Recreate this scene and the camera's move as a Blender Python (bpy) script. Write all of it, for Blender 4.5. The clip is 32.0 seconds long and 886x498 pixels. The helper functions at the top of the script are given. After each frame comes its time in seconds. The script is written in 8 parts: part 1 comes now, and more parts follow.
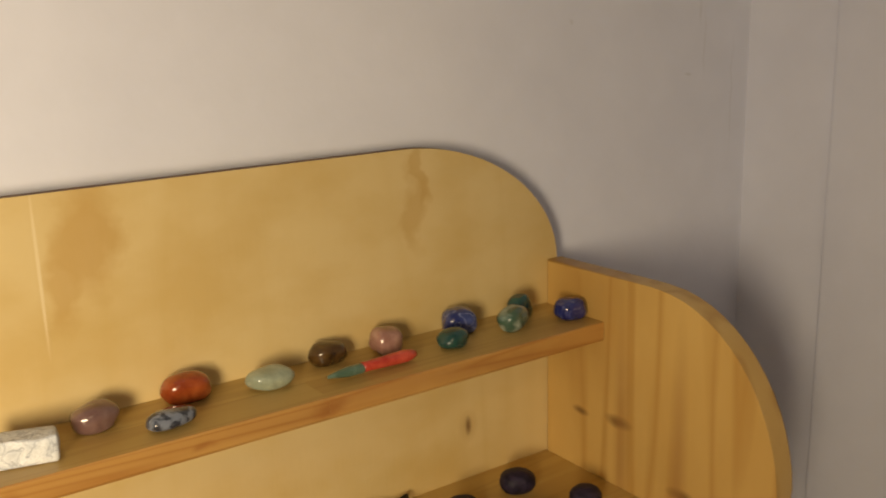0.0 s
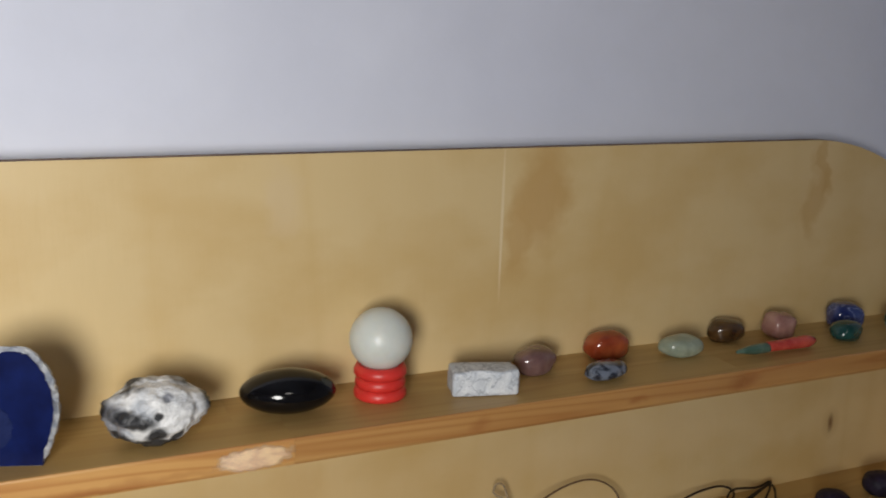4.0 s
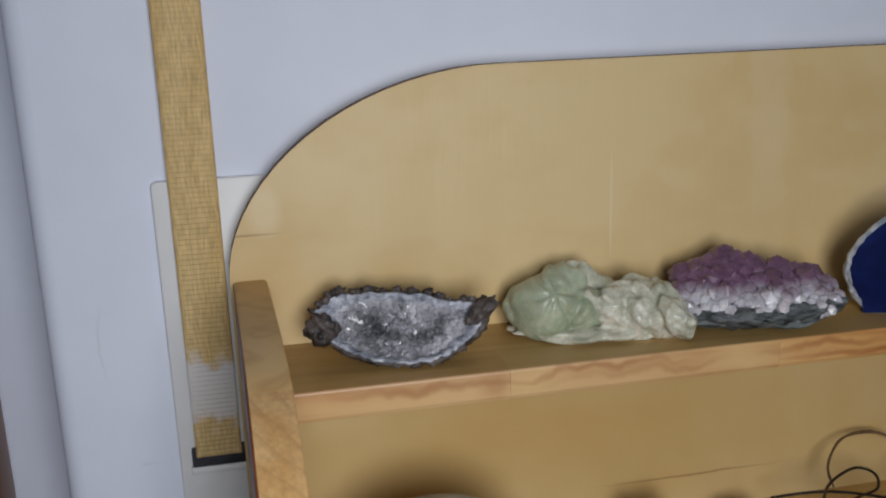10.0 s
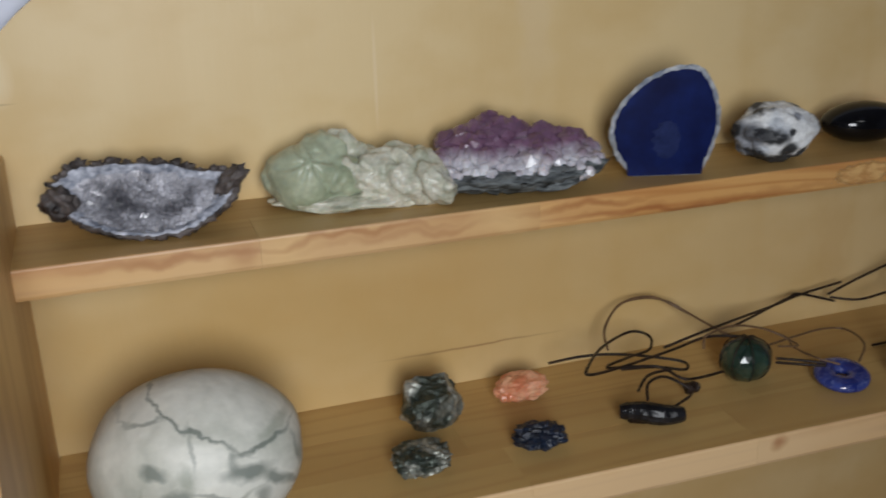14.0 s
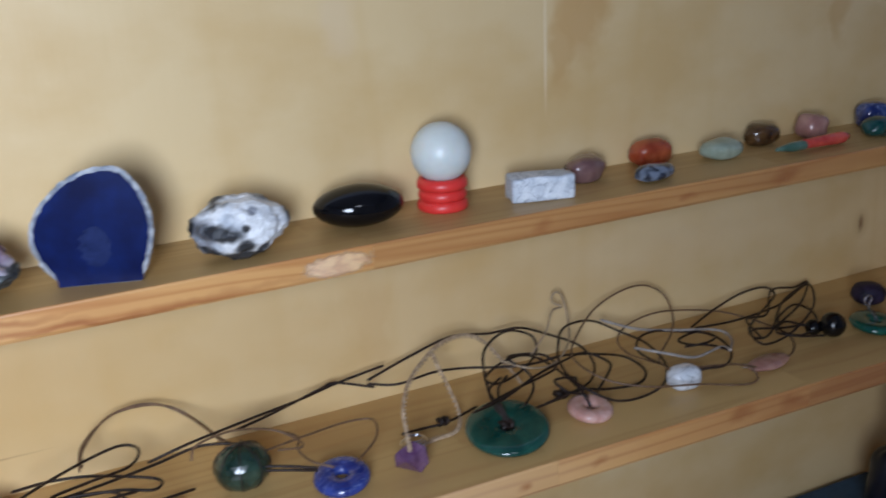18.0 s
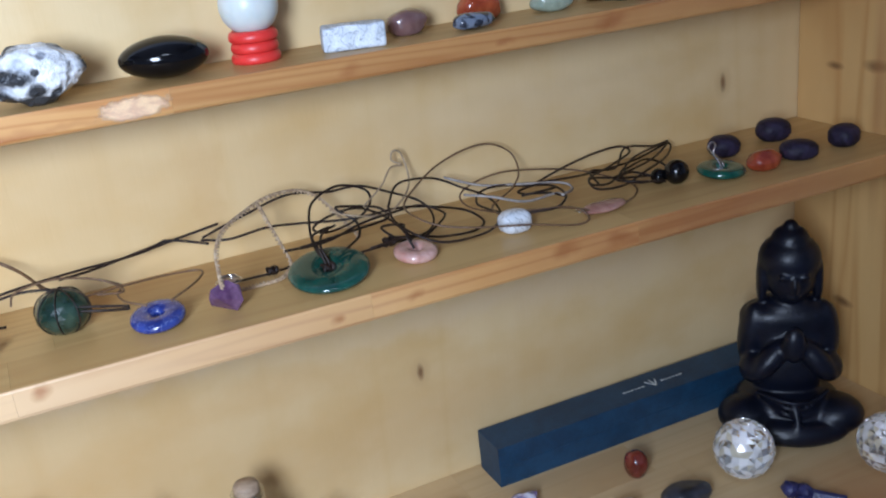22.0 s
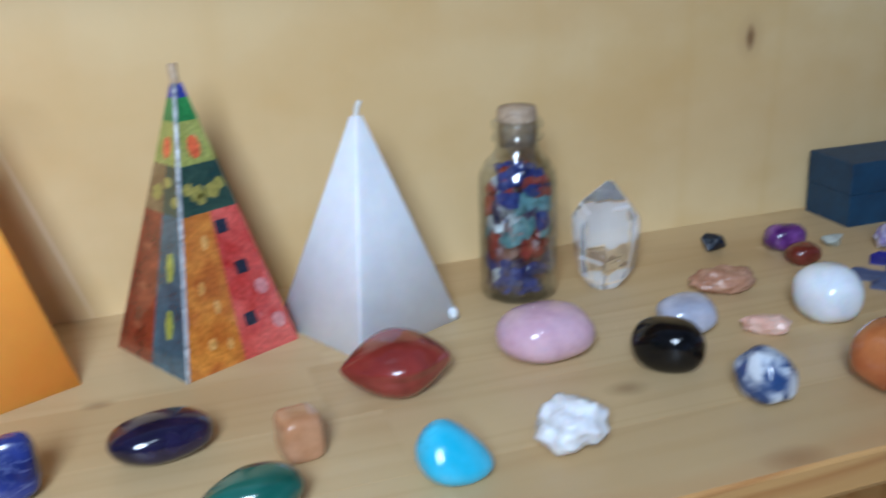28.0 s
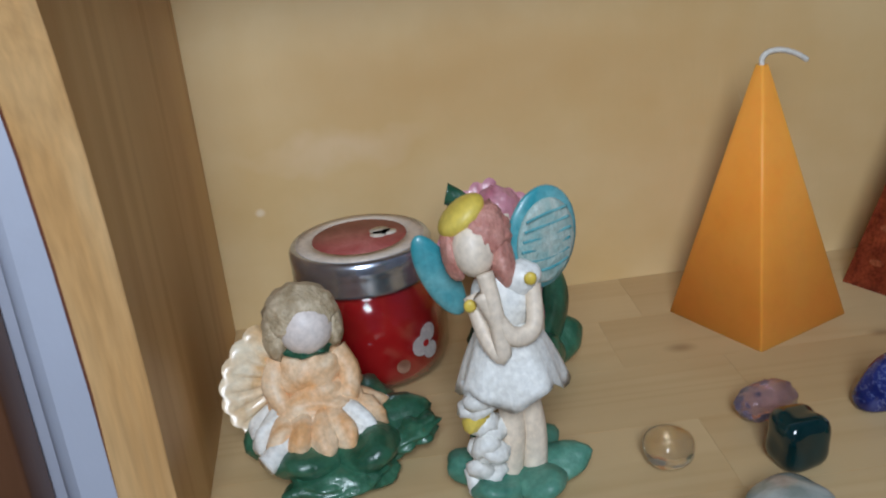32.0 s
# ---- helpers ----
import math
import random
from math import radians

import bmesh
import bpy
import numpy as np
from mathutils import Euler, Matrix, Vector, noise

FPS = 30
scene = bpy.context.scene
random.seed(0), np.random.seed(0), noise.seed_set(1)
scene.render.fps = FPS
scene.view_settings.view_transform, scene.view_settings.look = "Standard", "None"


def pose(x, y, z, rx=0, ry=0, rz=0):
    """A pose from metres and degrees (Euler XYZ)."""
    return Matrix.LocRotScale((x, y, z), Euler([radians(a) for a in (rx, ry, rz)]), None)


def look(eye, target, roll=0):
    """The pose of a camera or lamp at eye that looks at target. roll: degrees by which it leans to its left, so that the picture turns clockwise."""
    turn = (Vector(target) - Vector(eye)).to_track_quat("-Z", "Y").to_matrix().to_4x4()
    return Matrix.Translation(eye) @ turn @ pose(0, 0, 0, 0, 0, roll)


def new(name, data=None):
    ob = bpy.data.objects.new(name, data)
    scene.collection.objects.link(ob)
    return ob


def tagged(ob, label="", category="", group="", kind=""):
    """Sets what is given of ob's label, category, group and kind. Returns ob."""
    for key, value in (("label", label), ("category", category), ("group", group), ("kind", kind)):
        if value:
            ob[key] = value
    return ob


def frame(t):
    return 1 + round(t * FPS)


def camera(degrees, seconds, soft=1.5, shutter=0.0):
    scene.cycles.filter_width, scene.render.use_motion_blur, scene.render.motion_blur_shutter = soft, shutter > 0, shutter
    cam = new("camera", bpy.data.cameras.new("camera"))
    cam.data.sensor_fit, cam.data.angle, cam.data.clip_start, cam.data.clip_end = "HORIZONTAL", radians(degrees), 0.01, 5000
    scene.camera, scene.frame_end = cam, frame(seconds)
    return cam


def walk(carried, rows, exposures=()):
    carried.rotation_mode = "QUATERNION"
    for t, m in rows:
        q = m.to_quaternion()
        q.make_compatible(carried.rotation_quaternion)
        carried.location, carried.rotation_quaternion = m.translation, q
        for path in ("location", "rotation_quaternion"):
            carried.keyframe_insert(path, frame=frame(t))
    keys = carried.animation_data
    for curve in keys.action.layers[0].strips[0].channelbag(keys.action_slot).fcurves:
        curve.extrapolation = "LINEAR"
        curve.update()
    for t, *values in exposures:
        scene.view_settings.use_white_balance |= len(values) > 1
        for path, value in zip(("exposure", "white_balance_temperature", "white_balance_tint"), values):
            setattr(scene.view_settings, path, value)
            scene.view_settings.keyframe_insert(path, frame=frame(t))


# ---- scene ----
cam = camera(48.95, 32.0, soft=1.9, shutter=0.5)
PATH = [
    (0, (-0.0352, -0.6650, 1.6002), (0.5191, 0.1322, 1.3611), -1.53),
    (0.5, (-0.0537, -0.6572, 1.6019), (0.4757, 0.1583, 1.3682), -0.17),
    (1, (-0.0842, -0.6531, 1.6036), (0.4264, 0.1769, 1.3791), 0.65),
    (1.5, (-0.0909, -0.6370, 1.5951), (0.4025, 0.2029, 1.3692), 0.91),
    (2, (-0.0996, -0.6181, 1.5868), (0.3794, 0.2293, 1.3576), 1.33),
    (2.5, (-0.1393, -0.6133, 1.5834), (0.3286, 0.2392, 1.3505), 1.61),
    (3, (-0.1754, -0.6170, 1.5869), (0.2836, 0.2407, 1.3553), 2.08),
    (3.5, (-0.2014, -0.6061, 1.5816), (0.2226, 0.2703, 1.3531), 2.37),
    (5.5, (-0.3068, -0.6006, 1.5573), (0.0941, 0.2910, 1.3470), 1.36),
    (6, (-0.3397, -0.6005, 1.5556), (0.0540, 0.2964, 1.3541), 1.94),
    (6.5, (-0.3737, -0.5929, 1.5552), (0.0146, 0.3067, 1.3551), 2.07),
    (7, (-0.4087, -0.5840, 1.5552), (-0.0255, 0.3167, 1.3509), 2.21),
    (7.5, (-0.4510, -0.5815, 1.5592), (-0.0671, 0.3181, 1.3511), 1.93),
    (8, (-0.4993, -0.5698, 1.5606), (-0.1508, 0.3445, 1.3544), 1.74),
    (8.5, (-0.5398, -0.5681, 1.5570), (-0.2095, 0.3498, 1.3369), 1.05),
    (9, (-0.5897, -0.5572, 1.5503), (-0.3268, 0.3774, 1.3108), 0.01),
    (9.5, (-0.6188, -0.5585, 1.5459), (-0.4151, 0.3874, 1.2932), -1.54),
    (10, (-0.6280, -0.5578, 1.5329), (-0.4322, 0.3885, 1.2753), -1.89),
    (10.5, (-0.6298, -0.5580, 1.5194), (-0.4324, 0.3810, 1.2377), -2.42),
    (11, (-0.6300, -0.5481, 1.5070), (-0.4390, 0.3839, 1.1987), -3.54),
    (11.5, (-0.6239, -0.5476, 1.4964), (-0.4266, 0.3741, 1.1625), -2.69),
    (12, (-0.6218, -0.5469, 1.4921), (-0.4220, 0.3679, 1.1412), -3.15),
    (12.5, (-0.6234, -0.5485, 1.4877), (-0.4301, 0.3657, 1.1315), -3.00),
    (13, (-0.5995, -0.5560, 1.4870), (-0.3740, 0.3523, 1.1350), -1.58),
    (13.5, (-0.5844, -0.5592, 1.4906), (-0.3158, 0.3401, 1.1454), -1.08),
    (14, (-0.5538, -0.5737, 1.4981), (-0.2597, 0.3199, 1.1590), -1.68),
    (14.5, (-0.5270, -0.5835, 1.4989), (-0.2168, 0.3069, 1.1656), -2.02),
    (15, (-0.4941, -0.5868, 1.5063), (-0.1603, 0.2974, 1.1795), -1.65),
    (15.5, (-0.4557, -0.5828, 1.5078), (-0.0992, 0.2937, 1.1842), -2.15),
    (17.5, (-0.3223, -0.6188, 1.5205), (0.0547, 0.2496, 1.1985), -3.22),
    (18, (-0.2849, -0.6171, 1.5233), (0.1237, 0.2360, 1.1987), -2.49),
    (18.5, (-0.2462, -0.6196, 1.5288), (0.1989, 0.2182, 1.2126), -1.77),
    (19, (-0.2147, -0.6289, 1.5312), (0.2585, 0.2004, 1.2340), -2.21),
    (19.5, (-0.1990, -0.6307, 1.5138), (0.2704, 0.2051, 1.2291), -3.54),
    (20, (-0.1820, -0.6419, 1.4942), (0.2905, 0.1894, 1.2016), -4.57),
    (20.5, (-0.1856, -0.6486, 1.4723), (0.2447, 0.1977, 1.1583), -5.54),
    (21, (-0.1880, -0.6630, 1.4549), (0.2171, 0.1897, 1.1252), -6.42),
    (21.5, (-0.1814, -0.6856, 1.4415), (0.2028, 0.1730, 1.1019), -6.28),
    (22, (-0.1809, -0.7219, 1.4358), (0.1999, 0.1336, 1.0852), -6.14),
    (22.5, (-0.1862, -0.7589, 1.4223), (0.1957, 0.0953, 1.0695), -4.98),
    (23, (-0.1794, -0.7744, 1.4162), (0.1940, 0.0740, 1.0408), -3.04),
    (23.5, (-0.1699, -0.7820, 1.4256), (0.1987, 0.0627, 1.0375), -1.59),
    (24, (-0.2038, -0.8063, 1.4392), (0.1479, 0.0406, 1.0405), -0.70),
    (24.5, (-0.2253, -0.8033, 1.4295), (0.1111, 0.0499, 1.0309), -0.24),
    (26.5, (-0.1851, -0.5910, 1.2004), (0.2034, 0.2522, 0.8288), -2.09),
    (27, (-0.1775, -0.5340, 1.1656), (0.2090, 0.3300, 0.8428), -2.16),
    (27.5, (-0.2102, -0.5126, 1.1393), (0.1402, 0.3699, 0.8257), -1.96),
    (28, (-0.2666, -0.5039, 1.1141), (0.0354, 0.3887, 0.7795), -2.14),
    (28.5, (-0.3169, -0.4955, 1.1088), (-0.0487, 0.4038, 0.7632), -3.60),
    (29, (-0.3607, -0.4677, 1.1058), (-0.1041, 0.4278, 0.7422), -3.37),
    (29.5, (-0.4020, -0.4580, 1.0969), (-0.1714, 0.4327, 0.7051), -4.48),
    (30, (-0.4452, -0.4526, 1.0993), (-0.2531, 0.4541, 0.7237), -5.29),
    (30.5, (-0.4877, -0.4543, 1.1018), (-0.3546, 0.4665, 0.7351), -6.63),
    (31, (-0.5160, -0.4685, 1.1190), (-0.4334, 0.4643, 0.7681), -6.51),
    (31.5, (-0.5244, -0.4868, 1.1290), (-0.4571, 0.4433, 0.7677), -7.19),
    (32, (-0.5297, -0.5112, 1.1559), (-0.4676, 0.4141, 0.7819), -5.97),
]
walk(cam, [(t, look(eye, target, roll)) for t, eye, target, roll in PATH],
     exposures=[(0, 0.90, 12000, 9), (1, 0.74, 9890, 9), (2, 0.62, 8350, 8), (3, 0.40, 7300, 8), (6, -0.2, 6330, 9), (8, -0.42, 6240, 9), (10, -0.66, 6150, 8),
                (12, -0.47, 6000, 8), (14, -0.48, 6100, 8), (15, -0.20, 5950, 11), (18, 0.3, 5210, 10), (20, 0.66, 5020, 8), (22, 0.88, 5010, 9), (24.5, 1.03, 4900, 9),
                (26.5, 1.3, 4570, 2), (28, 0.75, 4900, 3), (30, 0.48, 5050, 3), (32, -0.10, 5390, 6)])
WALL_Y = 0.03
XL, XR = -0.612, 0.544          # inner faces of the two side panels
Z1, Z2, Z3 = 1.33, 1.18, 0.9162  # tops of the three shelves
D1, D2, D3 = 0.077, 0.1345, 0.256
TH = 0.018

# ---- light: a broad still lamp for one carried beside the camera, and a dim room ----
world = bpy.data.worlds.new("room_air")
scene.world = world
world.use_nodes = True
world.node_tree.nodes["Background"].inputs[0].default_value = (0.55, 0.6, 0.75, 1)
world.node_tree.nodes["Background"].inputs[1].default_value = 0.05


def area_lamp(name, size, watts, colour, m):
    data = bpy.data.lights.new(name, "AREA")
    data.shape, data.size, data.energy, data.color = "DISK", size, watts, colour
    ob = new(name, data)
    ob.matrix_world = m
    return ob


lamp = area_lamp("hand_lamp_stand_in", 0.30, 5.65, (1.0, 0.98, 0.97), look((-0.55, -0.95, 1.53), (-0.48, 0, 1.26)))
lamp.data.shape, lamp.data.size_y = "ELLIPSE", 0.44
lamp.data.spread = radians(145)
# unseen fill light added overhead to lift the dark parts of the room
area_lamp("overhead_fill", 0.35, 1.5, (1.0, 0.95, 0.9), look((-0.3, -1.5, 2.38), (-0.3, -1.4, 0)))


# ---- materials ----
def rgba(c):
    return (c[0], c[1], c[2], 1.0)


def M(name, c1, c2=None, scale=60.0, rough=0.3, metal=0.0, bump=0.0, bscale=300.0, trans=0.0, ior=1.5, sss=0.0, coat=0.0,
      stretch=(1, 1, 1), lo=0.35, hi=0.65, vein=None, vscale=60.0, vwidth=0.06, island=False, spec=0.5, grain=0.12):
    """A procedural surface: two colours mixed by noise, fine mottling, an optional net of veins, bump."""
    m = bpy.data.materials.new(name)
    m.use_nodes = True
    nt = m.node_tree
    b = nt.nodes["Principled BSDF"]
    link = nt.links.new
    co = nt.nodes.new("ShaderNodeTexCoord")
    mp = nt.nodes.new("ShaderNodeMapping")
    mp.inputs["Scale"].default_value = stretch
    link(co.outputs["Object"], mp.inputs["Vector"])
    n1 = nt.nodes.new("ShaderNodeTexNoise")
    n1.inputs["Scale"].default_value, n1.inputs["Detail"].default_value, n1.inputs["Distortion"].default_value = scale, 5, 0.6
    link(mp.outputs[0], n1.inputs["Vector"])
    ramp = nt.nodes.new("ShaderNodeValToRGB")
    ramp.color_ramp.elements[0].position, ramp.color_ramp.elements[1].position = lo, hi
    ramp.color_ramp.elements[0].color, ramp.color_ramp.elements[1].color = rgba(c1), rgba(c2 or c1)
    link(n1.outputs[0], ramp.inputs[0])
    col = ramp.outputs[0]
    if vein:
        n2 = nt.nodes.new("ShaderNodeTexNoise")
        n2.inputs["Scale"].default_value, n2.inputs["Detail"].default_value, n2.inputs["Distortion"].default_value = vscale, 4, 1.2
        link(mp.outputs[0], n2.inputs["Vector"])
        r2 = nt.nodes.new("ShaderNodeValToRGB")
        e = r2.color_ramp.elements
        e[0].position, e[0].color = 0.5 - vwidth, (0, 0, 0, 1)
        e[1].position, e[1].color = 0.5, (1, 1, 1, 1)
        e2 = e.new(0.5 + vwidth)
        e2.color = (0, 0, 0, 1)
        link(n2.outputs[0], r2.inputs[0])
        mx = nt.nodes.new("ShaderNodeMixRGB")
        mx.inputs[2].default_value = rgba(vein)
        link(r2.outputs[0], mx.inputs[0])
        link(col, mx.inputs[1])
        col = mx.outputs[0]
    if grain:
        n3 = nt.nodes.new("ShaderNodeTexNoise")
        n3.inputs["Scale"].default_value, n3.inputs["Detail"].default_value = scale * 7, 3
        link(mp.outputs[0], n3.inputs["Vector"])
        mr = nt.nodes.new("ShaderNodeMapRange")
        mr.inputs["From Min"].default_value, mr.inputs["From Max"].default_value = 0.3, 0.7
        mr.inputs["To Min"].default_value, mr.inputs["To Max"].default_value = 1 - grain, 1 + grain
        link(n3.outputs[0], mr.inputs[0])
        hv = nt.nodes.new("ShaderNodeHueSaturation")
        link(mr.outputs[0], hv.inputs["Value"])
        link(col, hv.inputs["Color"])
        col = hv.outputs[0]
    link(col, b.inputs["Base Color"])
    b.inputs["Roughness"].default_value, b.inputs["Metallic"].default_value = rough, metal
    b.inputs["Transmission Weight"].default_value, b.inputs["IOR"].default_value = trans, ior
    b.inputs["Coat Weight"].default_value = coat
    b.inputs["Coat Roughness"].default_value = 0.05
    b.inputs["Specular IOR Level"].default_value = spec
    if sss:
        b.inputs["Subsurface Weight"].default_value = sss
        b.inputs["Subsurface Radius"].default_value = (0.012, 0.008, 0.006)
        b.inputs["Subsurface Scale"].default_value = 0.5
    if bump:
        n4 = nt.nodes.new("ShaderNodeTexNoise")
        n4.inputs["Scale"].default_value, n4.inputs["Detail"].default_value = bscale, 4
        link(mp.outputs[0], n4.inputs["Vector"])
        bp = nt.nodes.new("ShaderNodeBump")
        bp.inputs["Strength"].default_value, bp.inputs["Distance"].default_value = bump, 0.002
        link(n4.outputs[0], bp.inputs["Height"])
        link(bp.outputs[0], b.inputs["Normal"])
    return m


def wood(name, light, dark, axis="x", rings=9.0, rough=0.42, spread=0.16, blotch=0.25, streak=0.5, bscale=9.0, bstretch=0.4, lines=14.0, along=0.12):
    """Lacquered pine: long grain lines along one axis, blotchy varnish, fine pores."""
    m = bpy.data.materials.new(name)
    m.use_nodes = True
    nt = m.node_tree
    b = nt.nodes["Principled BSDF"]
    link = nt.links.new
    co = nt.nodes.new("ShaderNodeTexCoord")
    info = nt.nodes.new("ShaderNodeObjectInfo")
    off = nt.nodes.new("ShaderNodeVectorMath")
    off.operation = "MULTIPLY_ADD"
    off.inputs[1].default_value = (1, 1, 1)
    shift = nt.nodes.new("ShaderNodeVectorMath")
    shift.operation = "SCALE"
    shift.inputs[0].default_value = (3.1, 0.47, 0.83)
    link(info.outputs["Random"], shift.inputs["Scale"])
    link(co.outputs["Object"], off.inputs[0])
    link(shift.outputs[0], off.inputs[2])
    mp = nt.nodes.new("ShaderNodeMapping")
    mp.inputs["Scale"].default_value = {"x": (along, 1, 1), "y": (1, along, 1), "z": (1, 1, along)}[axis]
    link(off.outputs[0], mp.inputs["Vector"])
    # slow wander of the grain
    warp = nt.nodes.new("ShaderNodeTexNoise")
    warp.inputs["Scale"].default_value, warp.inputs["Detail"].default_value, warp.inputs["Distortion"].default_value = rings, 3, 0.4
    link(mp.outputs[0], warp.inputs["Vector"])
    mul = nt.nodes.new("ShaderNodeMath")
    mul.operation = "MULTIPLY"
    mul.inputs[1].default_value = lines
    link(warp.outputs[0], mul.inputs[0])
    fr = nt.nodes.new("ShaderNodeMath")
    fr.operation = "PINGPONG"
    fr.inputs[1].default_value = 1.0
    link(mul.outputs[0], fr.inputs[0])
    ramp = nt.nodes.new("ShaderNodeValToRGB")
    e = ramp.color_ramp.elements
    e[0].position, e[0].color = 0.0, rgba([d * streak + l * (1 - streak) for d, l in zip(dark, light)])
    e[1].position, e[1].color = 0.55, rgba(light)
    link(fr.outputs[0], ramp.inputs[0])
    # blotchy varnish
    bl = nt.nodes.new("ShaderNodeTexNoise")
    bl.inputs["Scale"].default_value, bl.inputs["Detail"].default_value = bscale, 5
    m2 = nt.nodes.new("ShaderNodeMapping")
    m2.inputs["Scale"].default_value = {"x": (bstretch, 1, 1), "y": (1, bstretch, 1), "z": (1, 1, bstretch)}[axis]
    link(off.outputs[0], m2.inputs["Vector"])
    link(m2.outputs[0], bl.inputs["Vector"])
    br = nt.nodes.new("ShaderNodeMapRange")
    br.inputs["From Min"].default_value, br.inputs["From Max"].default_value = 0.42, 0.7
    br.inputs["To Max"].default_value = blotch
    link(bl.outputs[0], br.inputs[0])
    mx = nt.nodes.new("ShaderNodeMixRGB")
    mx.inputs[2].default_value = rgba(dark)
    link(br.outputs[0], mx.inputs[0])
    link(ramp.outputs[0], mx.inputs[1])
    # each stave a little lighter or darker
    tone = nt.nodes.new("ShaderNodeMapRange")
    tone.inputs["To Min"].default_value, tone.inputs["To Max"].default_value = 1 - spread, 1 + spread
    link(info.outputs["Random"], tone.inputs[0])
    hv = nt.nodes.new("ShaderNodeHueSaturation")
    link(tone.outputs[0], hv.inputs["Value"])
    link(mx.outputs[0], hv.inputs["Color"])
    col = hv.outputs[0]
    link(col, b.inputs["Base Color"])
    pore = nt.nodes.new("ShaderNodeTexNoise")
    pore.inputs["Scale"].default_value, pore.inputs["Detail"].default_value = 260.0, 3
    link(mp.outputs[0], pore.inputs["Vector"])
    bp = nt.nodes.new("ShaderNodeBump")
    bp.inputs["Strength"].default_value, bp.inputs["Distance"].default_value = 0.18, 0.0008
    link(pore.outputs[0], bp.inputs["Height"])
    link(bp.outputs[0], b.inputs["Normal"])
    rr = nt.nodes.new("ShaderNodeMapRange")
    rr.inputs["To Min"].default_value, rr.inputs["To Max"].default_value = rough - 0.08, rough + 0.12
    link(bl.outputs[0], rr.inputs[0])
    link(rr.outputs[0], b.inputs["Roughness"])
    return m


def spotted(m, spots, fine=32):
    """Knots, stains and painted-in sheen with a shape of their own: (place, radii, colour, strength, softness, wander,
    and a turn in degrees).
    """
    nt = m.node_tree
    b = nt.nodes["Principled BSDF"]
    col = b.inputs["Base Color"].links[0].from_socket
    co = nt.nodes.new("ShaderNodeTexCoord")
    ns = nt.nodes.new("ShaderNodeTexNoise")
    ns.inputs["Scale"].default_value, ns.inputs["Detail"].default_value = fine, 3
    nt.links.new(co.outputs["Object"], ns.inputs["Vector"])
    for place, radii, colour, strength, soft, wander, *turn in spots:
        bend = nt.nodes.new("ShaderNodeVectorMath")
        bend.operation = "MULTIPLY_ADD"
        bend.inputs[1].default_value = (wander, 0, wander)
        nt.links.new(ns.outputs["Color"], bend.inputs[0])
        nt.links.new(co.outputs["Object"], bend.inputs[2])
        d = nt.nodes.new("ShaderNodeVectorMath")
        d.operation = "SUBTRACT"
        d.inputs[1].default_value = (place[0] + wander / 2, place[1], place[2] + wander / 2)
        nt.links.new(bend.outputs[0], d.inputs[0])
        s = nt.nodes.new("ShaderNodeVectorMath")
        s.operation = "MULTIPLY"
        s.inputs[1].default_value = [1 / r if r else 0 for r in radii]
        if turn:
            tn = nt.nodes.new("ShaderNodeVectorRotate")
            tn.rotation_type = "Y_AXIS"
            tn.inputs["Angle"].default_value = -radians(turn[0])
            nt.links.new(d.outputs[0], tn.inputs["Vector"])
            nt.links.new(tn.outputs[0], s.inputs[0])
        else:
            nt.links.new(d.outputs[0], s.inputs[0])
        ln = nt.nodes.new("ShaderNodeVectorMath")
        ln.operation = "LENGTH"
        nt.links.new(s.outputs[0], ln.inputs[0])
        mr = nt.nodes.new("ShaderNodeMapRange")
        mr.inputs["From Min"].default_value, mr.inputs["From Max"].default_value = 1 - soft, 1 + soft
        mr.inputs["To Min"].default_value, mr.inputs["To Max"].default_value = strength, 0
        nt.links.new(ln.outputs["Value"], mr.inputs[0])
        mx = nt.nodes.new("ShaderNodeMixRGB")
        mx.inputs[2].default_value = rgba(colour)
        nt.links.new(mr.outputs[0], mx.inputs[0])
        nt.links.new(col, mx.inputs[1])
        col = mx.outputs[0]
    nt.links.new(col, b.inputs["Base Color"])


def clear(name, tint=(1, 1, 1), rough=0.02, amount=0.12):
    """Thin clear glass: lets light straight through, with a gloss that grows at grazing angles."""
    m = bpy.data.materials.new(name)
    m.use_nodes = True
    nt = m.node_tree
    nt.nodes.remove(nt.nodes["Principled BSDF"])
    out = nt.nodes["Material Output"]
    tr = nt.nodes.new("ShaderNodeBsdfTransparent")
    tr.inputs[0].default_value = rgba(tint)
    gl = nt.nodes.new("ShaderNodeBsdfGlossy")
    gl.inputs["Roughness"].default_value = rough
    fr = nt.nodes.new("ShaderNodeLayerWeight")
    fr.inputs["Blend"].default_value = 0.5
    pw = nt.nodes.new("ShaderNodeMath")
    pw.operation = "POWER"
    pw.inputs[1].default_value = 2.6
    nt.links.new(fr.outputs["Facing"], pw.inputs[0])
    ad = nt.nodes.new("ShaderNodeMath")
    ad.operation = "MULTIPLY_ADD"
    ad.use_clamp = True
    ad.inputs[1].default_value = 0.8
    ad.inputs[2].default_value = amount
    nt.links.new(pw.outputs[0], ad.inputs[0])
    mx = nt.nodes.new("ShaderNodeMixShader")
    nt.links.new(ad.outputs[0], mx.inputs[0])
    nt.links.new(tr.outputs[0], mx.inputs[1])
    nt.links.new(gl.outputs[0], mx.inputs[2])
    nt.links.new(mx.outputs[0], out.inputs[0])
    return m


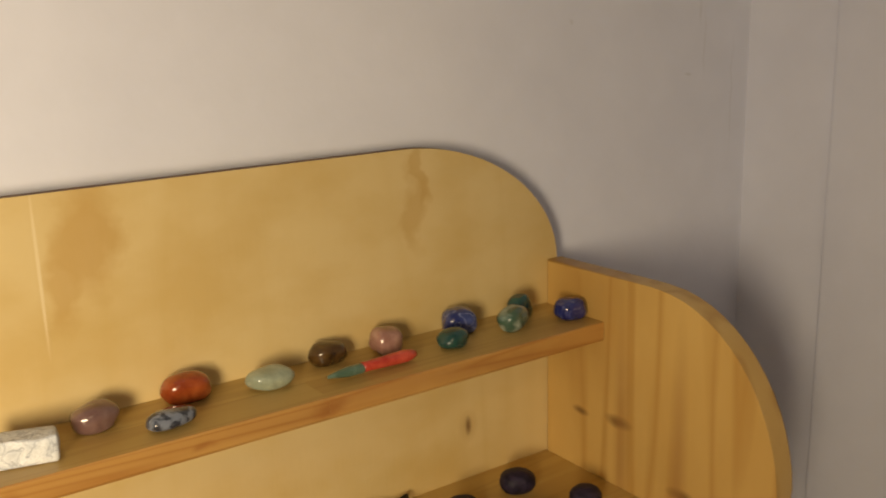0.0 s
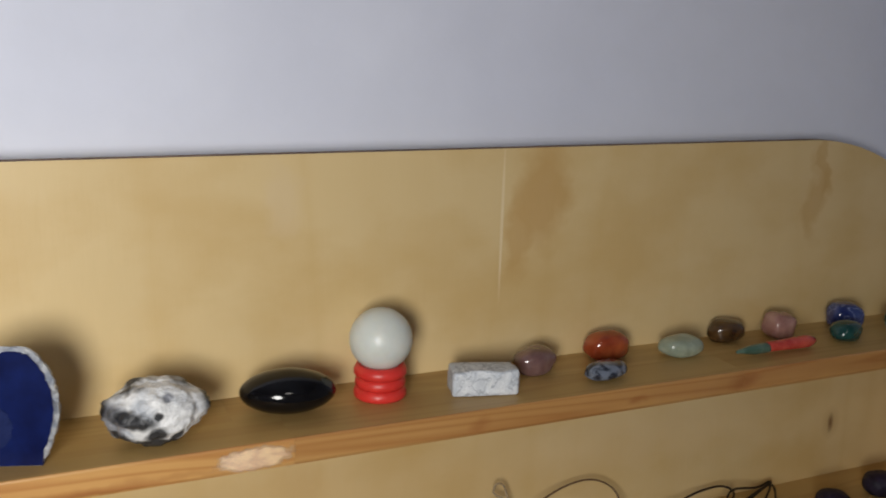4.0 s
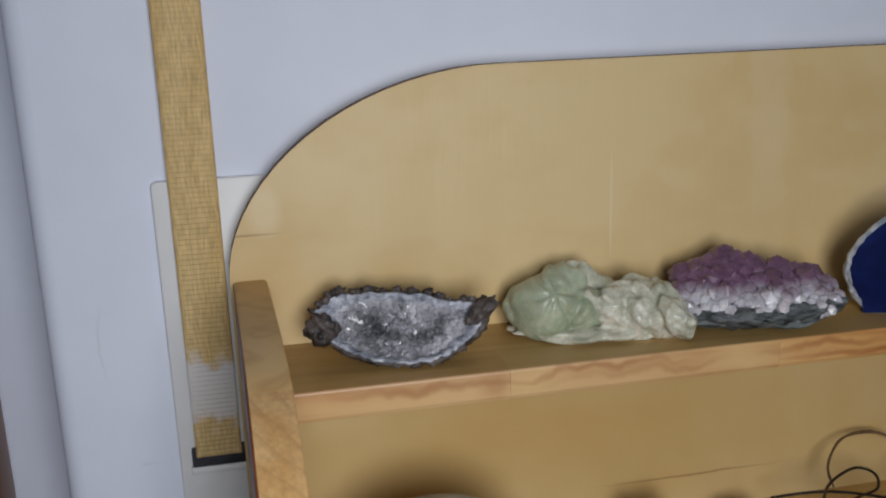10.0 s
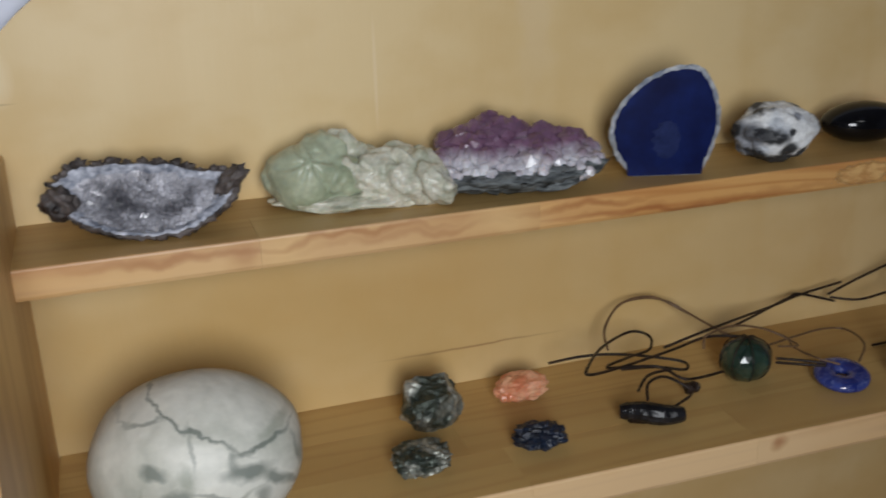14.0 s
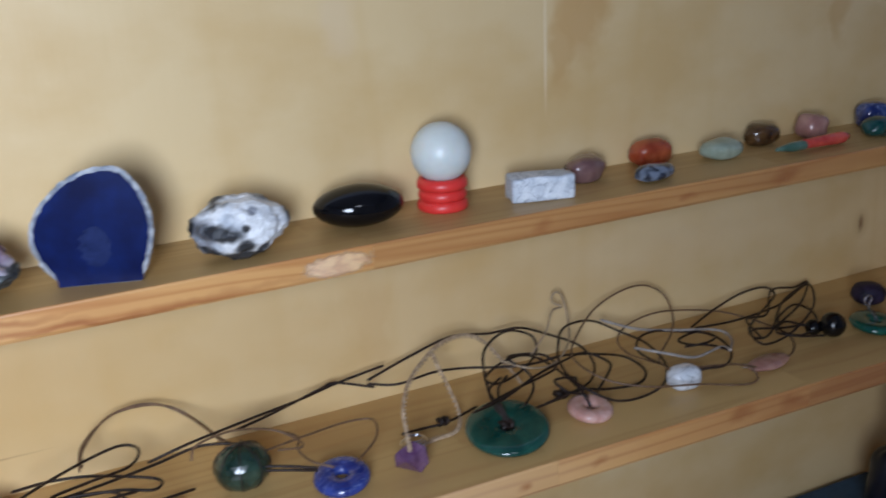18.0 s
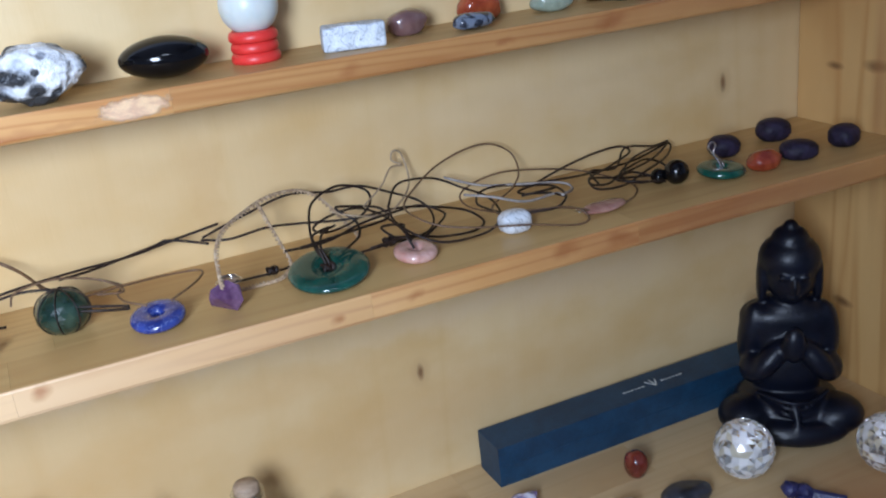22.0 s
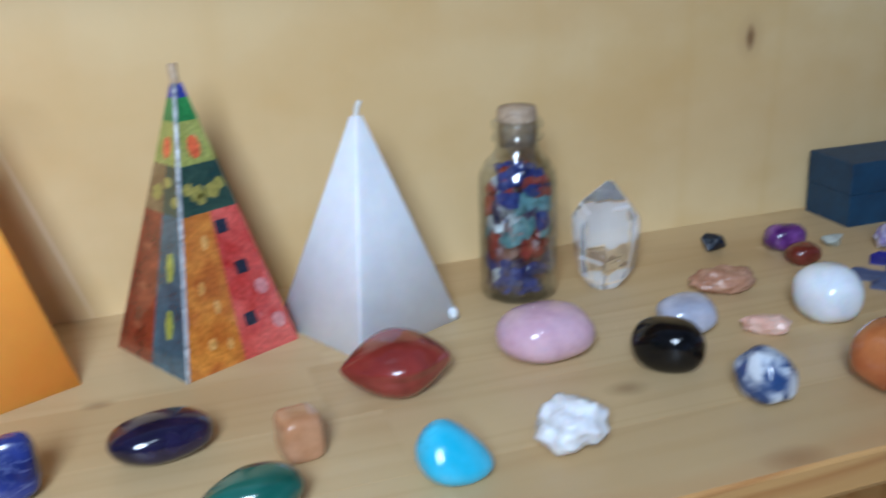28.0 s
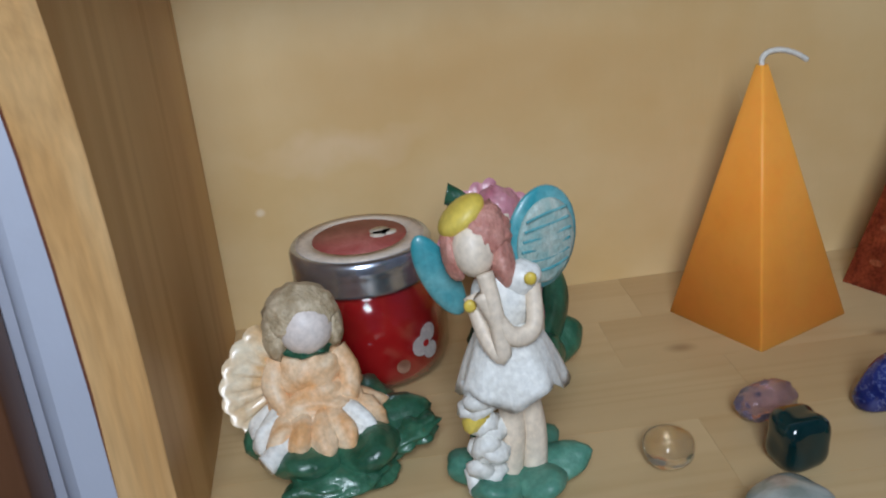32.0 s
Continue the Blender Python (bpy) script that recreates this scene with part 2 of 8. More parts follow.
BOARD = wood("varnished_plywood", (0.675, 0.515, 0.265), (0.55, 0.36, 0.122), "z", rings=5, blotch=0.55, spread=0.02, streak=0.16, rough=0.45, bscale=11.0, bstretch=1.5)
SHELF = wood("varnished_pine", (0.61, 0.345, 0.118), (0.35, 0.122, 0.028), "x", rings=16, blotch=0.40, spread=0.08, streak=0.5, lines=36.0, rough=0.36, along=0.05)
SHELF_LOW = wood("worn_pale_pine", (0.59, 0.435, 0.222), (0.41, 0.25, 0.097), "x", rings=14, blotch=0.55, spread=0.02, streak=0.22, lines=24.0, along=0.06)
SHELF_TOP = wood("varnished_shelf_top", (0.545, 0.365, 0.135), (0.37, 0.20, 0.058), "x", rings=14, blotch=0.55, spread=0.03, streak=0.35, lines=24.0, along=0.06)
PANEL = wood("varnished_pine_panel", (0.62, 0.405, 0.155), (0.41, 0.20, 0.05), "z", rings=10, blotch=0.5, spread=0.06, streak=0.5, along=0.06, lines=18.0)
RAW_EDGE = M("dark_cut_edge", (0.10, 0.045, 0.02), (0.2, 0.09, 0.035), scale=30, rough=0.7)
PLASTER = M("painted_plaster", (0.70, 0.735, 0.86), (0.75, 0.785, 0.90), scale=3.0, rough=0.75, bump=0.25, bscale=55, grain=0.02)
END_GRAIN = M("sawn_pine_edge", (0.55, 0.315, 0.115), (0.64, 0.41, 0.18), scale=60, stretch=(1, 1, 0.06), rough=0.5, bump=0.2, bscale=240)
PLASTIC = M("off_white_plastic", (0.70, 0.70, 0.71), (0.77, 0.77, 0.77), scale=8, rough=0.45, grain=0.03)
DARK_OUTER = M("dark_red_brown_side", (0.12, 0.035, 0.018), (0.18, 0.06, 0.03), scale=10, stretch=(1, 1, 0.1), rough=0.4)


# ---- mesh helpers ----
def finish(name, bm, material, smooth=True):
    me = bpy.data.meshes.new(name)
    bmesh.ops.recalc_face_normals(bm, faces=bm.faces)
    bm.to_mesh(me)
    bm.free()
    mats = material if isinstance(material, (list, tuple)) else [material]
    for x in mats:
        me.materials.append(x)
    me.polygons.foreach_set("use_smooth", [smooth] * len(me.polygons))
    return me


def part(name, bm, material, parent, label="", smooth=True, kind=""):
    ob = new(name, finish(name, bm, material, smooth))
    ob.parent = parent
    return tagged(ob, label, kind=kind)


def thing(name, bm, material, label, category, m=None, smooth=True, group="", kind=""):
    ob = new(name, finish(name, bm, material, smooth))
    if m is not None:
        ob.matrix_world = m
    return tagged(ob, label, category, group, kind)


def base(name, label, category, m, group="", kind=""):
    ob = new(name)
    ob.empty_display_size = 0.02
    ob.matrix_world = m
    return tagged(ob, label, category, group, kind)


def box(bm, x0, x1, y0, y1, z0, z1, bevel=0.0, seg=2):
    r = bmesh.ops.create_cube(bm, size=1.0)["verts"]
    for v in r:
        v.co = (x0 + (v.co.x + 0.5) * (x1 - x0), y0 + (v.co.y + 0.5) * (y1 - y0), z0 + (v.co.z + 0.5) * (z1 - z0))
    if bevel:
        es = list({e for v in r for e in v.link_edges})
        bmesh.ops.bevel(bm, geom=es, offset=bevel, segments=seg, affect="EDGES", profile=0.5)


def slab(bm, outline, axis, a, b, bevel=0.0):
    """An outline in the plane across an axis, drawn out from a to b."""
    def at(u, v, w):
        return {"y": (u, w, v), "x": (w, u, v), "z": (u, v, w)}[axis]
    lower = [bm.verts.new(at(u, v, a)) for u, v in outline]
    upper = [bm.verts.new(at(u, v, b)) for u, v in outline]
    n = len(outline)
    f1, f2 = bm.faces.new(lower), bm.faces.new(upper)
    for i in range(n):
        bm.faces.new((lower[i], lower[(i + 1) % n], upper[(i + 1) % n], upper[i]))
    if bevel:
        bmesh.ops.bevel(bm, geom=list(set(f1.edges) | set(f2.edges)), offset=bevel, segments=2, affect="EDGES", profile=0.5)


def lathe(bm, profile, seg=40, centre=(0, 0)):
    """Turn a profile of (radius, height) about the upright axis."""
    rings = []
    for r, z in profile:
        if r < 1e-6:
            rings.append([bm.verts.new((centre[0], centre[1], z))])
        else:
            rings.append([bm.verts.new((centre[0] + r * math.cos(2 * math.pi * k / seg), centre[1] + r * math.sin(2 * math.pi * k / seg), z)) for k in range(seg)])
    for p, q in zip(rings, rings[1:]):
        for k in range(seg):
            a, b2 = k, (k + 1) % seg
            if len(p) == 1 and len(q) == 1:
                continue
            if len(p) == 1:
                bm.faces.new((p[0], q[a], q[b2]))
            elif len(q) == 1:
                bm.faces.new((p[a], p[b2], q[0]))
            else:
                bm.faces.new((p[a], p[b2], q[b2], q[a]))


def curve_points(ctrl, per=10, closed=False):
    """A smooth line through control points (Catmull-Rom)."""
    P = [Vector(c) for c in ctrl]
    n = len(P)
    out = []
    for i in range(n if closed else n - 1):
        if closed:
            a, b, c, d = P[(i - 1) % n], P[i], P[(i + 1) % n], P[(i + 2) % n]
        else:
            a, b, c, d = P[max(i - 1, 0)], P[i], P[i + 1], P[min(i + 2, n - 1)]
        for k in range(per):
            t = k / per
            out.append(0.5 * (2 * b + (c - a) * t + (2 * a - 5 * b + 4 * c - d) * t * t + (3 * b - a - 3 * c + d) * t ** 3))
    if not closed:
        out.append(P[-1])
    return out


def tube(bm, pts, r, seg=6, closed=False, taper=None):
    """A round cord along a line of points."""
    n = len(pts)
    rings = []
    up = Vector((0.13, 0.21, 0.97))
    for i, p in enumerate(pts):
        d = (pts[(i + 1) % n] - pts[i - 1]) if closed else (pts[min(i + 1, n - 1)] - pts[max(i - 1, 0)])
        d = d.normalized() if d.length > 1e-9 else Vector((1, 0, 0))
        s = d.cross(up)
        s = s.normalized() if s.length > 1e-4 else Vector((1, 0, 0))
        u = s.cross(d)
        up = u
        rr = r * (taper(i / max(n - 1, 1)) if taper else 1)
        rings.append([bm.verts.new(p + (s * math.cos(2 * math.pi * k / seg) + u * math.sin(2 * math.pi * k / seg)) * rr) for k in range(seg)])
    for i in range(n if closed else n - 1):
        a, b = rings[i], rings[(i + 1) % n]
        for k in range(seg):
            bm.faces.new((a[k], a[(k + 1) % seg], b[(k + 1) % seg], b[k]))
    if not closed:
        bm.faces.new(rings[0][::-1])
        bm.faces.new(rings[-1])


def blob(bm, c, r, sub=3, rot=None, mat=0, power=2.0, wob=0.0, seed=0.0, freq=1.2):
    """An ellipsoid, squared off by power, with slow lumps."""
    vs = bmesh.ops.create_icosphere(bm, subdivisions=sub, radius=1.0)["verts"]
    R = Euler([radians(a) for a in rot]).to_matrix() if rot else Matrix.Identity(3)
    fs = set()
    for v in vs:
        d = v.co.normalized()
        k = (abs(d.x) ** power + abs(d.y) ** power + abs(d.z) ** power) ** (-1 / power)
        k *= 1 + wob * noise.noise(d * freq + Vector((seed, seed * 1.7, -seed)))
        q = d * k
        v.co = R @ Vector((q.x * r[0], q.y * r[1], q.z * r[2])) + Vector(c)
        fs.update(v.link_faces)
    for f in fs:
        f.material_index = mat
    return vs


def settle(bm, flat=0.0):
    """Lower a mesh to stand on z = 0; flat: how much of its foot is worn level."""
    lo = min(v.co.z for v in bm.verts) + flat
    for v in bm.verts:
        v.co.z = max(v.co.z - lo, 0.0)


def pebble(name, label, x, y, z, w, d, h, material, rz=0.0, seed=1.0, power=2.3, wob=0.13, tilt=(0, 0), group="tumbled stones", category="stone"):
    bm = bmesh.new()
    blob(bm, (0, 0, 0), (w / 2, d / 2, h / 2), sub=4, power=power, wob=wob, seed=seed, rot=(tilt[0], tilt[1], 0))
    settle(bm, h * 0.05)
    return thing(name, bm, material, label, category, pose(x, y, z, 0, 0, rz), group=group)


def chunk(name, label, x, y, z, w, d, h, material, rz=0.0, seed=1, n=26, rough=0.25, smooth=False, category="stone", group="rough stones"):
    """A broken piece: a faceted hull with uneven faces."""
    rnd = random.Random(seed)
    bm = bmesh.new()
    for _ in range(n):
        v = Vector((rnd.gauss(0, 1), rnd.gauss(0, 1), rnd.gauss(0, 1))).normalized()
        k = 1 - rough * rnd.random()
        bm.verts.new((v.x * w / 2 * k, v.y * d / 2 * k, v.z * h / 2 * k))
    r = bmesh.ops.convex_hull(bm, input=bm.verts)
    bmesh.ops.delete(bm, geom=[g for g in r["geom_interior"] if isinstance(g, bmesh.types.BMVert)], context="VERTS")
    bmesh.ops.bevel(bm, geom=list(bm.edges), offset=min(w, d, h) * 0.03, segments=1, affect="EDGES")
    settle(bm, h * 0.04)
    return thing(name, bm, material, label, category, pose(x, y, z, 0, 0, rz), smooth=smooth, group=group)


def cragged(name, label, x, y, z, w, d, h, material, rz=0.0, seed=1, amount=0.3, freq=2.5, sub=5, smooth=False, power=2.4, category="stone", group="rough stones"):
    """A rugged lump with cellular hollows and points."""
    bm = bmesh.new()
    vs = blob(bm, (0, 0, 0), (1, 1, 1), sub=sub, power=power)
    for v in vs:
        p = v.co * freq + Vector((seed * 3.1, seed, -seed * 1.3))
        f1 = noise.voronoi(p)[0]
        v.co *= 1 + amount * (0.45 - f1[0]) + amount * 0.4 * noise.noise(p * 2.3)
        v.co.x, v.co.y, v.co.z = v.co.x * w / 2, v.co.y * d / 2, v.co.z * h / 2
    settle(bm, h * 0.06)
    return thing(name, bm, material, label, category, pose(x, y, z, 0, 0, rz), smooth=smooth, group=group)


def blocky(name, label, x, y, z, w, d, h, material, rz=0.0, seed=1, n=15, grain=0.02, category="stone", group="rough stones"):
    """A broken block: few flat faces, each finely uneven."""
    rnd = random.Random(seed)
    bm = bmesh.new()
    for k in range(n):
        t, a = 1 - 2 * (k + 0.5) / n, 2.39996 * k + rnd.uniform(-0.5, 0.5)
        r = math.sqrt(1 - t * t)
        q = rnd.uniform(0.86, 1.08)
        bm.verts.new((r * math.cos(a) * q, r * math.sin(a) * q, t * q))
    hull = bmesh.ops.convex_hull(bm, input=bm.verts)
    bmesh.ops.delete(bm, geom=[g for g in hull["geom_interior"] if isinstance(g, bmesh.types.BMVert)], context="VERTS")
    bmesh.ops.subdivide_edges(bm, edges=list(bm.edges), cuts=7, use_grid_fill=True)
    bm.normal_update()
    for v in bm.verts:
        cell = noise.voronoi(v.co * 4.5 + Vector((seed, 0, 0)))[0]
        v.co += v.normal * grain * (noise.noise(v.co * 2.2 + Vector((seed, 0, 0))) * 5 + noise.noise(v.co * 11) * 1.6 - 2.4 * (cell[0] - 0.3) + rnd.gauss(0, 0.35))
        v.co = Vector((v.co.x * w / 2, v.co.y * d / 2, v.co.z * h / 2))
    settle(bm, h * 0.05)
    return thing(name, bm, material, label, category, pose(x, y, z, 0, 0, rz), smooth=False, group=group)


# ---- the room ----
def plane_box(name, x0, x1, y0, y1, z0, z1, material, label):
    bm = bmesh.new()
    box(bm, x0, x1, y0, y1, z0, z1)
    return thing(name, bm, material, label, "wall", smooth=False, kind="structure")


RX = 0.862   # the wall on the right
WX = -0.752   # corner where the wall turns back into the window niche
wall_north = plane_box("wall_north", WX, RX + 0.15, WALL_Y, WALL_Y + 0.3, 0, 2.5, PLASTER, "white painted plaster wall behind the shelf unit")
bm = bmesh.new()   # the plaster is rounded over at the niche
bm.from_mesh(wall_north.data)
bmesh.ops.bevel(bm, geom=[e for e in bm.edges if all(abs(v.co.x - WX) < 1e-4 and abs(v.co.y - WALL_Y) < 1e-4 for v in e.verts)], offset=0.012, segments=6, affect="EDGES", profile=0.5)
for f in bm.faces:
    f.smooth = abs(f.normal.x) > 0.02 and abs(f.normal.y) > 0.02
bm.to_mesh(wall_north.data)
bm.free()
plane_box("niche_wall", -1.9, WX, 0.20, WALL_Y + 0.3, 0, 2.5, PLASTER, "white painted plaster of the window niche")
plane_box("wall_east", RX, RX + 0.15, -2.8, WALL_Y, 0, 2.5, PLASTER, "white painted plaster wall with fine scuffs")
plane_box("wall_west", -1.9, -1.75, -2.8, 0.20, 0, 2.5, PLASTER, "plain white plaster wall")
plane_box("wall_south", -1.9, RX + 0.15, -2.95, -2.8, 0, 2.5, PLASTER, "plain white plaster wall")
FLOOR = M("worn_floor", (0.22, 0.14, 0.08), (0.3, 0.2, 0.12), scale=6, stretch=(0.2, 1, 1), rough=0.5)
ob = plane_box("floor", -1.9, RX + 0.15, -2.95, WALL_Y + 0.3, -0.1, 0, FLOOR, "brown wooden floor")
ob["category"] = "floor"
ob = plane_box("ceiling", -1.9, RX + 0.15, -2.95, WALL_Y + 0.3, 2.5, 2.6, PLASTER, "white ceiling")
ob["category"] = "ceiling"

# the door frame edge on the right wall
bm = bmesh.new()
box(bm, RX - 0.012, RX - 0.001, -0.22, -0.082, 0, 2.1, bevel=0.004)
thing("trim", bm, PLASTER, "white painted door casing on the wall", "trim", kind="structure")

# brown window frame in the niche
bm = bmesh.new()
box(bm, -1.30, -0.824, 0.150, 0.198, 0.0, 1.29, bevel=0.004)
thing("wooden_panel", bm, M("brown_stained_board", (0.16, 0.065, 0.03), (0.24, 0.11, 0.05), scale=10, stretch=(1, 1, 0.1), rough=0.4), "dark reddish-brown wooden board in the window niche", "board", kind="structure")


# ---- roller shutter belt and its winder, left of the unit ----
def shutter_belt():
    winder = base("belt_winder", "roller shutter belt winder with a painted cover plate on the wall", "winder", pose(-0.6443, WALL_Y, 1.3066) @ Matrix.Scale(0.967, 4))
    # cover plate with a rounded rim and a slot
    bm = bmesh.new()
    rim = []
    for sx, sz, a0 in ((1, 1, 0), (-1, 1, 90), (-1, -1, 180), (1, -1, 270)):
        for k in range(5):
            a = radians(a0 + 22.5 * k)
            rim.append((sx * 0.034 + 0.004 * math.cos(a), 0.004 + sz * 0.119 + 0.004 * math.sin(a)))
    slab(bm, rim, "y", -0.0045, -0.0005, bevel=0.0012)
    plate = part("cover_plate", bm, PLASTIC, winder, "paint-splashed off-white cover plate")
    bm = bmesh.new()
    lathe(bm, [(0, 0.0016), (0.0030, 0.0016), (0.0036, 0.0008), (0.0036, 0)], 20)
    screw = part("screw", bm, PLASTIC, plate)
    screw.matrix_local = pose(-0.005, -0.0042, -0.10, 90, 0, 0)
    bm = bmesh.new()
    box(bm, -0.030, 0.010, -0.0095, -0.0045, -0.062, -0.049, bevel=0.001)
    part("slot_frame", bm, M("dark_slot", (0.02, 0.02, 0.025), (0.05, 0.05, 0.06), rough=0.4), plate, "black slot lip")
    bm = bmesh.new()
    box(bm, -0.031, 0.011, -0.0105, -0.0045, -0.0665, -0.0615, bevel=0.001)
    part("slot_lip", bm, PLASTIC, plate)
    # the woven belt: cross ribs on a flat band
    bm = bmesh.new()
    z = -0.052
    while z < 1.1:
        box(bm, -0.0255, 0.0005, -0.0121, -0.0105, z, z + 0.0027)
        z += 0.0032
    ribs = bm
    bm = bmesh.new()
    box(bm, -0.027, 0.002, -0.0115, -0.0095, -0.054, 1.12, bevel=0.0006)
    belt = part("belt", bm, BELT_BASE, winder, "tan woven shutter belt with a white paint smear")
    part("belt_rib", ribs, BELT, belt, "yellow-brown woven ribs", smooth=False, kind="stuff")


def belt_material(name, c1, c2):
    """Tan webbing with a smear of white wall paint above the slot."""
    m = M(name, c1, c2, scale=35, rough=0.8, stretch=(3, 1, 0.4), grain=0.2, bump=0.3, bscale=900)
    nt = m.node_tree
    b = nt.nodes["Principled BSDF"]
    src = b.inputs["Base Color"].links[0].from_socket
    co = nt.nodes.new("ShaderNodeTexCoord")
    sp = nt.nodes.new("ShaderNodeSeparateXYZ")
    nt.links.new(co.outputs["Object"], sp.inputs[0])
    ns = nt.nodes.new("ShaderNodeTexNoise")
    ns.inputs["Scale"].default_value = 130
    nt.links.new(co.outputs["Object"], ns.inputs["Vector"])
    ad = nt.nodes.new("ShaderNodeMath")
    ad.operation = "MULTIPLY_ADD"
    ad.inputs[1].default_value = 0.03
    nt.links.new(ns.outputs[0], ad.inputs[0])
    nt.links.new(sp.outputs["Z"], ad.inputs[2])
    rp = nt.nodes.new("ShaderNodeValToRGB")
    e = rp.color_ramp.elements
    e[0].position, e[0].color = 0.0, (0, 0, 0, 1)
    e[1].position, e[1].color = 1.0, (0, 0, 0, 1)
    for p, v in ((0.37, 0), (0.41, 0.8), (0.55, 0.9), (0.60, 0)):
        q = e.new(p)
        q.color = (v, v, v, 1)
    mr = nt.nodes.new("ShaderNodeMapRange")
    mr.inputs["From Min"].default_value, mr.inputs["From Max"].default_value = -0.1, 0.12
    nt.links.new(ad.outputs[0], mr.inputs[0])
    nt.links.new(mr.outputs[0], rp.inputs[0])
    mx = nt.nodes.new("ShaderNodeMixRGB")
    mx.inputs[2].default_value = (0.72, 0.70, 0.72, 1)
    nt.links.new(rp.outputs[0], mx.inputs[0])
    nt.links.new(src, mx.inputs[1])
    nt.links.new(mx.outputs[0], b.inputs["Base Color"])
    return m


BELT = belt_material("webbing_rib", (0.58, 0.41, 0.175), (0.67, 0.50, 0.24))
BELT_BASE = belt_material("webbing_ground", (0.52, 0.345, 0.135), (0.60, 0.41, 0.18))
shutter_belt()


# ---- the shelf unit ----
def arc(cx, cz, rx, rz, a0, a1, n=18, p=1.9):
    out = []
    for k in range(n + 1):
        a = radians(a0 + (a1 - a0) * k / n)
        c, s = math.cos(a), math.sin(a)
        out.append((cx + rx * math.copysign(abs(c) ** (2 / p), c), cz + rz * math.copysign(abs(s) ** (2 / p), s)))
    return out


AMBER, PALE, KNOT = (0.50, 0.29, 0.09), (0.68, 0.53, 0.32), (0.15, 0.07, 0.025)
marks = []
# broad amber patches left between the upper shelves paint dimmer light into the colour
for x, z, rx, rz, colour, k in ((0.135, 1.455, 0.018, 0.036, AMBER, 0.6), (0.114, 1.425, 0.010, 0.032, AMBER, 0.5), (0.40, 1.44, 0.010, 0.036, AMBER, 0.45),
                                (0.405, 1.475, 0.005, 0.028, AMBER, 0.45), (-0.06, 1.46, 0.016, 0.02, PALE, 0.5), (-0.30, 1.45, 0.012, 0.06, PALE, 0.35),
                                (-0.548, 1.0135, 0.030, 0.0075, (0.78, 0.62, 0.40), 0.6), (-0.10, 1.10, 0.11, 0.012, PALE, 0.5), (0.17, 1.08, 0.14, 0.010, PALE, 0.5),
                                (-0.42, 1.05, 0.10, 0.02, AMBER, 0.25), (0.30, 1.10, 0.05, 0.006, PALE, 0.5), (-0.30, 1.02, 0.30, 0.075, AMBER, 0.42), (0.16, 0.985, 0.16, 0.035, AMBER, 0.32), (0.30, 1.07, 0.12, 0.018, PALE, 0.45), (-0.15, 1.13, 0.28, 0.025, PALE, 0.45), (-0.02, 1.055, 0.10, 0.012, AMBER, 0.25), (-0.42, 1.24, 0.24, 0.07, (0.49, 0.30, 0.085), 0.60), (0.25, 1.25, 0.12, 0.025, PALE, 0.35), (-0.05, 1.24, 0.012, 0.04, AMBER, 0.2), (-0.35, 1.27, 0.10, 0.03, AMBER, 0.25), (-0.02, 1.25, 0.15, 0.05, AMBER, 0.25), (-0.50, 1.05, 0.09, 0.03, AMBER, 0.35)):
    marks.append(((x, 0, z), (rx, 0, rz), colour, k, 0.35 if rx < 0.03 else 0.7, 0.045))
marks += [((0.101, 0, 1.437), (0.0011, 0, 0.05), (0.8, 0.66, 0.42), 0.8, 0.3, 0.0), ((-0.405, 0, 1.40), (0.0010, 0, 0.03), (0.75, 0.6, 0.38), 0.6, 0.3, 0.0),
          ((-0.627, 0, 1.399), (0.016, 0, 0.0006), (0.25, 0.13, 0.05), 0.6, 0.3, 0.0), ((-0.618, 0, 1.413), (0.0085, 0, 0.013), (0.80, 0.66, 0.42), 0.5, 0.4, 0.004), ((-0.531, 0, 1.2915), (0.0012, 0, 0.004), (0.2, 0.1, 0.04), 0.8, 0.5, 0.0),
          ((-0.345, 0, 1.2065), (0.05, 0, 0.0007), (0.22, 0.11, 0.04), 0.6, 0.5, 0.004)]
for x, z, r in ((0.45, 1.231, 0.0042), (0.1055, 1.031, 0.004), (-0.488, 1.300, 0.0024)):
    marks.append(((x, 0, z), (r * 1.8, 0, r * 2.6), (0.42, 0.26, 0.11), 0.45, 0.6, 0.0))
    marks.append(((x, 0, z), (r * 0.6, 0, r * 1.6), KNOT, 0.8, 0.6, 0.006))
marks.append(((-0.305, 0, 0.962), (0.046, 0, 0.0009), (0.78, 0.64, 0.42), 0.75, 0.4, 0.0, 72))
marks.append(((-0.593, 0, 0.984), (0.0022, 0, 0.0020), (0.80, 0.68, 0.48), 0.7, 0.5, 0.002))
spotted(BOARD, marks)
spotted(PLASTER, [((x, 0, z), (rx, 0, rz), (0.42, 0.42, 0.44), k * 0.6, 0.6, 0.012) for x, z, rx, rz, k in ((0.782, 1.592, 0.0012, 0.010, 0.5), (0.764, 1.528, 0.004, 0.0012, 0.5), (0.79, 1.56, 0.0008, 0.03, 0.35), (0.70, 1.62, 0.0012, 0.006, 0.4), (0.835, 1.50, 0.0008, 0.05, 0.4), (0.60, 1.585, 0.002, 0.002, 0.35), (-0.72, 1.33, 0.0010, 0.02, 0.3), (-0.70, 1.25, 0.004, 0.001, 0.3))])
# cream and honey stretches paint pale sheen into the edge colour; rust marks are stains
RUST, SHEEN_HONEY, SHEEN_CREAM = (0.30, 0.10, 0.028), (0.70, 0.475, 0.22), (0.74, 0.54, 0.31)
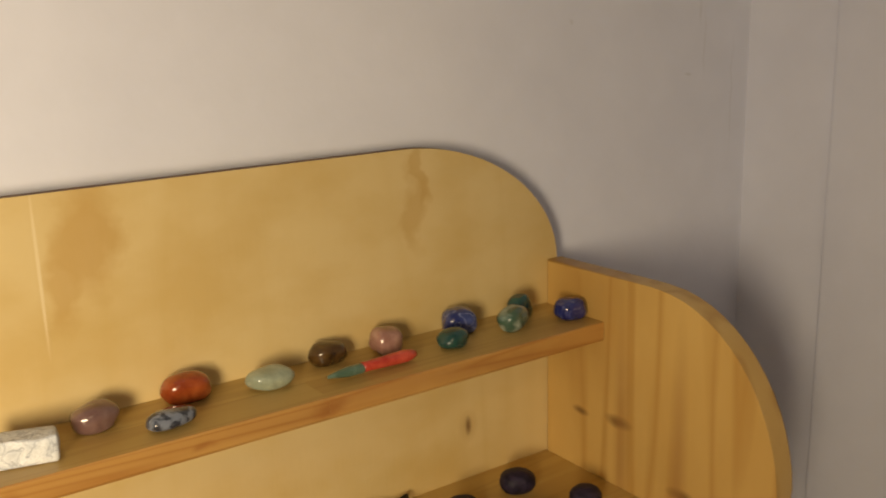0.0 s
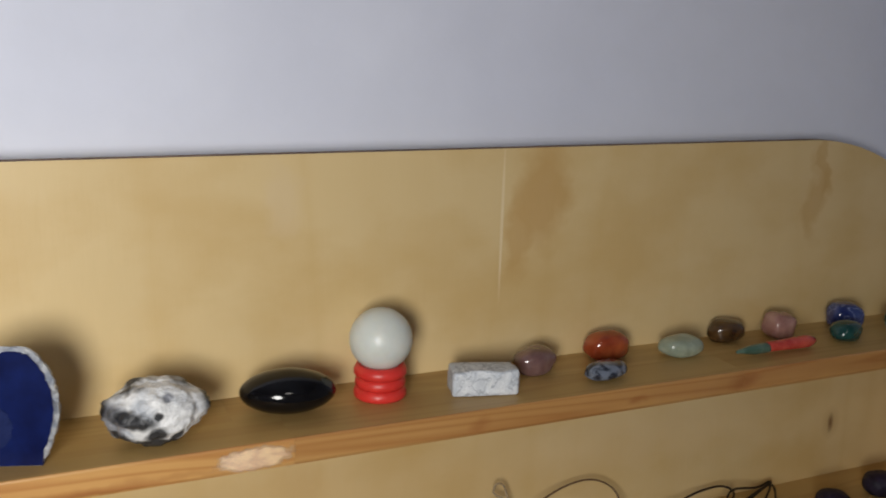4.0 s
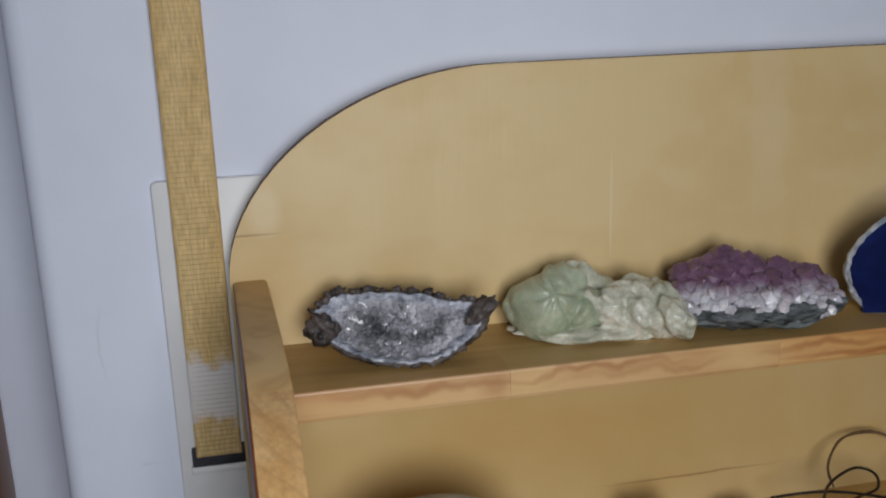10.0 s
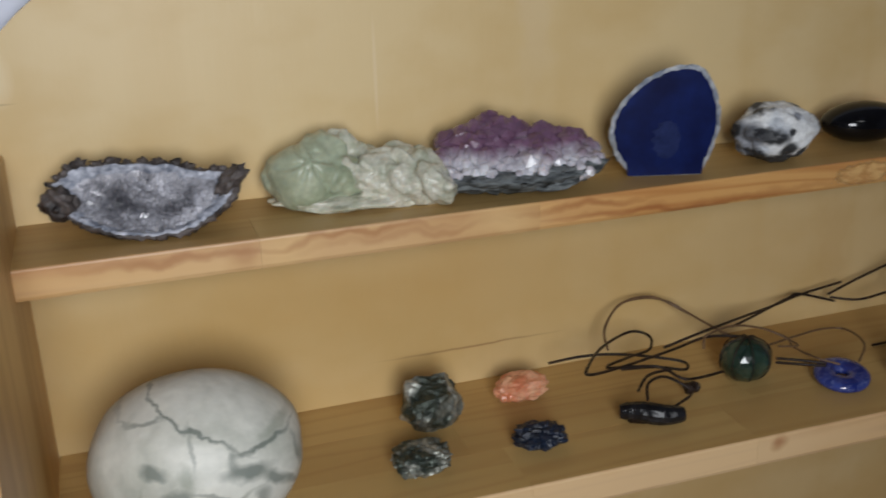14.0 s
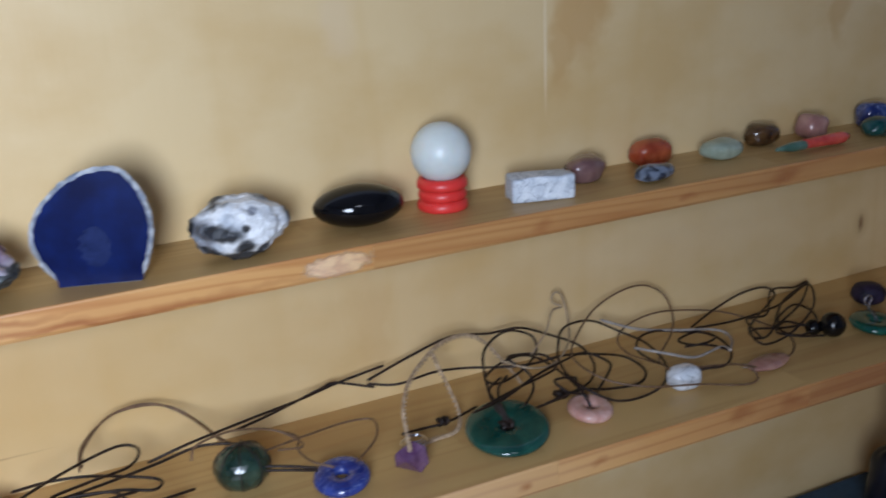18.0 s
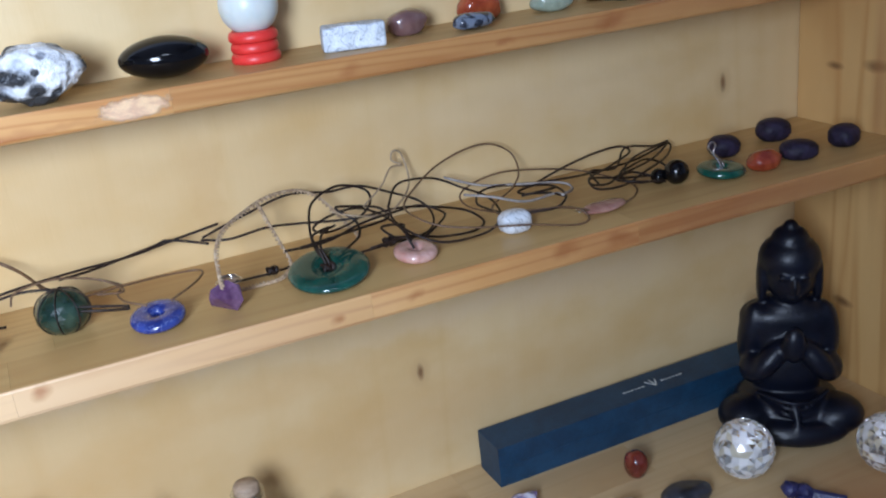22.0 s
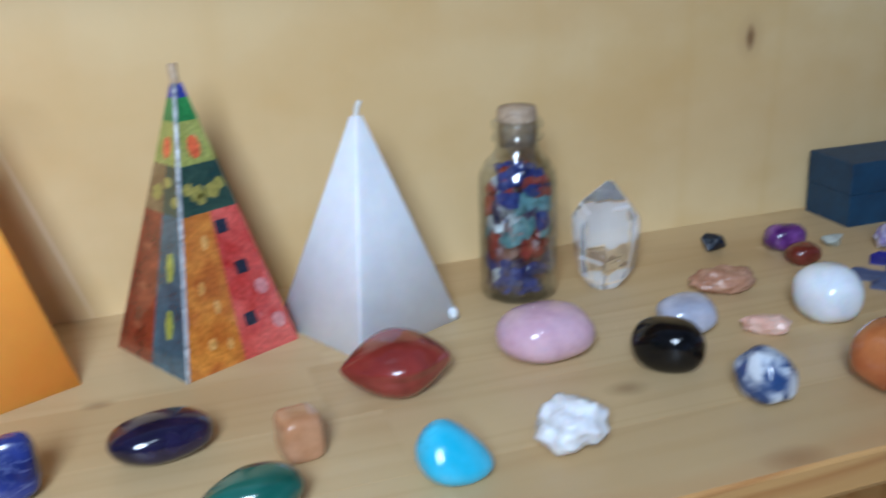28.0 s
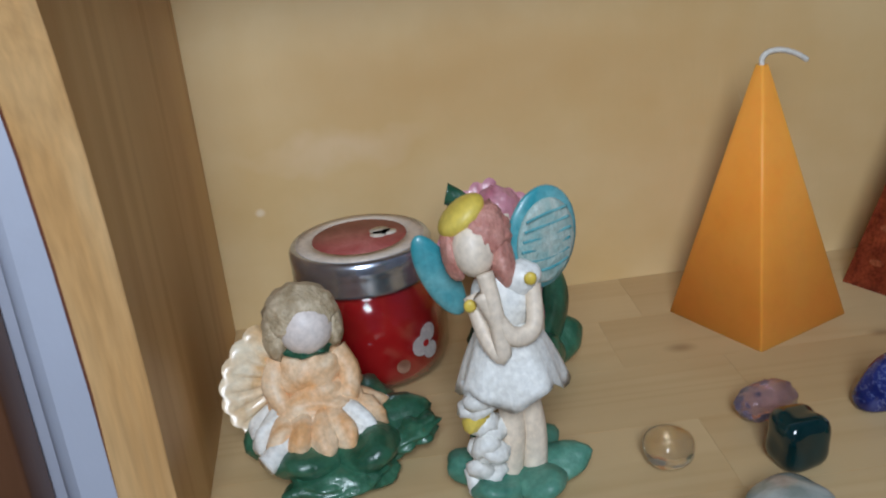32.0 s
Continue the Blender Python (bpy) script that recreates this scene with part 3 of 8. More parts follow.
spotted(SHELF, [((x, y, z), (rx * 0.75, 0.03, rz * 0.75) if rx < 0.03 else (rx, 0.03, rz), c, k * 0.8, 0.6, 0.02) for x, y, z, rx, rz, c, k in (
    (-0.27, -0.133, 1.170, 0.24, 0.022, SHEEN_CREAM, 0.95), (-0.47, -0.077, 1.320, 0.13, 0.020, SHEEN_CREAM, 0.55), (0.224, -0.147, 1.172, 0.014, 0.006, RUST, 0.8), (0.271, -0.077, 1.322, 0.016, 0.006, RUST, 0.85), (0.32, -0.06, 1.325, 0.13, 0.012, RUST, 0.55), (0.175, -0.077, 1.319, 0.008, 0.004, RUST, 0.7), (0.05, -0.077, 1.32, 0.009, 0.005, RUST, 0.6),
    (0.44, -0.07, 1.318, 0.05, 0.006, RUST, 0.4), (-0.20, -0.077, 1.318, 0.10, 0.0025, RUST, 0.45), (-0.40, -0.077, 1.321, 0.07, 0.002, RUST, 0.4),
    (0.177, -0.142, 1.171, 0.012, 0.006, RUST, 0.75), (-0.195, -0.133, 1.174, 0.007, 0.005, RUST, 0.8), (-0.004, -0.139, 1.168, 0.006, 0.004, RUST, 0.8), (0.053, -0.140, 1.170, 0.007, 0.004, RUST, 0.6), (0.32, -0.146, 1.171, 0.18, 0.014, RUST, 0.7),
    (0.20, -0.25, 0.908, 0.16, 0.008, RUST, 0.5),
    (-0.478, -0.077, 1.320, 0.018, 0.012, SHEEN_HONEY, 0.75), (-0.352, -0.077, 1.321, 0.026, 0.011, SHEEN_HONEY, 0.8), (-0.56, -0.077, 1.316, 0.06, 0.007, SHEEN_HONEY, 0.7), (-0.505, -0.077, 1.322, 0.009, 0.010, RUST, 0.45),
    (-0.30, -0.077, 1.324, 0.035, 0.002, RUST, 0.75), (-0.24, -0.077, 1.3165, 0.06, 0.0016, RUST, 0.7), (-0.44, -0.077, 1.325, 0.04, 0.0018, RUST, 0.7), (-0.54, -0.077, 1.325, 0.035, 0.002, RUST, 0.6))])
spotted(SHELF_LOW, [((x, y, Z3), (r * 1.6, r, 0.01), KNOT, 0.5, 0.7, 0.008) for x, y, r in ((-0.387, -0.090, 0.0035), (-0.290, -0.102, 0.0028), (-0.076, -0.177, 0.0045), (-0.045, -0.250, 0.006), (0.30, -0.18, 0.005))] + [((x, y, Z3), (rx, ry, 0.02), (0.42, 0.185, 0.05), k, 0.7, 0.02) for x, y, rx, ry, k in ((0.34, -0.24, 0.14, 0.024, 0.85), (0.10, -0.252, 0.12, 0.012, 0.6), (0.42, -0.20, 0.06, 0.02, 0.4), (-0.20, -0.254, 0.15, 0.008, 0.35))])
spotted(PANEL, [((XR, y, z), (0.02, r * 1.9, r * 0.75), KNOT, 0.8, 0.6, 0.006) for y, z, r in ((-0.048, 1.237, 0.004), (-0.096, 1.242, 0.006), (-0.17, 1.20, 0.006), (-0.07, 1.0, 0.005))]
        + [((XR, y, 1.22), (0.02, 0.007, 0.09), (0.36, 0.17, 0.06), 0.5, 0.7, 0.0) for y in (-0.10, -0.165)])
# saw marks and slanting year rings on the cut edge of the panel
nt = END_GRAIN.node_tree
co, mp, wv = nt.nodes.new("ShaderNodeTexCoord"), nt.nodes.new("ShaderNodeMapping"), nt.nodes.new("ShaderNodeTexWave")
mp.inputs["Rotation"].default_value = (0, radians(-33), 0)
wv.wave_type, wv.bands_direction, wv.wave_profile = "BANDS", "Z", "SAW"
wv.inputs["Scale"].default_value, wv.inputs["Distortion"].default_value, wv.inputs["Detail"].default_value, wv.inputs["Detail Scale"].default_value = 52.0, 2.6, 2.0, 0.5
rp, mx = nt.nodes.new("ShaderNodeValToRGB"), nt.nodes.new("ShaderNodeMixRGB")
rp.color_ramp.elements[0].position, rp.color_ramp.elements[0].color = 0.62, (0, 0, 0, 1)
rp.color_ramp.elements[1].position, rp.color_ramp.elements[1].color = 0.98, (0.42, 0.42, 0.42, 1)
mx.inputs[2].default_value = (0.40, 0.22, 0.08, 1)
shader = nt.nodes["Principled BSDF"]
nt.links.new(co.outputs["Object"], mp.inputs["Vector"])
nt.links.new(mp.outputs[0], wv.inputs["Vector"])
nt.links.new(wv.outputs["Fac"], rp.inputs[0])
sp, zr, mu = nt.nodes.new("ShaderNodeSeparateXYZ"), nt.nodes.new("ShaderNodeMapRange"), nt.nodes.new("ShaderNodeMath")
zr.inputs["From Min"].default_value, zr.inputs["From Max"].default_value = 1.11, 1.16
mu.operation = "MULTIPLY"
nt.links.new(co.outputs["Object"], sp.inputs[0])
nt.links.new(sp.outputs["Z"], zr.inputs[0])
nt.links.new(zr.outputs[0], mu.inputs[0])
nt.links.new(rp.outputs[0], mu.inputs[1])
nt.links.new(mu.outputs[0], mx.inputs[0])
nt.links.new(shader.inputs["Base Color"].links[0].from_socket, mx.inputs[1])
nt.links.new(mx.outputs[0], shader.inputs["Base Color"])
unit = base("shelf_unit", "varnished pine wall shelf unit with rounded top corners", "shelf unit", pose(0, 0, 0), kind="structure")
bm = bmesh.new()
outline = [(-0.640, 0.0), (0.557, 0.0)] + arc(0.392, 1.372, 0.165, 0.118, 0, 90) + arc(-0.478, 1.372, 0.162, 0.118, 90, 180)
slab(bm, outline, "y", 0.0, 0.009)
for f in bm.faces:
    f.material_index = 1 if abs(f.normal.y) < 0.5 else 0
bmesh.ops.recalc_face_normals(bm, faces=bm.faces)
for f in bm.faces:
    f.material_index = 1 if abs(f.normal.y) < 0.5 else 0
part("back_board", bm, [BOARD, RAW_EDGE], unit, "pale varnished plywood back board with amber runs", smooth=False)


def side_profile():
    pts = [(-0.0005, 0.0), (-0.0005, 1.372), (-0.13, 1.3735)]
    pts += [(-0.13 - 0.131 * math.sin(radians(a)) ** 0.95, 1.3735 - 0.145 * (1 - math.cos(radians(a)))) for a in range(8, 91, 6)]
    pts += [(-0.2590, 1.205), (-0.252, 1.175), (-0.241, 1.145), (-0.231, 1.115), (-0.224, 1.085), (-0.219, 1.05), (-0.215, 1.0), (-0.214, 0.95), (-0.214, 0.0)]
    return pts


for x0, x1 in ((XL - 0.0200, XL), (XR, XR + 0.020)):
    bm = bmesh.new()
    slab(bm, side_profile(), "x", x0, x1, bevel=0.0022)
    bmesh.ops.recalc_face_normals(bm, faces=bm.faces)
    # the left panel's outer face is a darker red-brown than the rest
    for f in bm.faces:
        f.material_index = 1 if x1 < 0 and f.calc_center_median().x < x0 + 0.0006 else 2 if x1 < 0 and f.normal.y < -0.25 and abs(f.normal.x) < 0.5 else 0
    if x1 < 0:   # the left panel splays a little towards the wall
        for v in bm.verts:
            v.co.x -= 0.0065 * max(0.0, 1 + v.co.y / 0.25)
    panel = part("side_panel", bm, [PANEL, DARK_OUTER, END_GRAIN], unit, "rounded pine side panel with knots", smooth=False)
    panel.data.polygons.foreach_set("use_smooth", [p.normal.y < -0.25 or p.normal.z > 0.3 for p in panel.data.polygons])


# each shelf: finger-jointed pine staves end to end
def shelf(z, depth, joints, rows, skew=0.0, material=SHELF_LOW, th=TH):
    board = new("shelf")
    board.parent = unit
    tagged(board, "finger-jointed pine shelf board")
    xs = [XL - 0.0060] + list(joints) + [XR - 0.0005]
    cut = depth / rows
    rnd = random.Random(int(depth * 1000))
    for r in range(rows):
        shift = [0] + [rnd.uniform(-0.055, 0.055) if r else 0 for _ in joints] + [0]
        for i in range(len(xs) - 1):
            a, b = xs[i] + shift[i], xs[i + 1] + shift[i + 1]
            if b - a < 0.03:
                continue
            bm = bmesh.new()
            y0 = -depth + r * cut
            box(bm, a, b - 0.0001, y0, y0 + cut - 0.00008, z - th, z)
            for v in bm.verts:
                v.co.y += skew * (v.co.x - XL) / (XR - XL) * v.co.y / -depth
            if r == 0:
                for low, size in ((True, 0.0030), (False, 0.0014)):
                    es = [e for e in bm.edges if all(v.co.y < y0 + cut * 0.1 and (v.co.z < z - th / 2) == low for v in e.verts) and abs(e.verts[0].co.x - e.verts[1].co.x) > 0.02]
                    bmesh.ops.bevel(bm, geom=es, offset=size, segments=2, affect="EDGES", profile=0.5)
            bm.normal_update()
            for f in bm.faces:
                f.material_index = 1 if f.normal.y < -0.3 else 0
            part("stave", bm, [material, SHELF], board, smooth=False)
    return board


top_shelf = shelf(Z1, D1, (-0.493, -0.330, -0.0745, 0.27), 2, material=SHELF_TOP)
shelf(Z2, 0.131, (-0.36, -0.21, 0.02, 0.24), 3, skew=-0.021, th=0.0205, material=SHELF_TOP)
shelf(Z3, D3, (-0.40, -0.17, 0.10, 0.33), 5, material=SHELF_LOW)

# a stretch of curly grain at a joint of the shelf edge, whose fibres shimmer from one side
bm = bmesh.new()
rim = []
for k in range(60):
    a = 2 * math.pi * k / 60
    c, sn = math.cos(a), math.sin(a)
    w = 1 + 0.12 * noise.noise(Vector((c * 2.2, sn * 2.2, 5.0))) if c < 0 else 1.0
    rim.append((-0.0980 + 0.0270 * math.copysign(abs(c) ** (0.25 if c > 0 else 0.55), c) * w, Z1 - 0.0088 + 0.0088 * math.copysign(abs(sn) ** 0.4, sn) * w))
slab(bm, rim, "y", -D1 - 0.0004, -D1 + 0.004)
CURL = M("curly_pine_grain", (0.44, 0.225, 0.070), (0.58, 0.35, 0.13), scale=95, stretch=(1, 1, 2.2), rough=0.36, coat=0.0, spec=0.4, lo=0.4, hi=0.6)
fibre = CURL.node_tree.nodes.new("ShaderNodeCombineXYZ")
for i, v in enumerate((-0.265, -0.915, 0.300)):
    fibre.inputs[i].default_value = v
CURL.node_tree.links.new(fibre.outputs[0], CURL.node_tree.nodes["Principled BSDF"].inputs["Normal"])
# the curl fades out into the straight grain
nt = CURL.node_tree
gen, centre, fade, ragged, add, edge_ramp = [nt.nodes.new("ShaderNode" + k) for k in ("TexCoord", "Mapping", "TexGradient", "TexNoise", "Math", "ValToRGB")]
centre.inputs["Location"].default_value, centre.inputs["Scale"].default_value = (-1, 0, -1), (2, 0, 2)
fade.gradient_type = "SPHERICAL"
ragged.inputs["Scale"].default_value = 210
add.operation = "MULTIPLY_ADD"
add.inputs[1].default_value = 0.55
edge_ramp.color_ramp.elements[0].position, edge_ramp.color_ramp.elements[1].position = 0.36, 0.62
nt.links.new(gen.outputs["Generated"], centre.inputs["Vector"])
nt.links.new(gen.outputs["Object"], ragged.inputs["Vector"])
nt.links.new(centre.outputs[0], fade.inputs[0])
nt.links.new(ragged.outputs[0], add.inputs[0])
nt.links.new(fade.outputs[1], add.inputs[2])
nt.links.new(add.outputs[0], edge_ramp.inputs[0])
nt.links.new(edge_ramp.outputs[0], nt.nodes["Principled BSDF"].inputs["Alpha"])
part("curly_patch", bm, CURL, top_shelf, "pale shimmering curl of grain at a joint", smooth=False)

# the compartment under the lowest shelf
bm = bmesh.new()
box(bm, 0.137, 0.154, -0.245, -0.001, 0.70, Z3 - TH - 0.0003, bevel=0.001)
part("divider", bm, PANEL, unit, "upright pine divider", smooth=False)
bm = bmesh.new()
box(bm, XL, XR, -0.25, -0.001, 0.68, 0.70, bevel=0.001)
part("bottom_board", bm, SHELF, unit, "pine bottom board", smooth=False)
bm = bmesh.new()
box(bm, 0.27, 0.44, -0.245, -0.10, 0.7, 0.858, bevel=0.008)
thing("loudspeaker", bm, M("black_plastic", (0.006, 0.006, 0.007), (0.012, 0.012, 0.014), rough=0.45), "black plastic box in the lower compartment", "box", smooth=False)

# a thin wire that hangs along the wall
bm = bmesh.new()
tube(bm, curve_points([(0.56, 0.047, 1.425), (0.60, 0.047, 1.395), (0.652, 0.047, 1.356), (0.711, 0.047, 1.326), (0.78, 0.047, 1.30), (0.858, 0.046, 1.27)], 6), 0.0006, 5)
thing("wire", bm, M("grey_wire", (0.45, 0.45, 0.48), rough=0.5), "thin grey wire hanging along the white wall", "wire")


# ---- stones: surfaces ----
def gem(name, c1, c2=None, **k):
    k.setdefault("rough", 0.16)
    k.setdefault("coat", 0.4)
    k.setdefault("scale", 70)
    k.setdefault("grain", 0.06)
    return M(name, c1, c2, **k)


MAUVE = gem("mauve_jasper", (0.14, 0.075, 0.072), (0.21, 0.125, 0.115))
CARNELIAN = gem("carnelian", (0.24, 0.04, 0.014), (0.38, 0.085, 0.028), sss=0.1)
SPECKLED = gem("blue_speckled_jasper", (0.025, 0.03, 0.045), (0.17, 0.20, 0.26), scale=160, lo=0.45, hi=0.56)
PALE_GREEN = gem("pale_aventurine", (0.26, 0.31, 0.24), (0.36, 0.41, 0.32), sss=0.2)
TIGER = gem("tiger_eye", (0.03, 0.014, 0.006), (0.10, 0.052, 0.018), stretch=(1, 0.15, 1), scale=120)
PINK = gem("pink_aventurine", (0.30, 0.15, 0.125), (0.42, 0.24, 0.20), sss=0.1)
SODALITE = gem("sodalite", (0.014, 0.024, 0.12), (0.05, 0.08, 0.24), vein=(0.2, 0.25, 0.45), vwidth=0.02)
DARK_GREEN = gem("dark_green_agate", (0.006, 0.045, 0.042), (0.014, 0.08, 0.07))
GREEN_BLACK = gem("green_black_agate", (0.002, 0.014, 0.015), (0.006, 0.030, 0.030), rough=0.1)
MOSS = gem("moss_agate", (0.05, 0.11, 0.08), (0.14, 0.22, 0.17))
GREEN_WHITE = gem("tree_agate", (0.05, 0.11, 0.08), (0.42, 0.50, 0.44), scale=55, lo=0.42, hi=0.62)
LAPIS = gem("lapis", (0.007, 0.011, 0.085), (0.026, 0.038, 0.19), scale=110, vein=(0.10, 0.12, 0.26), vwidth=0.02, vscale=110)
RED_GLASS = gem("red_agate", (0.42, 0.03, 0.025), (0.6, 0.09, 0.06), sss=0.2)
HOWLITE = M("white_howlite", (0.55, 0.60, 0.66), (0.74, 0.78, 0.82), scale=120, rough=0.5, vein=(0.3, 0.34, 0.4), vscale=110, vwidth=0.03, bump=0.4, bscale=500)
OBSIDIAN = gem("black_obsidian", (0.002, 0.002, 0.0025), (0.0045, 0.0045, 0.0055), rough=0.10, coat=0.15, spec=0.35, grain=0)
AMETHYST_DARK = gem("dark_amethyst", (0.008, 0.006, 0.014), (0.032, 0.024, 0.05), scale=110, rough=0.5, coat=0.0, spec=0.25, bump=0.4, bscale=400)
ROSE = gem("rose_quartz", (0.56, 0.36, 0.44), (0.68, 0.48, 0.55), sss=0.5, scale=40)
MILK = gem("moonstone", (0.72, 0.75, 0.80), (0.84, 0.86, 0.90), sss=0.7, grain=0.02)
LAVENDER = gem("lavender_chalcedony", (0.36, 0.37, 0.46), (0.5, 0.5, 0.58), sss=0.3)
ORANGE = gem("orange_jasper", (0.36, 0.10, 0.03), (0.48, 0.17, 0.05))
RED_JASPER = gem("red_jasper", (0.16, 0.020, 0.015), (0.28, 0.042, 0.032), scale=45)
TURQ = gem("turquoise", (0.07, 0.42, 0.62), (0.14, 0.52, 0.72), scale=50, vein=(0.07, 0.33, 0.48), vwidth=0.012)
PEACH = gem("peach_stone", (0.42, 0.20, 0.09), (0.55, 0.31, 0.17))
VIOLET_BLACK = gem("blue_goldstone", (0.006, 0.0045, 0.020), (0.018, 0.013, 0.048), rough=0.12)
TEAL = gem("green_agate", (0.014, 0.080, 0.060), (0.035, 0.135, 0.10), scale=30)
AQUA = gem("aqua_stone", (0.40, 0.57, 0.54), (0.52, 0.69, 0.65), sss=0.4)
SLATE = gem("dark_grey_stone", (0.014, 0.016, 0.02), (0.05, 0.052, 0.065), rough=0.3)
BROWN_RED = gem("brown_red_stone", (0.10, 0.016, 0.010), (0.19, 0.036, 0.022))
PURPLE = gem("purple_stone", (0.06, 0.012, 0.10), (0.20, 0.07, 0.29), scale=90)
WHITE_BLUE = gem("white_blue_sodalite", (0.03, 0.06, 0.17), (0.68, 0.73, 0.80), scale=85, lo=0.42, hi=0.58)
SMOKE = M("smoky_glass_stone", (0.55, 0.45, 0.58), (0.75, 0.68, 0.72), scale=50, rough=0.04, trans=0.94, ior=1.4)
AMBER_CLEAR = M("clear_yellow_stone", (0.66, 0.58, 0.42), (0.8, 0.72, 0.55), scale=50, rough=0.05, trans=0.9, ior=1.5)
ROUGH_PINK = M("rough_rose_quartz", (0.60, 0.46, 0.48), (0.78, 0.66, 0.67), scale=40, rough=0.25, sss=0.3, bump=0.15, bscale=150)
ROUGH_WHITE = M("rough_white_crystal", (0.68, 0.67, 0.68), (0.85, 0.84, 0.84), scale=40, rough=0.25, sss=0.3, bump=0.15, bscale=150)
ROUGH_VIOLET = M("rough_amethyst", (0.22, 0.17, 0.36), (0.75, 0.72, 0.78), scale=45, lo=0.40, hi=0.56, rough=0.2, sss=0.2, bump=0.2, bscale=150)
ROUGH_ORANGE = M("rough_orange_calcite", (0.62, 0.22, 0.11), (0.78, 0.45, 0.28), scale=70, rough=0.25, sss=0.3, bump=0.5, bscale=250)
ROUGH_BLUE = M("rough_dark_blue", (0.003, 0.006, 0.014), (0.010, 0.020, 0.045), scale=80, rough=0.3, bump=0.8, bscale=300)
KYANITE = M("blue_kyanite", (0.025, 0.04, 0.24), (0.13, 0.17, 0.46), scale=50, stretch=(0.1, 1, 1), rough=0.25, bump=0.4, bscale=300)
PYRITE = M("dark_pyrite", (0.050, 0.062, 0.050), (0.44, 0.45, 0.40), scale=42, lo=0.43, hi=0.60, rough=0.3, metal=0.5, bump=0.7, bscale=420, grain=0.5)
PALE_CHIP = M("pale_green_chip", (0.36, 0.38, 0.34), (0.5, 0.52, 0.47), scale=60, rough=0.3, sss=0.2)
PINK_SHARD = M("pink_violet_shard", (0.50, 0.28, 0.36), (0.68, 0.48, 0.54), scale=50, rough=0.15, trans=0.4)
BROWN_AGATE = M("brown_agate_chip", (0.34, 0.16, 0.09), (0.55, 0.33, 0.22), scale=70, rough=0.25, bump=0.4)
PEACH_CHIP = M("peach_chip", (0.62, 0.36, 0.27), (0.76, 0.55, 0.45), scale=70, rough=0.3, sss=0.3)
STONE_VEINED = M("pale_veined_stone", (0.42, 0.43, 0.37), (0.66, 0.655, 0.585), scale=24, lo=0.33, hi=0.55, rough=0.48, bump=0.2, bscale=160, grain=0.06)
MOSSY, OLIVE = (0.11, 0.135, 0.115), (0.26, 0.28, 0.22)
spotted(STONE_VEINED, [((x, 0, z * 0.9 + 0.0135), (rx, 0, rz * 0.85), c, k * 0.95, 0.45, 0.009, turn) for x, z, rx, rz, turn, c, k in (
    (-0.0045, 0.064, 0.027, 0.0010, 28, MOSSY, 0.8), (0.033, 0.049, 0.016, 0.0013, 2, MOSSY, 0.85), (-0.0235, 0.0465, 0.006, 0.0035, 10, MOSSY, 0.8), (0.022, 0.038, 0.012, 0.0048, 10, MOSSY, 0.85),
    (-0.009, 0.042, 0.0035, 0.007, 0, OLIVE, 0.7), (-0.013, 0.033, 0.006, 0.0038, 0, MOSSY, 0.7), (0.0065, 0.013, 0.010, 0.0032, -40, OLIVE, 0.8), (0.0287, 0.017, 0.0036, 0.010, 0, MOSSY, 0.6),
    (0.0367, 0.027, 0.008, 0.0035, 40, MOSSY, 0.8), (-0.034, 0.026, 0.0011, 0.012, 18, OLIVE, 0.7), (0.040, 0.053, 0.009, 0.0030, 0, OLIVE, 0.6), (-0.025, 0.067, 0.011, 0.0010, -8, MOSSY, 0.6),
    (0.050, 0.035, 0.0012, 0.011, -12, MOSSY, 0.55), (0.004, 0.030, 0.010, 0.0016, 20, MOSSY, 0.6), (-0.004, 0.055, 0.0010, 0.010, 0, MOSSY, 0.5), (0.014, 0.046, 0.003, 0.006, 0, MOSSY, 0.6), (0.012, 0.024, 0.014, 0.0014, -12, OLIVE, 0.6),
    (-0.020, 0.010, 0.012, 0.0014, 16, OLIVE, 0.5), (0.045, 0.018, 0.0016, 0.008, -25, MOSSY, 0.6), (-0.005, 0.006, 0.008, 0.0022, 0, OLIVE, 0.6))], fine=95)

# ---- top shelf, right half: a row of tumbled stones ----
pebble("tumbled_stone", "mauve-brown polished tumbled stone on the top shelf", 0.119, -0.026, Z1, 0.033, 0.025, 0.0205, MAUVE, rz=8, seed=2)
pebble("tumbled_stone", "glossy orange-red carnelian tumbled stone", 0.187, -0.017, Z1, 0.036, 0.025, 0.0215, CARNELIAN, seed=3.3, power=2.6)
pebble("tumbled_stone", "flat blue-grey speckled tumbled stone with black spots", 0.162, -0.054, Z1, 0.036, 0.020, 0.013, SPECKLED, rz=12, seed=4.1)
pebble("tumbled_stone", "flat pale green tumbled stone", 0.246, -0.031, Z1, 0.037, 0.026, 0.017, PALE_GREEN, seed=5.2, power=2.1)
pebble("tumbled_stone", "dark brown tiger's-eye tumbled stone with a gloss", 0.303, -0.015, Z1, 0.031, 0.023, 0.0195, TIGER, seed=6.6)
pebble("tumbled_stone", "rounded pink cube-like tumbled stone", 0.354, -0.021, Z1, 0.0255, 0.023, 0.0215, PINK, seed=7.7, power=3.2)
pebble("tumbled_stone", "blocky blue sodalite tumbled stone", 0.428, -0.020, Z1, 0.029, 0.025, 0.0235, SODALITE, seed=8.8, power=3.0, rz=-12)
pebble("tumbled_stone", "small dark green glossy tumbled stone", 0.402, -0.046, Z1, 0.027, 0.022, 0.017, DARK_GREEN, seed=9.4)
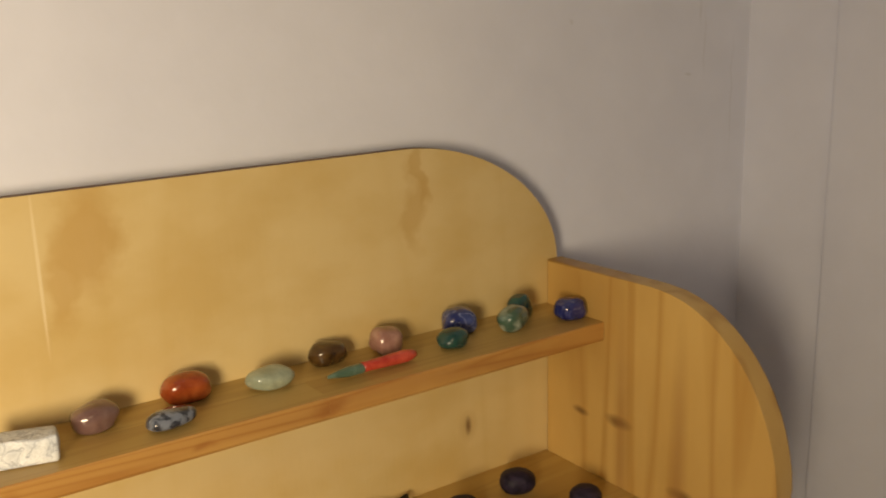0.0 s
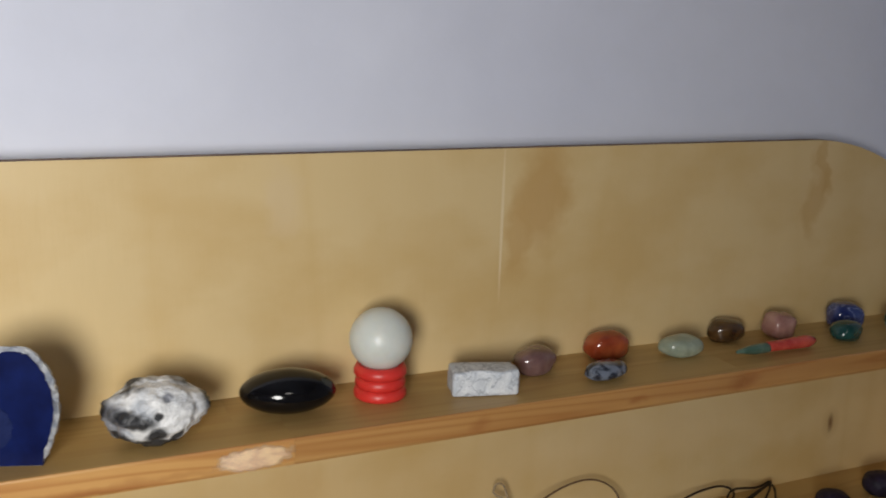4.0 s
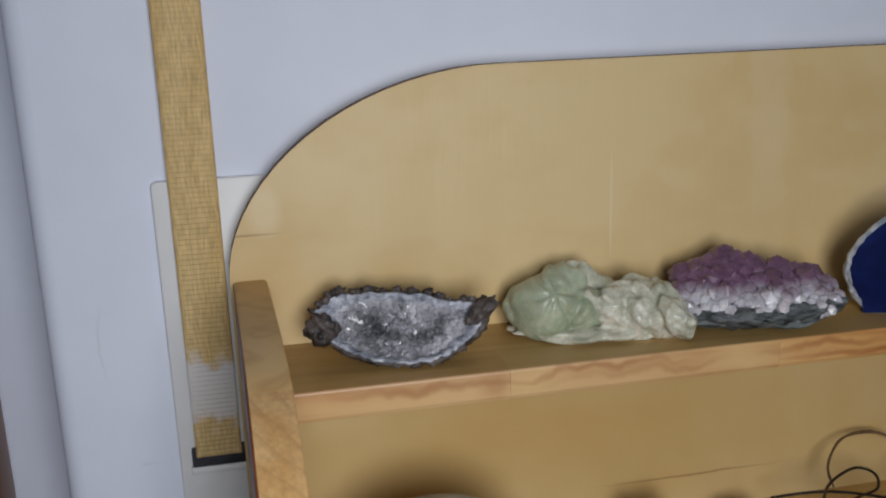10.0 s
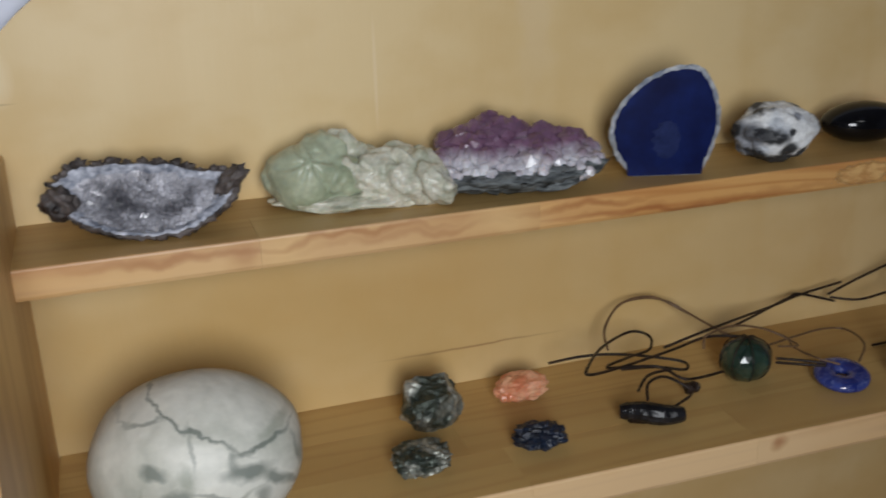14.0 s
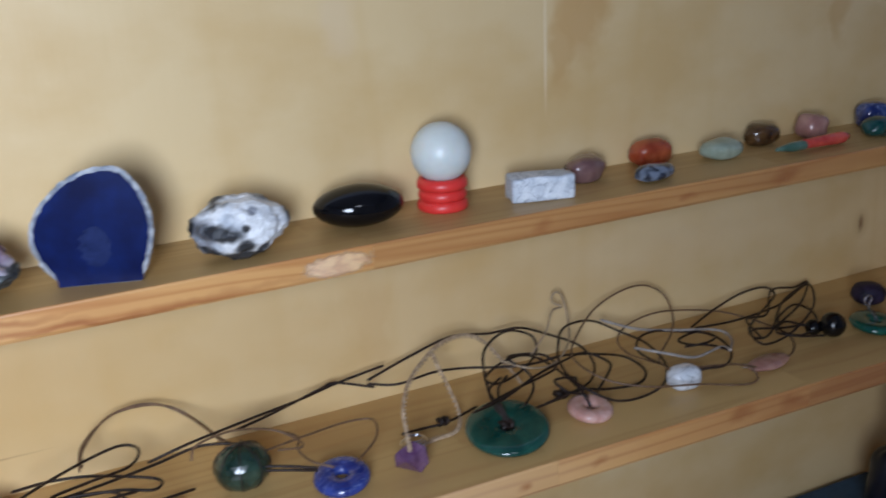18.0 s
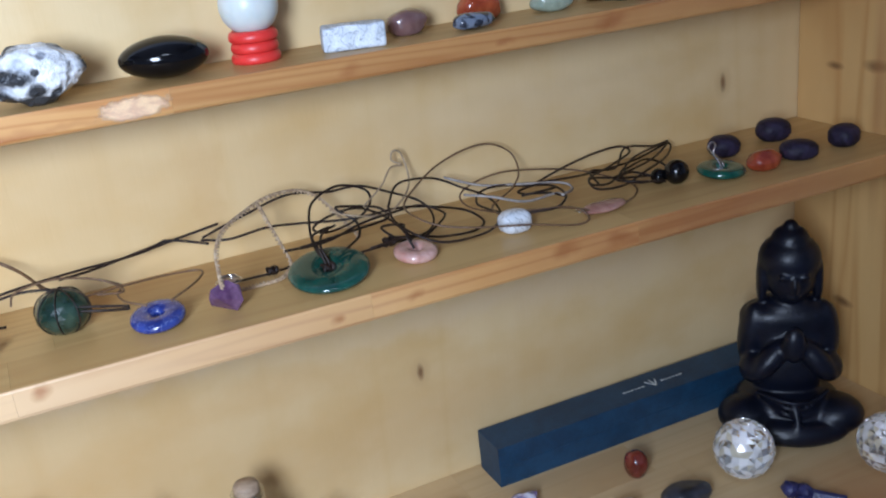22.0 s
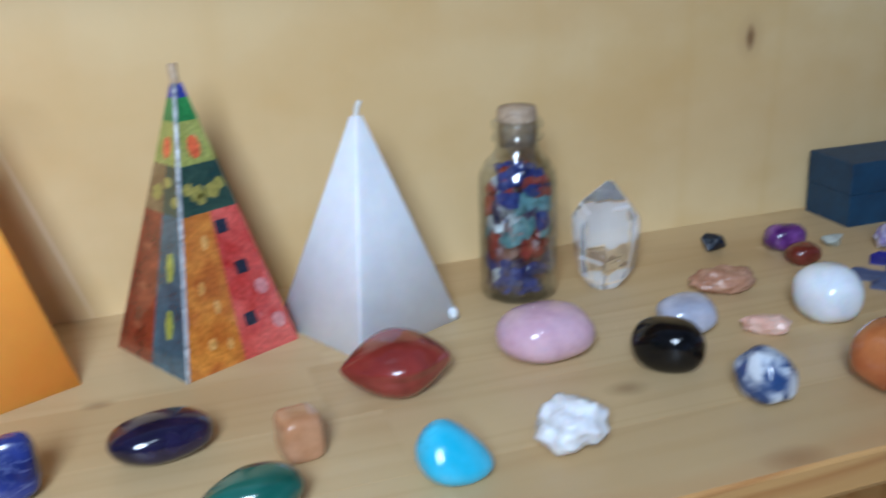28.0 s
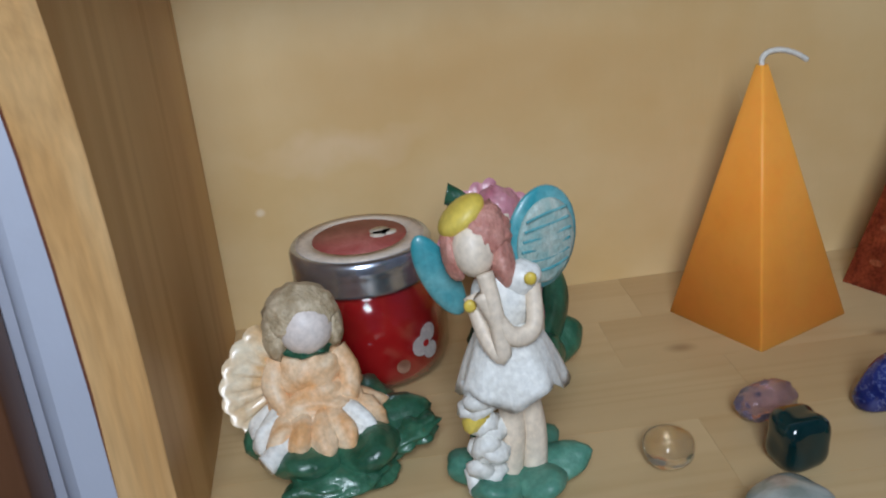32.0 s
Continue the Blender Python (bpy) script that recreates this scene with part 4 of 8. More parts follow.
pebble("tumbled_stone", "dark green tumbled stone leaning on the back board", 0.490, -0.026, Z1, 0.027, 0.020, 0.025, DARK_GREEN, seed=10.2, rz=20)
pebble("tumbled_stone", "green and white tree agate tumbled stone", 0.470, -0.041, Z1, 0.036, 0.022, 0.0215, GREEN_WHITE, seed=11.5, rz=20)
pebble("tumbled_stone", "deep blue lapis tumbled stone with a gloss", 0.528, -0.050, Z1, 0.028, 0.023, 0.020, LAPIS, seed=12.1, power=2.8)


def polished_wand():
    w = base("polished_wand", "polished stone wand, green at one end and red at the other", "wand", pose(0.322, -0.053, Z1 + 0.0062, 0, 0, 1) @ Matrix.Diagonal((1.22, 1.05, 0.95, 1)))
    bm = bmesh.new()
    tube(bm, [Vector((-0.008 + 0.040 * k / 16, 0, 0)) for k in range(17)], 0.0058, 18, taper=lambda t: (0.72 + 0.28 * t) * (1 - max(0, t - 0.85) * 3.2))
    part("red_shaft", bm, RED_GLASS, w, "glossy red shaft")
    bm = bmesh.new()
    tube(bm, [Vector((-0.033 + 0.0252 * k / 12, 0, -0.0005)) for k in range(13)], 0.0052, 8, taper=lambda t: 0.25 + 0.6 * min(1, t * 1.8))
    part("green_tip", bm, MOSS, w, "faceted green tip")


polished_wand()


def stone_block():
    bm = bmesh.new()
    box(bm, -0.0228, 0.0228, -0.011, 0.011, 0, 0.0175, bevel=0.0022, seg=3)
    bmesh.ops.subdivide_edges(bm, edges=list(bm.edges), cuts=3, use_grid_fill=True)
    for v in bm.verts:
        if v.co.z > 0.001:
            v.co += Vector((1, 1, 1)) * 0.0013 * noise.noise(v.co * 160)
    thing("stone_block", bm, HOWLITE, "rough-sawn white veined stone block", "stone", pose(0.067, -0.046, Z1, 0, 0, -14), group="rough stones")


stone_block()

# the pale ball on its red ring stand
stand = base("ball_stand", "red plastic ring stand for a ball", "stand", pose(-0.0015, -0.0285, Z1))
RED_PLASTIC = M("red_plastic", (0.62, 0.03, 0.025), (0.70, 0.045, 0.035), scale=40, rough=0.38, grain=0.04)
for k in range(3):
    bm = bmesh.new()
    r0 = 0.0178 - 0.0008 * (k == 1)
    lathe(bm, [(r0 - 0.004, 0.0075 * k), (r0 - 0.001, 0.0075 * k), (r0, 0.0075 * k + 0.0015), (r0, 0.0075 * k + 0.004), (r0 - 0.0012, 0.0075 * k + 0.0065), (r0 - 0.003, 0.0075 * k + 0.0075), (r0 - 0.006, 0.0075 * k + 0.0075), (r0 - 0.006, 0.0075 * k), (r0 - 0.004, 0.0075 * k)], 48)
    part("ring", bm, RED_PLASTIC, stand)
bm = bmesh.new()
bmesh.ops.create_uvsphere(bm, u_segments=48, v_segments=32, radius=0.0210)
thing("stone_ball", bm, M("milky_glass", (0.62, 0.66, 0.62), (0.68, 0.71, 0.67), scale=30, rough=0.35, sss=0.3, grain=0.02), "pale milky white ball resting on a red ring stand", "ball", pose(-0.0015, -0.0285, Z1 + 0.0225 + 0.0170))

# black lens-shaped stone
bm = bmesh.new()
lathe(bm, [(0, 0)] + [(0.0305 * math.sin(radians(a)) ** 0.9 if a < 180 else 0.0, 0.0145 - 0.0145 * math.cos(radians(a)) * (1 - 0.12 * math.sin(radians(a)))) for a in range(4, 177, 4)] + [(0, 0.029)], 56)
for v in bm.verts:
    v.co.y *= 0.62
thing("black_stone", bm, OBSIDIAN, "glossy black lens-shaped polished stone", "stone", pose(-0.067, -0.036, Z1 - 0.0002, 0, 0, -12), group="polished stones")

# white and black rough stone
SNOW = M("black_white_tourmaline", (0.46, 0.49, 0.53), (0.78, 0.79, 0.79), scale=48, lo=0.34, hi=0.50, rough=0.35, bump=0.9, bscale=300)
INK, ASH = (0.012, 0.013, 0.016), (0.22, 0.23, 0.26)
spotted(SNOW, [((x, 0, z), (rx, 0, rz), c, 0.96, 0.25, 0.007, turn) for x, z, rx, rz, c, turn in (
    (-0.028, 0.016, 0.007, 0.013, ASH, 20), (0.003, 0.0315, 0.003, 0.0025, ASH, 0), (-0.014, 0.039, 0.020, 0.0045, INK, -24), (0.012, 0.040, 0.018, 0.0048, INK, 24), (0.0295, 0.026, 0.0045, 0.009, INK, 0), (-0.032, 0.024, 0.0035, 0.009, INK, 15),
    (-0.017, 0.020, 0.012, 0.0050, INK, 10), (-0.003, 0.0105, 0.007, 0.0045, INK, -30), (0.000, 0.0025, 0.024, 0.0040, INK, 0), (-0.022, 0.007, 0.007, 0.0035, INK, 30), (-0.003, 0.022, 0.003, 0.0025, INK, 0), (0.008, 0.008, 0.005, 0.0022, INK, -40))], fine=120)


def snow_stone():
    bm = bmesh.new()
    vs = blob(bm, (0, 0, 0), (1, 1, 1), sub=5, power=1.8)
    for v in vs:
        d = v.co.copy()
        p = d * 1.7 + Vector((9.0, 2.0, 4.0))
        d *= 1 + 0.26 * (0.5 - noise.voronoi(p)[0][0]) + 0.07 * noise.noise(d * 5) + 0.025 * noise.noise(d * 11)
        if d.x > 0:
            d.z = d.z * (1 - 0.35 * d.x) + 0.10 * d.x
        v.co = Vector((d.x * 0.0315, d.y * 0.021, d.z * 0.0205))
    settle(bm, 0.003)
    thing("rough_stone", bm, SNOW, "rough white stone with a black crystal rim", "stone", pose(-0.149, -0.050, Z1), group="rough stones")


snow_stone()


# blue agate half with a pale rind
def agate():
    a = base("agate_half", "upright dark blue polished agate half with a pale rind", "agate", pose(-0.236, -0.0555, Z1, 0, 0, -17), group="polished stones")
    ring = [Vector(p) for p in ((-0.019, 0, 0), (-0.030, 0, 0.013), (-0.0345, 0, 0.030), (-0.028, 0, 0.047), (-0.012, 0, 0.062), (0.006, 0, 0.069), (0.021, 0, 0.067), (0.031, 0, 0.052), (0.034, 0, 0.032), (0.029, 0, 0.012), (0.023, 0, 0))]
    smooth_ring = [(p.x, p.z) for p in curve_points(ring, 8)]
    smooth_ring = [(x, max(z, 0.0)) for x, z in smooth_ring]
    mid = Vector((0.0, 0.030))
    face = []
    for k, (x, z) in enumerate(smooth_ring):
        w = 0.925 + 0.03 * noise.noise(Vector((x * 260, z * 260, 2.0)))
        face.append(((x - mid.x) * w + mid.x, (z - mid.y) * w + mid.y if z > 0.006 else 0.0004))
    bm = bmesh.new()
    slab(bm, face, "y", -0.0012, 0.004)
    part("blue_face", bm, M("blue_agate", (0.003, 0.006, 0.045), (0.006, 0.015, 0.095), scale=26, rough=0.3, coat=0.0, spec=0.15), a, "polished dark blue face", smooth=False)
    bm = bmesh.new()
    layers = []
    for k in range(8):
        t = k / 7
        s = math.sqrt(max(1 - t * t * 0.92, 0.0))
        layers.append([bm.verts.new(((x - mid.x) * s + mid.x + 0.0012 * noise.noise(Vector((x * 300, z * 300, t * 3))), -0.0005 + 0.030 * t, max((z - mid.y) * s + mid.y * (1 - 0.25 * t) + 0.001 * noise.noise(Vector((x * 250, 9, z * 250))) * (z > 0.003), 0))) for x, z in smooth_ring])
    n = len(smooth_ring)
    for p, q in zip(layers, layers[1:]):
        for i in range(n):
            bm.faces.new((p[i], p[(i + 1) % n], q[(i + 1) % n], q[i]))
    bm.faces.new(layers[0][::-1])
    bm.faces.new(layers[-1])
    part("rind", bm, M("pale_agate_rind", (0.30, 0.34, 0.42), (0.66, 0.68, 0.70), scale=130, rough=0.45, bump=0.8, bscale=350), a, "rough pale grey-blue rind")
    bm = bmesh.new()
    patch = [(0.001 + 0.0085 * math.cos(2 * math.pi * k / 26) * (1 + 0.2 * math.sin(3 * k)), 0.023 + 0.012 * math.sin(2 * math.pi * k / 26)) for k in range(26)]
    slab(bm, patch, "y", -0.0015, -0.001)
    part("crystal_heart", bm, M("agate_heart", (0.006, 0.012, 0.06), (0.016, 0.026, 0.10), scale=120, rough=0.3, spec=0.2), a, "paler crystalline heart", smooth=False)


agate()


# amethyst cluster: dark matrix, white quartz, violet points
def amethyst():
    a = base("amethyst_cluster", "amethyst druse with violet points on grey rock", "crystal cluster", pose(-0.331, -0.043, Z1, 0, 0, -14), group="crystal clusters")
    bm = bmesh.new()
    vs = blob(bm, (0.002, -0.001, 0.007), (0.054, 0.028, 0.0080), sub=5, power=2.6, wob=0.3, seed=3)
    for v in vs:
        v.co.z += 0.007 * abs(v.co.x / 0.054) ** 2 * (v.co.x > 0) + 0.0026 * noise.noise(v.co * 200) + 0.0010 * noise.noise(v.co * 600)
    settle(bm, 0.001)
    part("rock_matrix", bm, M("grey_green_matrix", (0.028, 0.034, 0.036), (0.20, 0.22, 0.225), scale=110, rough=0.6, bump=0.8, bscale=300, stretch=(1, 1, 4)), a, "grey-green banded rock base")
    rnd = random.Random(12)
    druse = bmesh.new()

    def crystal(bm, p, d, r, ln):
        d = d.normalized()
        s = d.orthogonal().normalized()
        u = d.cross(s)
        a0 = rnd.random() * 3
        lo = [bm.verts.new(p + (s * math.cos(a0 + k * math.pi / 3) + u * math.sin(a0 + k * math.pi / 3)) * r) for k in range(6)]
        hi = [bm.verts.new(v.co + d * ln * rnd.uniform(0.68, 0.82)) for v in lo]
        tip = bm.verts.new(p + d * ln)
        for k in range(6):
            bm.faces.new((lo[k], lo[(k + 1) % 6], hi[(k + 1) % 6], hi[k]))
            bm.faces.new((hi[k], hi[(k + 1) % 6], tip))
        bm.faces.new(lo[::-1])

    for step in range(230):
        u, t = rnd.uniform(-1, 1), rnd.random() ** 0.75
        x, y = u * (0.048 - 0.006 * t), -0.022 + 0.034 * t
        z = 0.009 + 0.0185 * math.sin(t * math.pi / 2) * (1 - 0.45 * abs(u) ** 2.5) * (1.06 - 0.20 * u) + 0.006 * noise.noise(Vector((u * 4, t * 2, 1.7)))
        d = Vector((rnd.gauss(u * 0.35, 0.16), rnd.gauss(-0.75 + 0.75 * t, 0.15), rnd.gauss(0.75, 0.12)))
        crystal(druse, Vector((x, y, z)), d, rnd.uniform(0.0030, 0.0045) + (0.0040 if rnd.random() < 0.35 else 0.0016) * t, rnd.uniform(0.006, 0.0095) + 0.0055 * t)
    blob(druse, (0, 0.003, 0.013), (0.046, 0.019, 0.013), sub=4, power=2.4)
    # colour zoning: milky roots, violet points
    zoned = M("zoned_amethyst", (0.42, 0.385, 0.43), (0.72, 0.70, 0.73), scale=60, rough=0.27, sss=0.25, coat=0.06)
    nt = zoned.node_tree
    shader = nt.nodes["Principled BSDF"]
    co, sp, ns, ad, rp, mx = [nt.nodes.new("ShaderNode" + k) for k in ("TexCoord", "SeparateXYZ", "TexNoise", "Math", "ValToRGB", "MixRGB")]
    ns.inputs["Scale"].default_value = 90
    ad.operation = "MULTIPLY_ADD"
    ad.inputs[1].default_value = 0.012
    e = rp.color_ramp.elements
    e[0].position, e[0].color = 0.0265, (0, 0, 0, 1)
    e[1].position, e[1].color = 0.0345, (1, 1, 1, 1)
    n2, r2 = nt.nodes.new("ShaderNodeTexNoise"), nt.nodes.new("ShaderNodeValToRGB")
    n2.inputs["Scale"].default_value = 120
    r2.color_ramp.elements[0].color, r2.color_ramp.elements[1].color = (0.055, 0.020, 0.045, 1), (0.26, 0.145, 0.235, 1)
    link = nt.links.new
    link(co.outputs["Object"], sp.inputs[0])
    link(co.outputs["Object"], ns.inputs["Vector"])
    link(co.outputs["Object"], n2.inputs["Vector"])
    link(ns.outputs[0], ad.inputs[0])
    link(sp.outputs["Z"], ad.inputs[2])
    link(ad.outputs[0], rp.inputs[0])
    link(n2.outputs[0], r2.inputs[0])
    link(rp.outputs[0], mx.inputs[0])
    link(shader.inputs["Base Color"].links[0].from_socket, mx.inputs[1])
    link(r2.outputs[0], mx.inputs[2])
    link(mx.outputs[0], shader.inputs["Base Color"])
    part("amethyst_druse", druse, zoned, a, "crystal points, milky below and violet above", smooth=False, kind="stuff")


amethyst()


def melt(ob, size, times):
    """Fuse overlapping lumps into one skin."""
    r = ob.modifiers.new("fuse", "REMESH")
    r.mode, r.voxel_size, r.use_smooth_shade = "VOXEL", size, True
    s = ob.modifiers.new("soften", "SMOOTH")
    s.factor, s.iterations = 0.5, times


# pale green prehnite: fused globes and crumbly lumps
def prehnite():
    a = base("prehnite", "pale green botryoidal prehnite specimen", "crystal cluster", pose(-0.426, -0.036, Z1, 0, 0, -12) @ Matrix.Scale(0.95, 4), group="crystal clusters")
    rnd = random.Random(3)
    bm = bmesh.new()
    vs = blob(bm, (-0.033, 0.0, 0.020), (0.0235, 0.023, 0.022), sub=5, wob=0.14, seed=2)
    for v in vs:
        q = v.co - Vector((-0.030, -0.012, 0.034))
        ang = math.atan2(q.z, q.x)
        v.co -= (v.co - Vector((-0.033, 0, 0.020))).normalized() * 0.0080 * (1 - abs(math.sin(ang * 3.5 + 0.6))) ** 2.5 * max(0.0, 1 - q.length / 0.030)
    for c, r in (((-0.047, 0.002, 0.019), 0.0135), ((-0.024, 0.004, 0.030), 0.0155), ((-0.012, -0.004, 0.018), 0.014)):
        blob(bm, c, (r, r, r), sub=4, wob=0.25, seed=c[0] * 99, freq=2)
    for v in bm.verts:
        v.co.z = max(v.co.z, 0.001)
    globes = part("green_globe", bm, M("prehnite_green", (0.30, 0.34, 0.23), (0.46, 0.50, 0.37), scale=45, rough=0.3, sss=0.25, bump=0.3, bscale=160), a, "smooth grey-green globes")
    melt(globes, 0.0010, 1)
    bm = bmesh.new()
    for _ in range(34):
        u = rnd.random()
        r = rnd.uniform(0.0075, 0.013)
        c = (-0.012 + 0.060 * u, rnd.uniform(-0.018, 0.016), rnd.uniform(0.008, 0.030 - 0.012 * u))
        blob(bm, c, (r * 1.2, r, r * 0.8), sub=3, wob=0.45, seed=rnd.random() * 50, freq=1.7, rot=(rnd.uniform(0, 90), rnd.uniform(0, 90), rnd.uniform(0, 90)))
    blob(bm, (-0.005, 0.0, 0.004), (0.050, 0.022, 0.006), sub=4, wob=0.3, seed=4, freq=3)
    for v in bm.verts:
        v.co.z = max(v.co.z + 0.001 * noise.noise(v.co * 400), 0.0)
    lumps = part("pale_crust", bm, M("prehnite_pale", (0.40, 0.41, 0.31), (0.64, 0.62, 0.52), scale=70, rough=0.2, sss=0.2, bump=0.6, bscale=260), a, "crumbly cream-green lumps")
    melt(lumps, 0.0010, 1)


prehnite()


# grey crystal geode slice, a shallow bowl tipped towards the room
DRUSE = M("grey_druse", (0.17, 0.17, 0.19), (0.56, 0.56, 0.61), scale=60, rough=0.10, coat=0.6, bump=0.6, bscale=520)
spotted(DRUSE, [((x, 0, z), (rx, 0, rz), (0.035, 0.035, 0.045), 0.8, 0.6, 0.012, turn) for x, z, rx, rz, turn in ((-0.017, 0.018, 0.006, 0.007, 0), (-0.006, 0.013, 0.012, 0.003, 6), (0.012, 0.014, 0.006, 0.0025, 0))])


def geode():
    g = base("geode", "open geode bowl with grey crystals and a dark rind", "geode", pose(-0.5495, -0.047, Z1, 0, 3, -10), group="crystal clusters")
    n = 120

    def edge(k, s=1.0, jag=1.0):
        a = 2 * math.pi * k / n
        r = 1 + jag * (0.09 * max(0.0, math.sin(a)) * noise.noise(Vector((a * 5.0, 7.0, 2.0))) + 0.07 * noise.noise(Vector((math.cos(a) * 3, math.sin(a) * 3, 1.3))) + 0.05 * noise.noise(Vector((math.cos(a) * 9, math.sin(a) * 9, 4))))
        x = 0.0495 * math.cos(a) * r
        z = 0.0205 * math.sin(a) * r
        z *= 0.74 + 0.22 * max(0.0, -math.cos(a + 0.9)) if z > 0 else 1.26
        x *= 1.0 + 0.10 * max(0.0, math.sin(a))
        z += 0.008 * max(0.0, math.cos(a)) ** 4 + 0.003 * max(0.0, -math.cos(a)) ** 4 + 0.004
        return Vector((x * s, 0, z * s))
    tip = Euler((radians(-38), 0, 0)).to_matrix()

    def rings(bm, spec):
        rows = []
        for s, depth, rough_, jag in spec:
            row = []
            for k in range(n):
                p = edge(k, s, jag)
                q = Vector((p.x, depth, p.z))
                q += Vector((noise.noise(q * 420), noise.noise(q * 410 + Vector((7, 0, 0))), noise.noise(q * 430 + Vector((0, 5, 0))))) * rough_
                row.append(bm.verts.new(q))
            rows.append(row)
        for p, q in zip(rows, rows[1:]):
            for k in range(n):
                bm.faces.new((p[k], p[(k + 1) % n], q[(k + 1) % n], q[k]))
        return rows

    def lay(bm):
        for v in bm.verts:
            v.co = tip @ v.co
            v.co.z += 0.0195
            v.co.y += 0.002
            v.co.z = max(v.co.z, 0.0)

    bm = bmesh.new()
    r = rings(bm, [(0.90, -0.0002, 0.0016, 1), (0.97, -0.0012, 0.0026, 1.1), (1.0, 0.001, 0.003, 1.2), (0.93, 0.008, 0.0015, 1), (0.75, 0.014, 0.001, 0.6), (0.4, 0.018, 0.0008, 0.3), (0.02, 0.019, 0, 0)])
    bm.faces.new(r[-1])
    lay(bm)
    blob(bm, (-0.0440, 0.000, 0.0185), (0.0095, 0.007, 0.0085), sub=4, wob=0.45, seed=3, freq=2.2)
    blob(bm, (0.0460, 0.003, 0.0300), (0.0105, 0.005, 0.0048), sub=4, wob=0.4, seed=6, freq=2.2, rot=(0, -42, 0))
    rnd = random.Random(17)
    for k in range(16):
        p = edge((18 + 9.2 * k) / 360 * n, 0.99, 1.2)
        q = tip @ Vector((p.x, 0.002, p.z)) + Vector((0, 0.002, 0.0195))
        w = rnd.uniform(0.0016, 0.0034)
        blob(bm, q + Vector((0, 0, 0.0008)), (w * 1.3, w * 0.9, w), sub=3, wob=0.7, seed=k * 3.3, freq=2.0, rot=(0, rnd.uniform(-40, 40), 0))
    part("rind", bm, M("dark_geode_rind", (0.014, 0.010, 0.009), (0.115, 0.095, 0.088), scale=80, rough=0.5, bump=0.8, bscale=300), g, "dark brown-grey rind")
    bm = bmesh.new()
    rings(bm, [(0.935, -0.0012, 0.001, 1), (0.89, -0.0018, 0.0016, 0.9), (0.84, -0.0004, 0.0018, 0.8), (0.76, 0.0025, 0.0018, 0.7)])
    lay(bm)
    part("pale_band", bm, M("lilac_white_band", (0.15, 0.17, 0.22), (0.60, 0.62, 0.70), scale=150, rough=0.4, bump=0.7, bscale=420), g, "pale lilac chalcedony band")
    bm = bmesh.new()
    r = rings(bm, [(0.78, 0.002, 0.0016, 0.7), (0.62, 0.005, 0.0016, 0.6), (0.48, 0.007, 0.002, 0.5), (0.34, 0.008, 0.0022, 0.4), (0.2, 0.009, 0.002, 0.2), (0.06, 0.009, 0.001, 0)])
    bm.faces.new(r[-1])
    rnd = random.Random(31)
    for _ in range(230):
        a, q = rnd.random() * 2 * math.pi, math.sqrt(rnd.random()) * 0.72
        p = edge(a / (2 * math.pi) * n, q, 0.5) + Vector((0, 0.0095 - 0.010 * q ** 2, 0))
        d = Vector((rnd.gauss(-p.x * 12, 0.35), -1, rnd.gauss(0.1, 0.35))).normalized()
        side = d.orthogonal().normalized()
        up, w, ln = d.cross(side), rnd.uniform(0.0011, 0.0024), rnd.uniform(0.0024, 0.0048)
        foot = [bm.verts.new(p + (side * math.cos(k * math.pi / 3) + up * math.sin(k * math.pi / 3)) * w - d * 0.001) for k in range(6)]
        neck = [bm.verts.new(v.co + d * ln * 0.55) for v in foot]
        top = bm.verts.new(p + d * ln)
        for k in range(6):
            bm.faces.new((foot[k], foot[(k + 1) % 6], neck[(k + 1) % 6], neck[k]))
            bm.faces.new((neck[k], neck[(k + 1) % 6], top))
    lay(bm)
    part("crystal_druse", bm, DRUSE, g, "glittering grey crystal hollow", smooth=False)


geode()

# ---- middle shelf ----
cragged("large_stone", "big rounded pale grey stone with dark veins", -0.539, -0.094, Z2, 0.114, 0.098, 0.088, STONE_VEINED, seed=2, amount=0.05, freq=0.9, smooth=True, power=2.08)
blocky("rough_stone", "dark metallic pyrite lump on the middle shelf", -0.3925, -0.051, Z2, 0.048, 0.038, 0.043, PYRITE, seed=5, n=13, grain=0.030)
cragged("rough_stone", "glittering grainy dark pyrite piece", -0.4135, -0.095, Z2, 0.033, 0.026, 0.016, PYRITE, seed=11, amount=0.34, freq=5.0, sub=4, power=3.2)
cragged("rough_stone", "small rough orange calcite piece", -0.325, -0.036, Z2, 0.037, 0.024, 0.018, ROUGH_ORANGE, seed=13, amount=0.3, freq=1.7, sub=4, rz=8)
cragged("rough_stone", "small rough dark blue stone", -0.338, -0.097, Z2, 0.033, 0.019, 0.016, ROUGH_BLUE, seed=17, amount=0.45, freq=2.6, sub=4, rz=-12)
for k, (x, y, w, h, rz) in enumerate(((0.402, -0.056, 0.029, 0.020, -20), (0.468, -0.048, 0.032, 0.022, -25), (0.440, -0.108, 0.033, 0.018, -30), (0.496, -0.106, 0.028, 0.021, 10))):
    cragged("tumbled_stone", "dark violet matt rounded stone near the side panel", x, y, Z2, w, 0.026, h, AMETHYST_DARK, rz=rz, seed=20 + k, amount=0.06, freq=1.2, sub=4, smooth=True, group="dark violet stones")
pebble("tumbled_stone", "polished red jasper stone with a cleft", 0.397, -0.112, Z2, 0.034, 0.024, 0.019, gem("deep_red_jasper", (0.20, 0.026, 0.010), (0.36, 0.07, 0.022)), seed=31, power=2.0, rz=5)

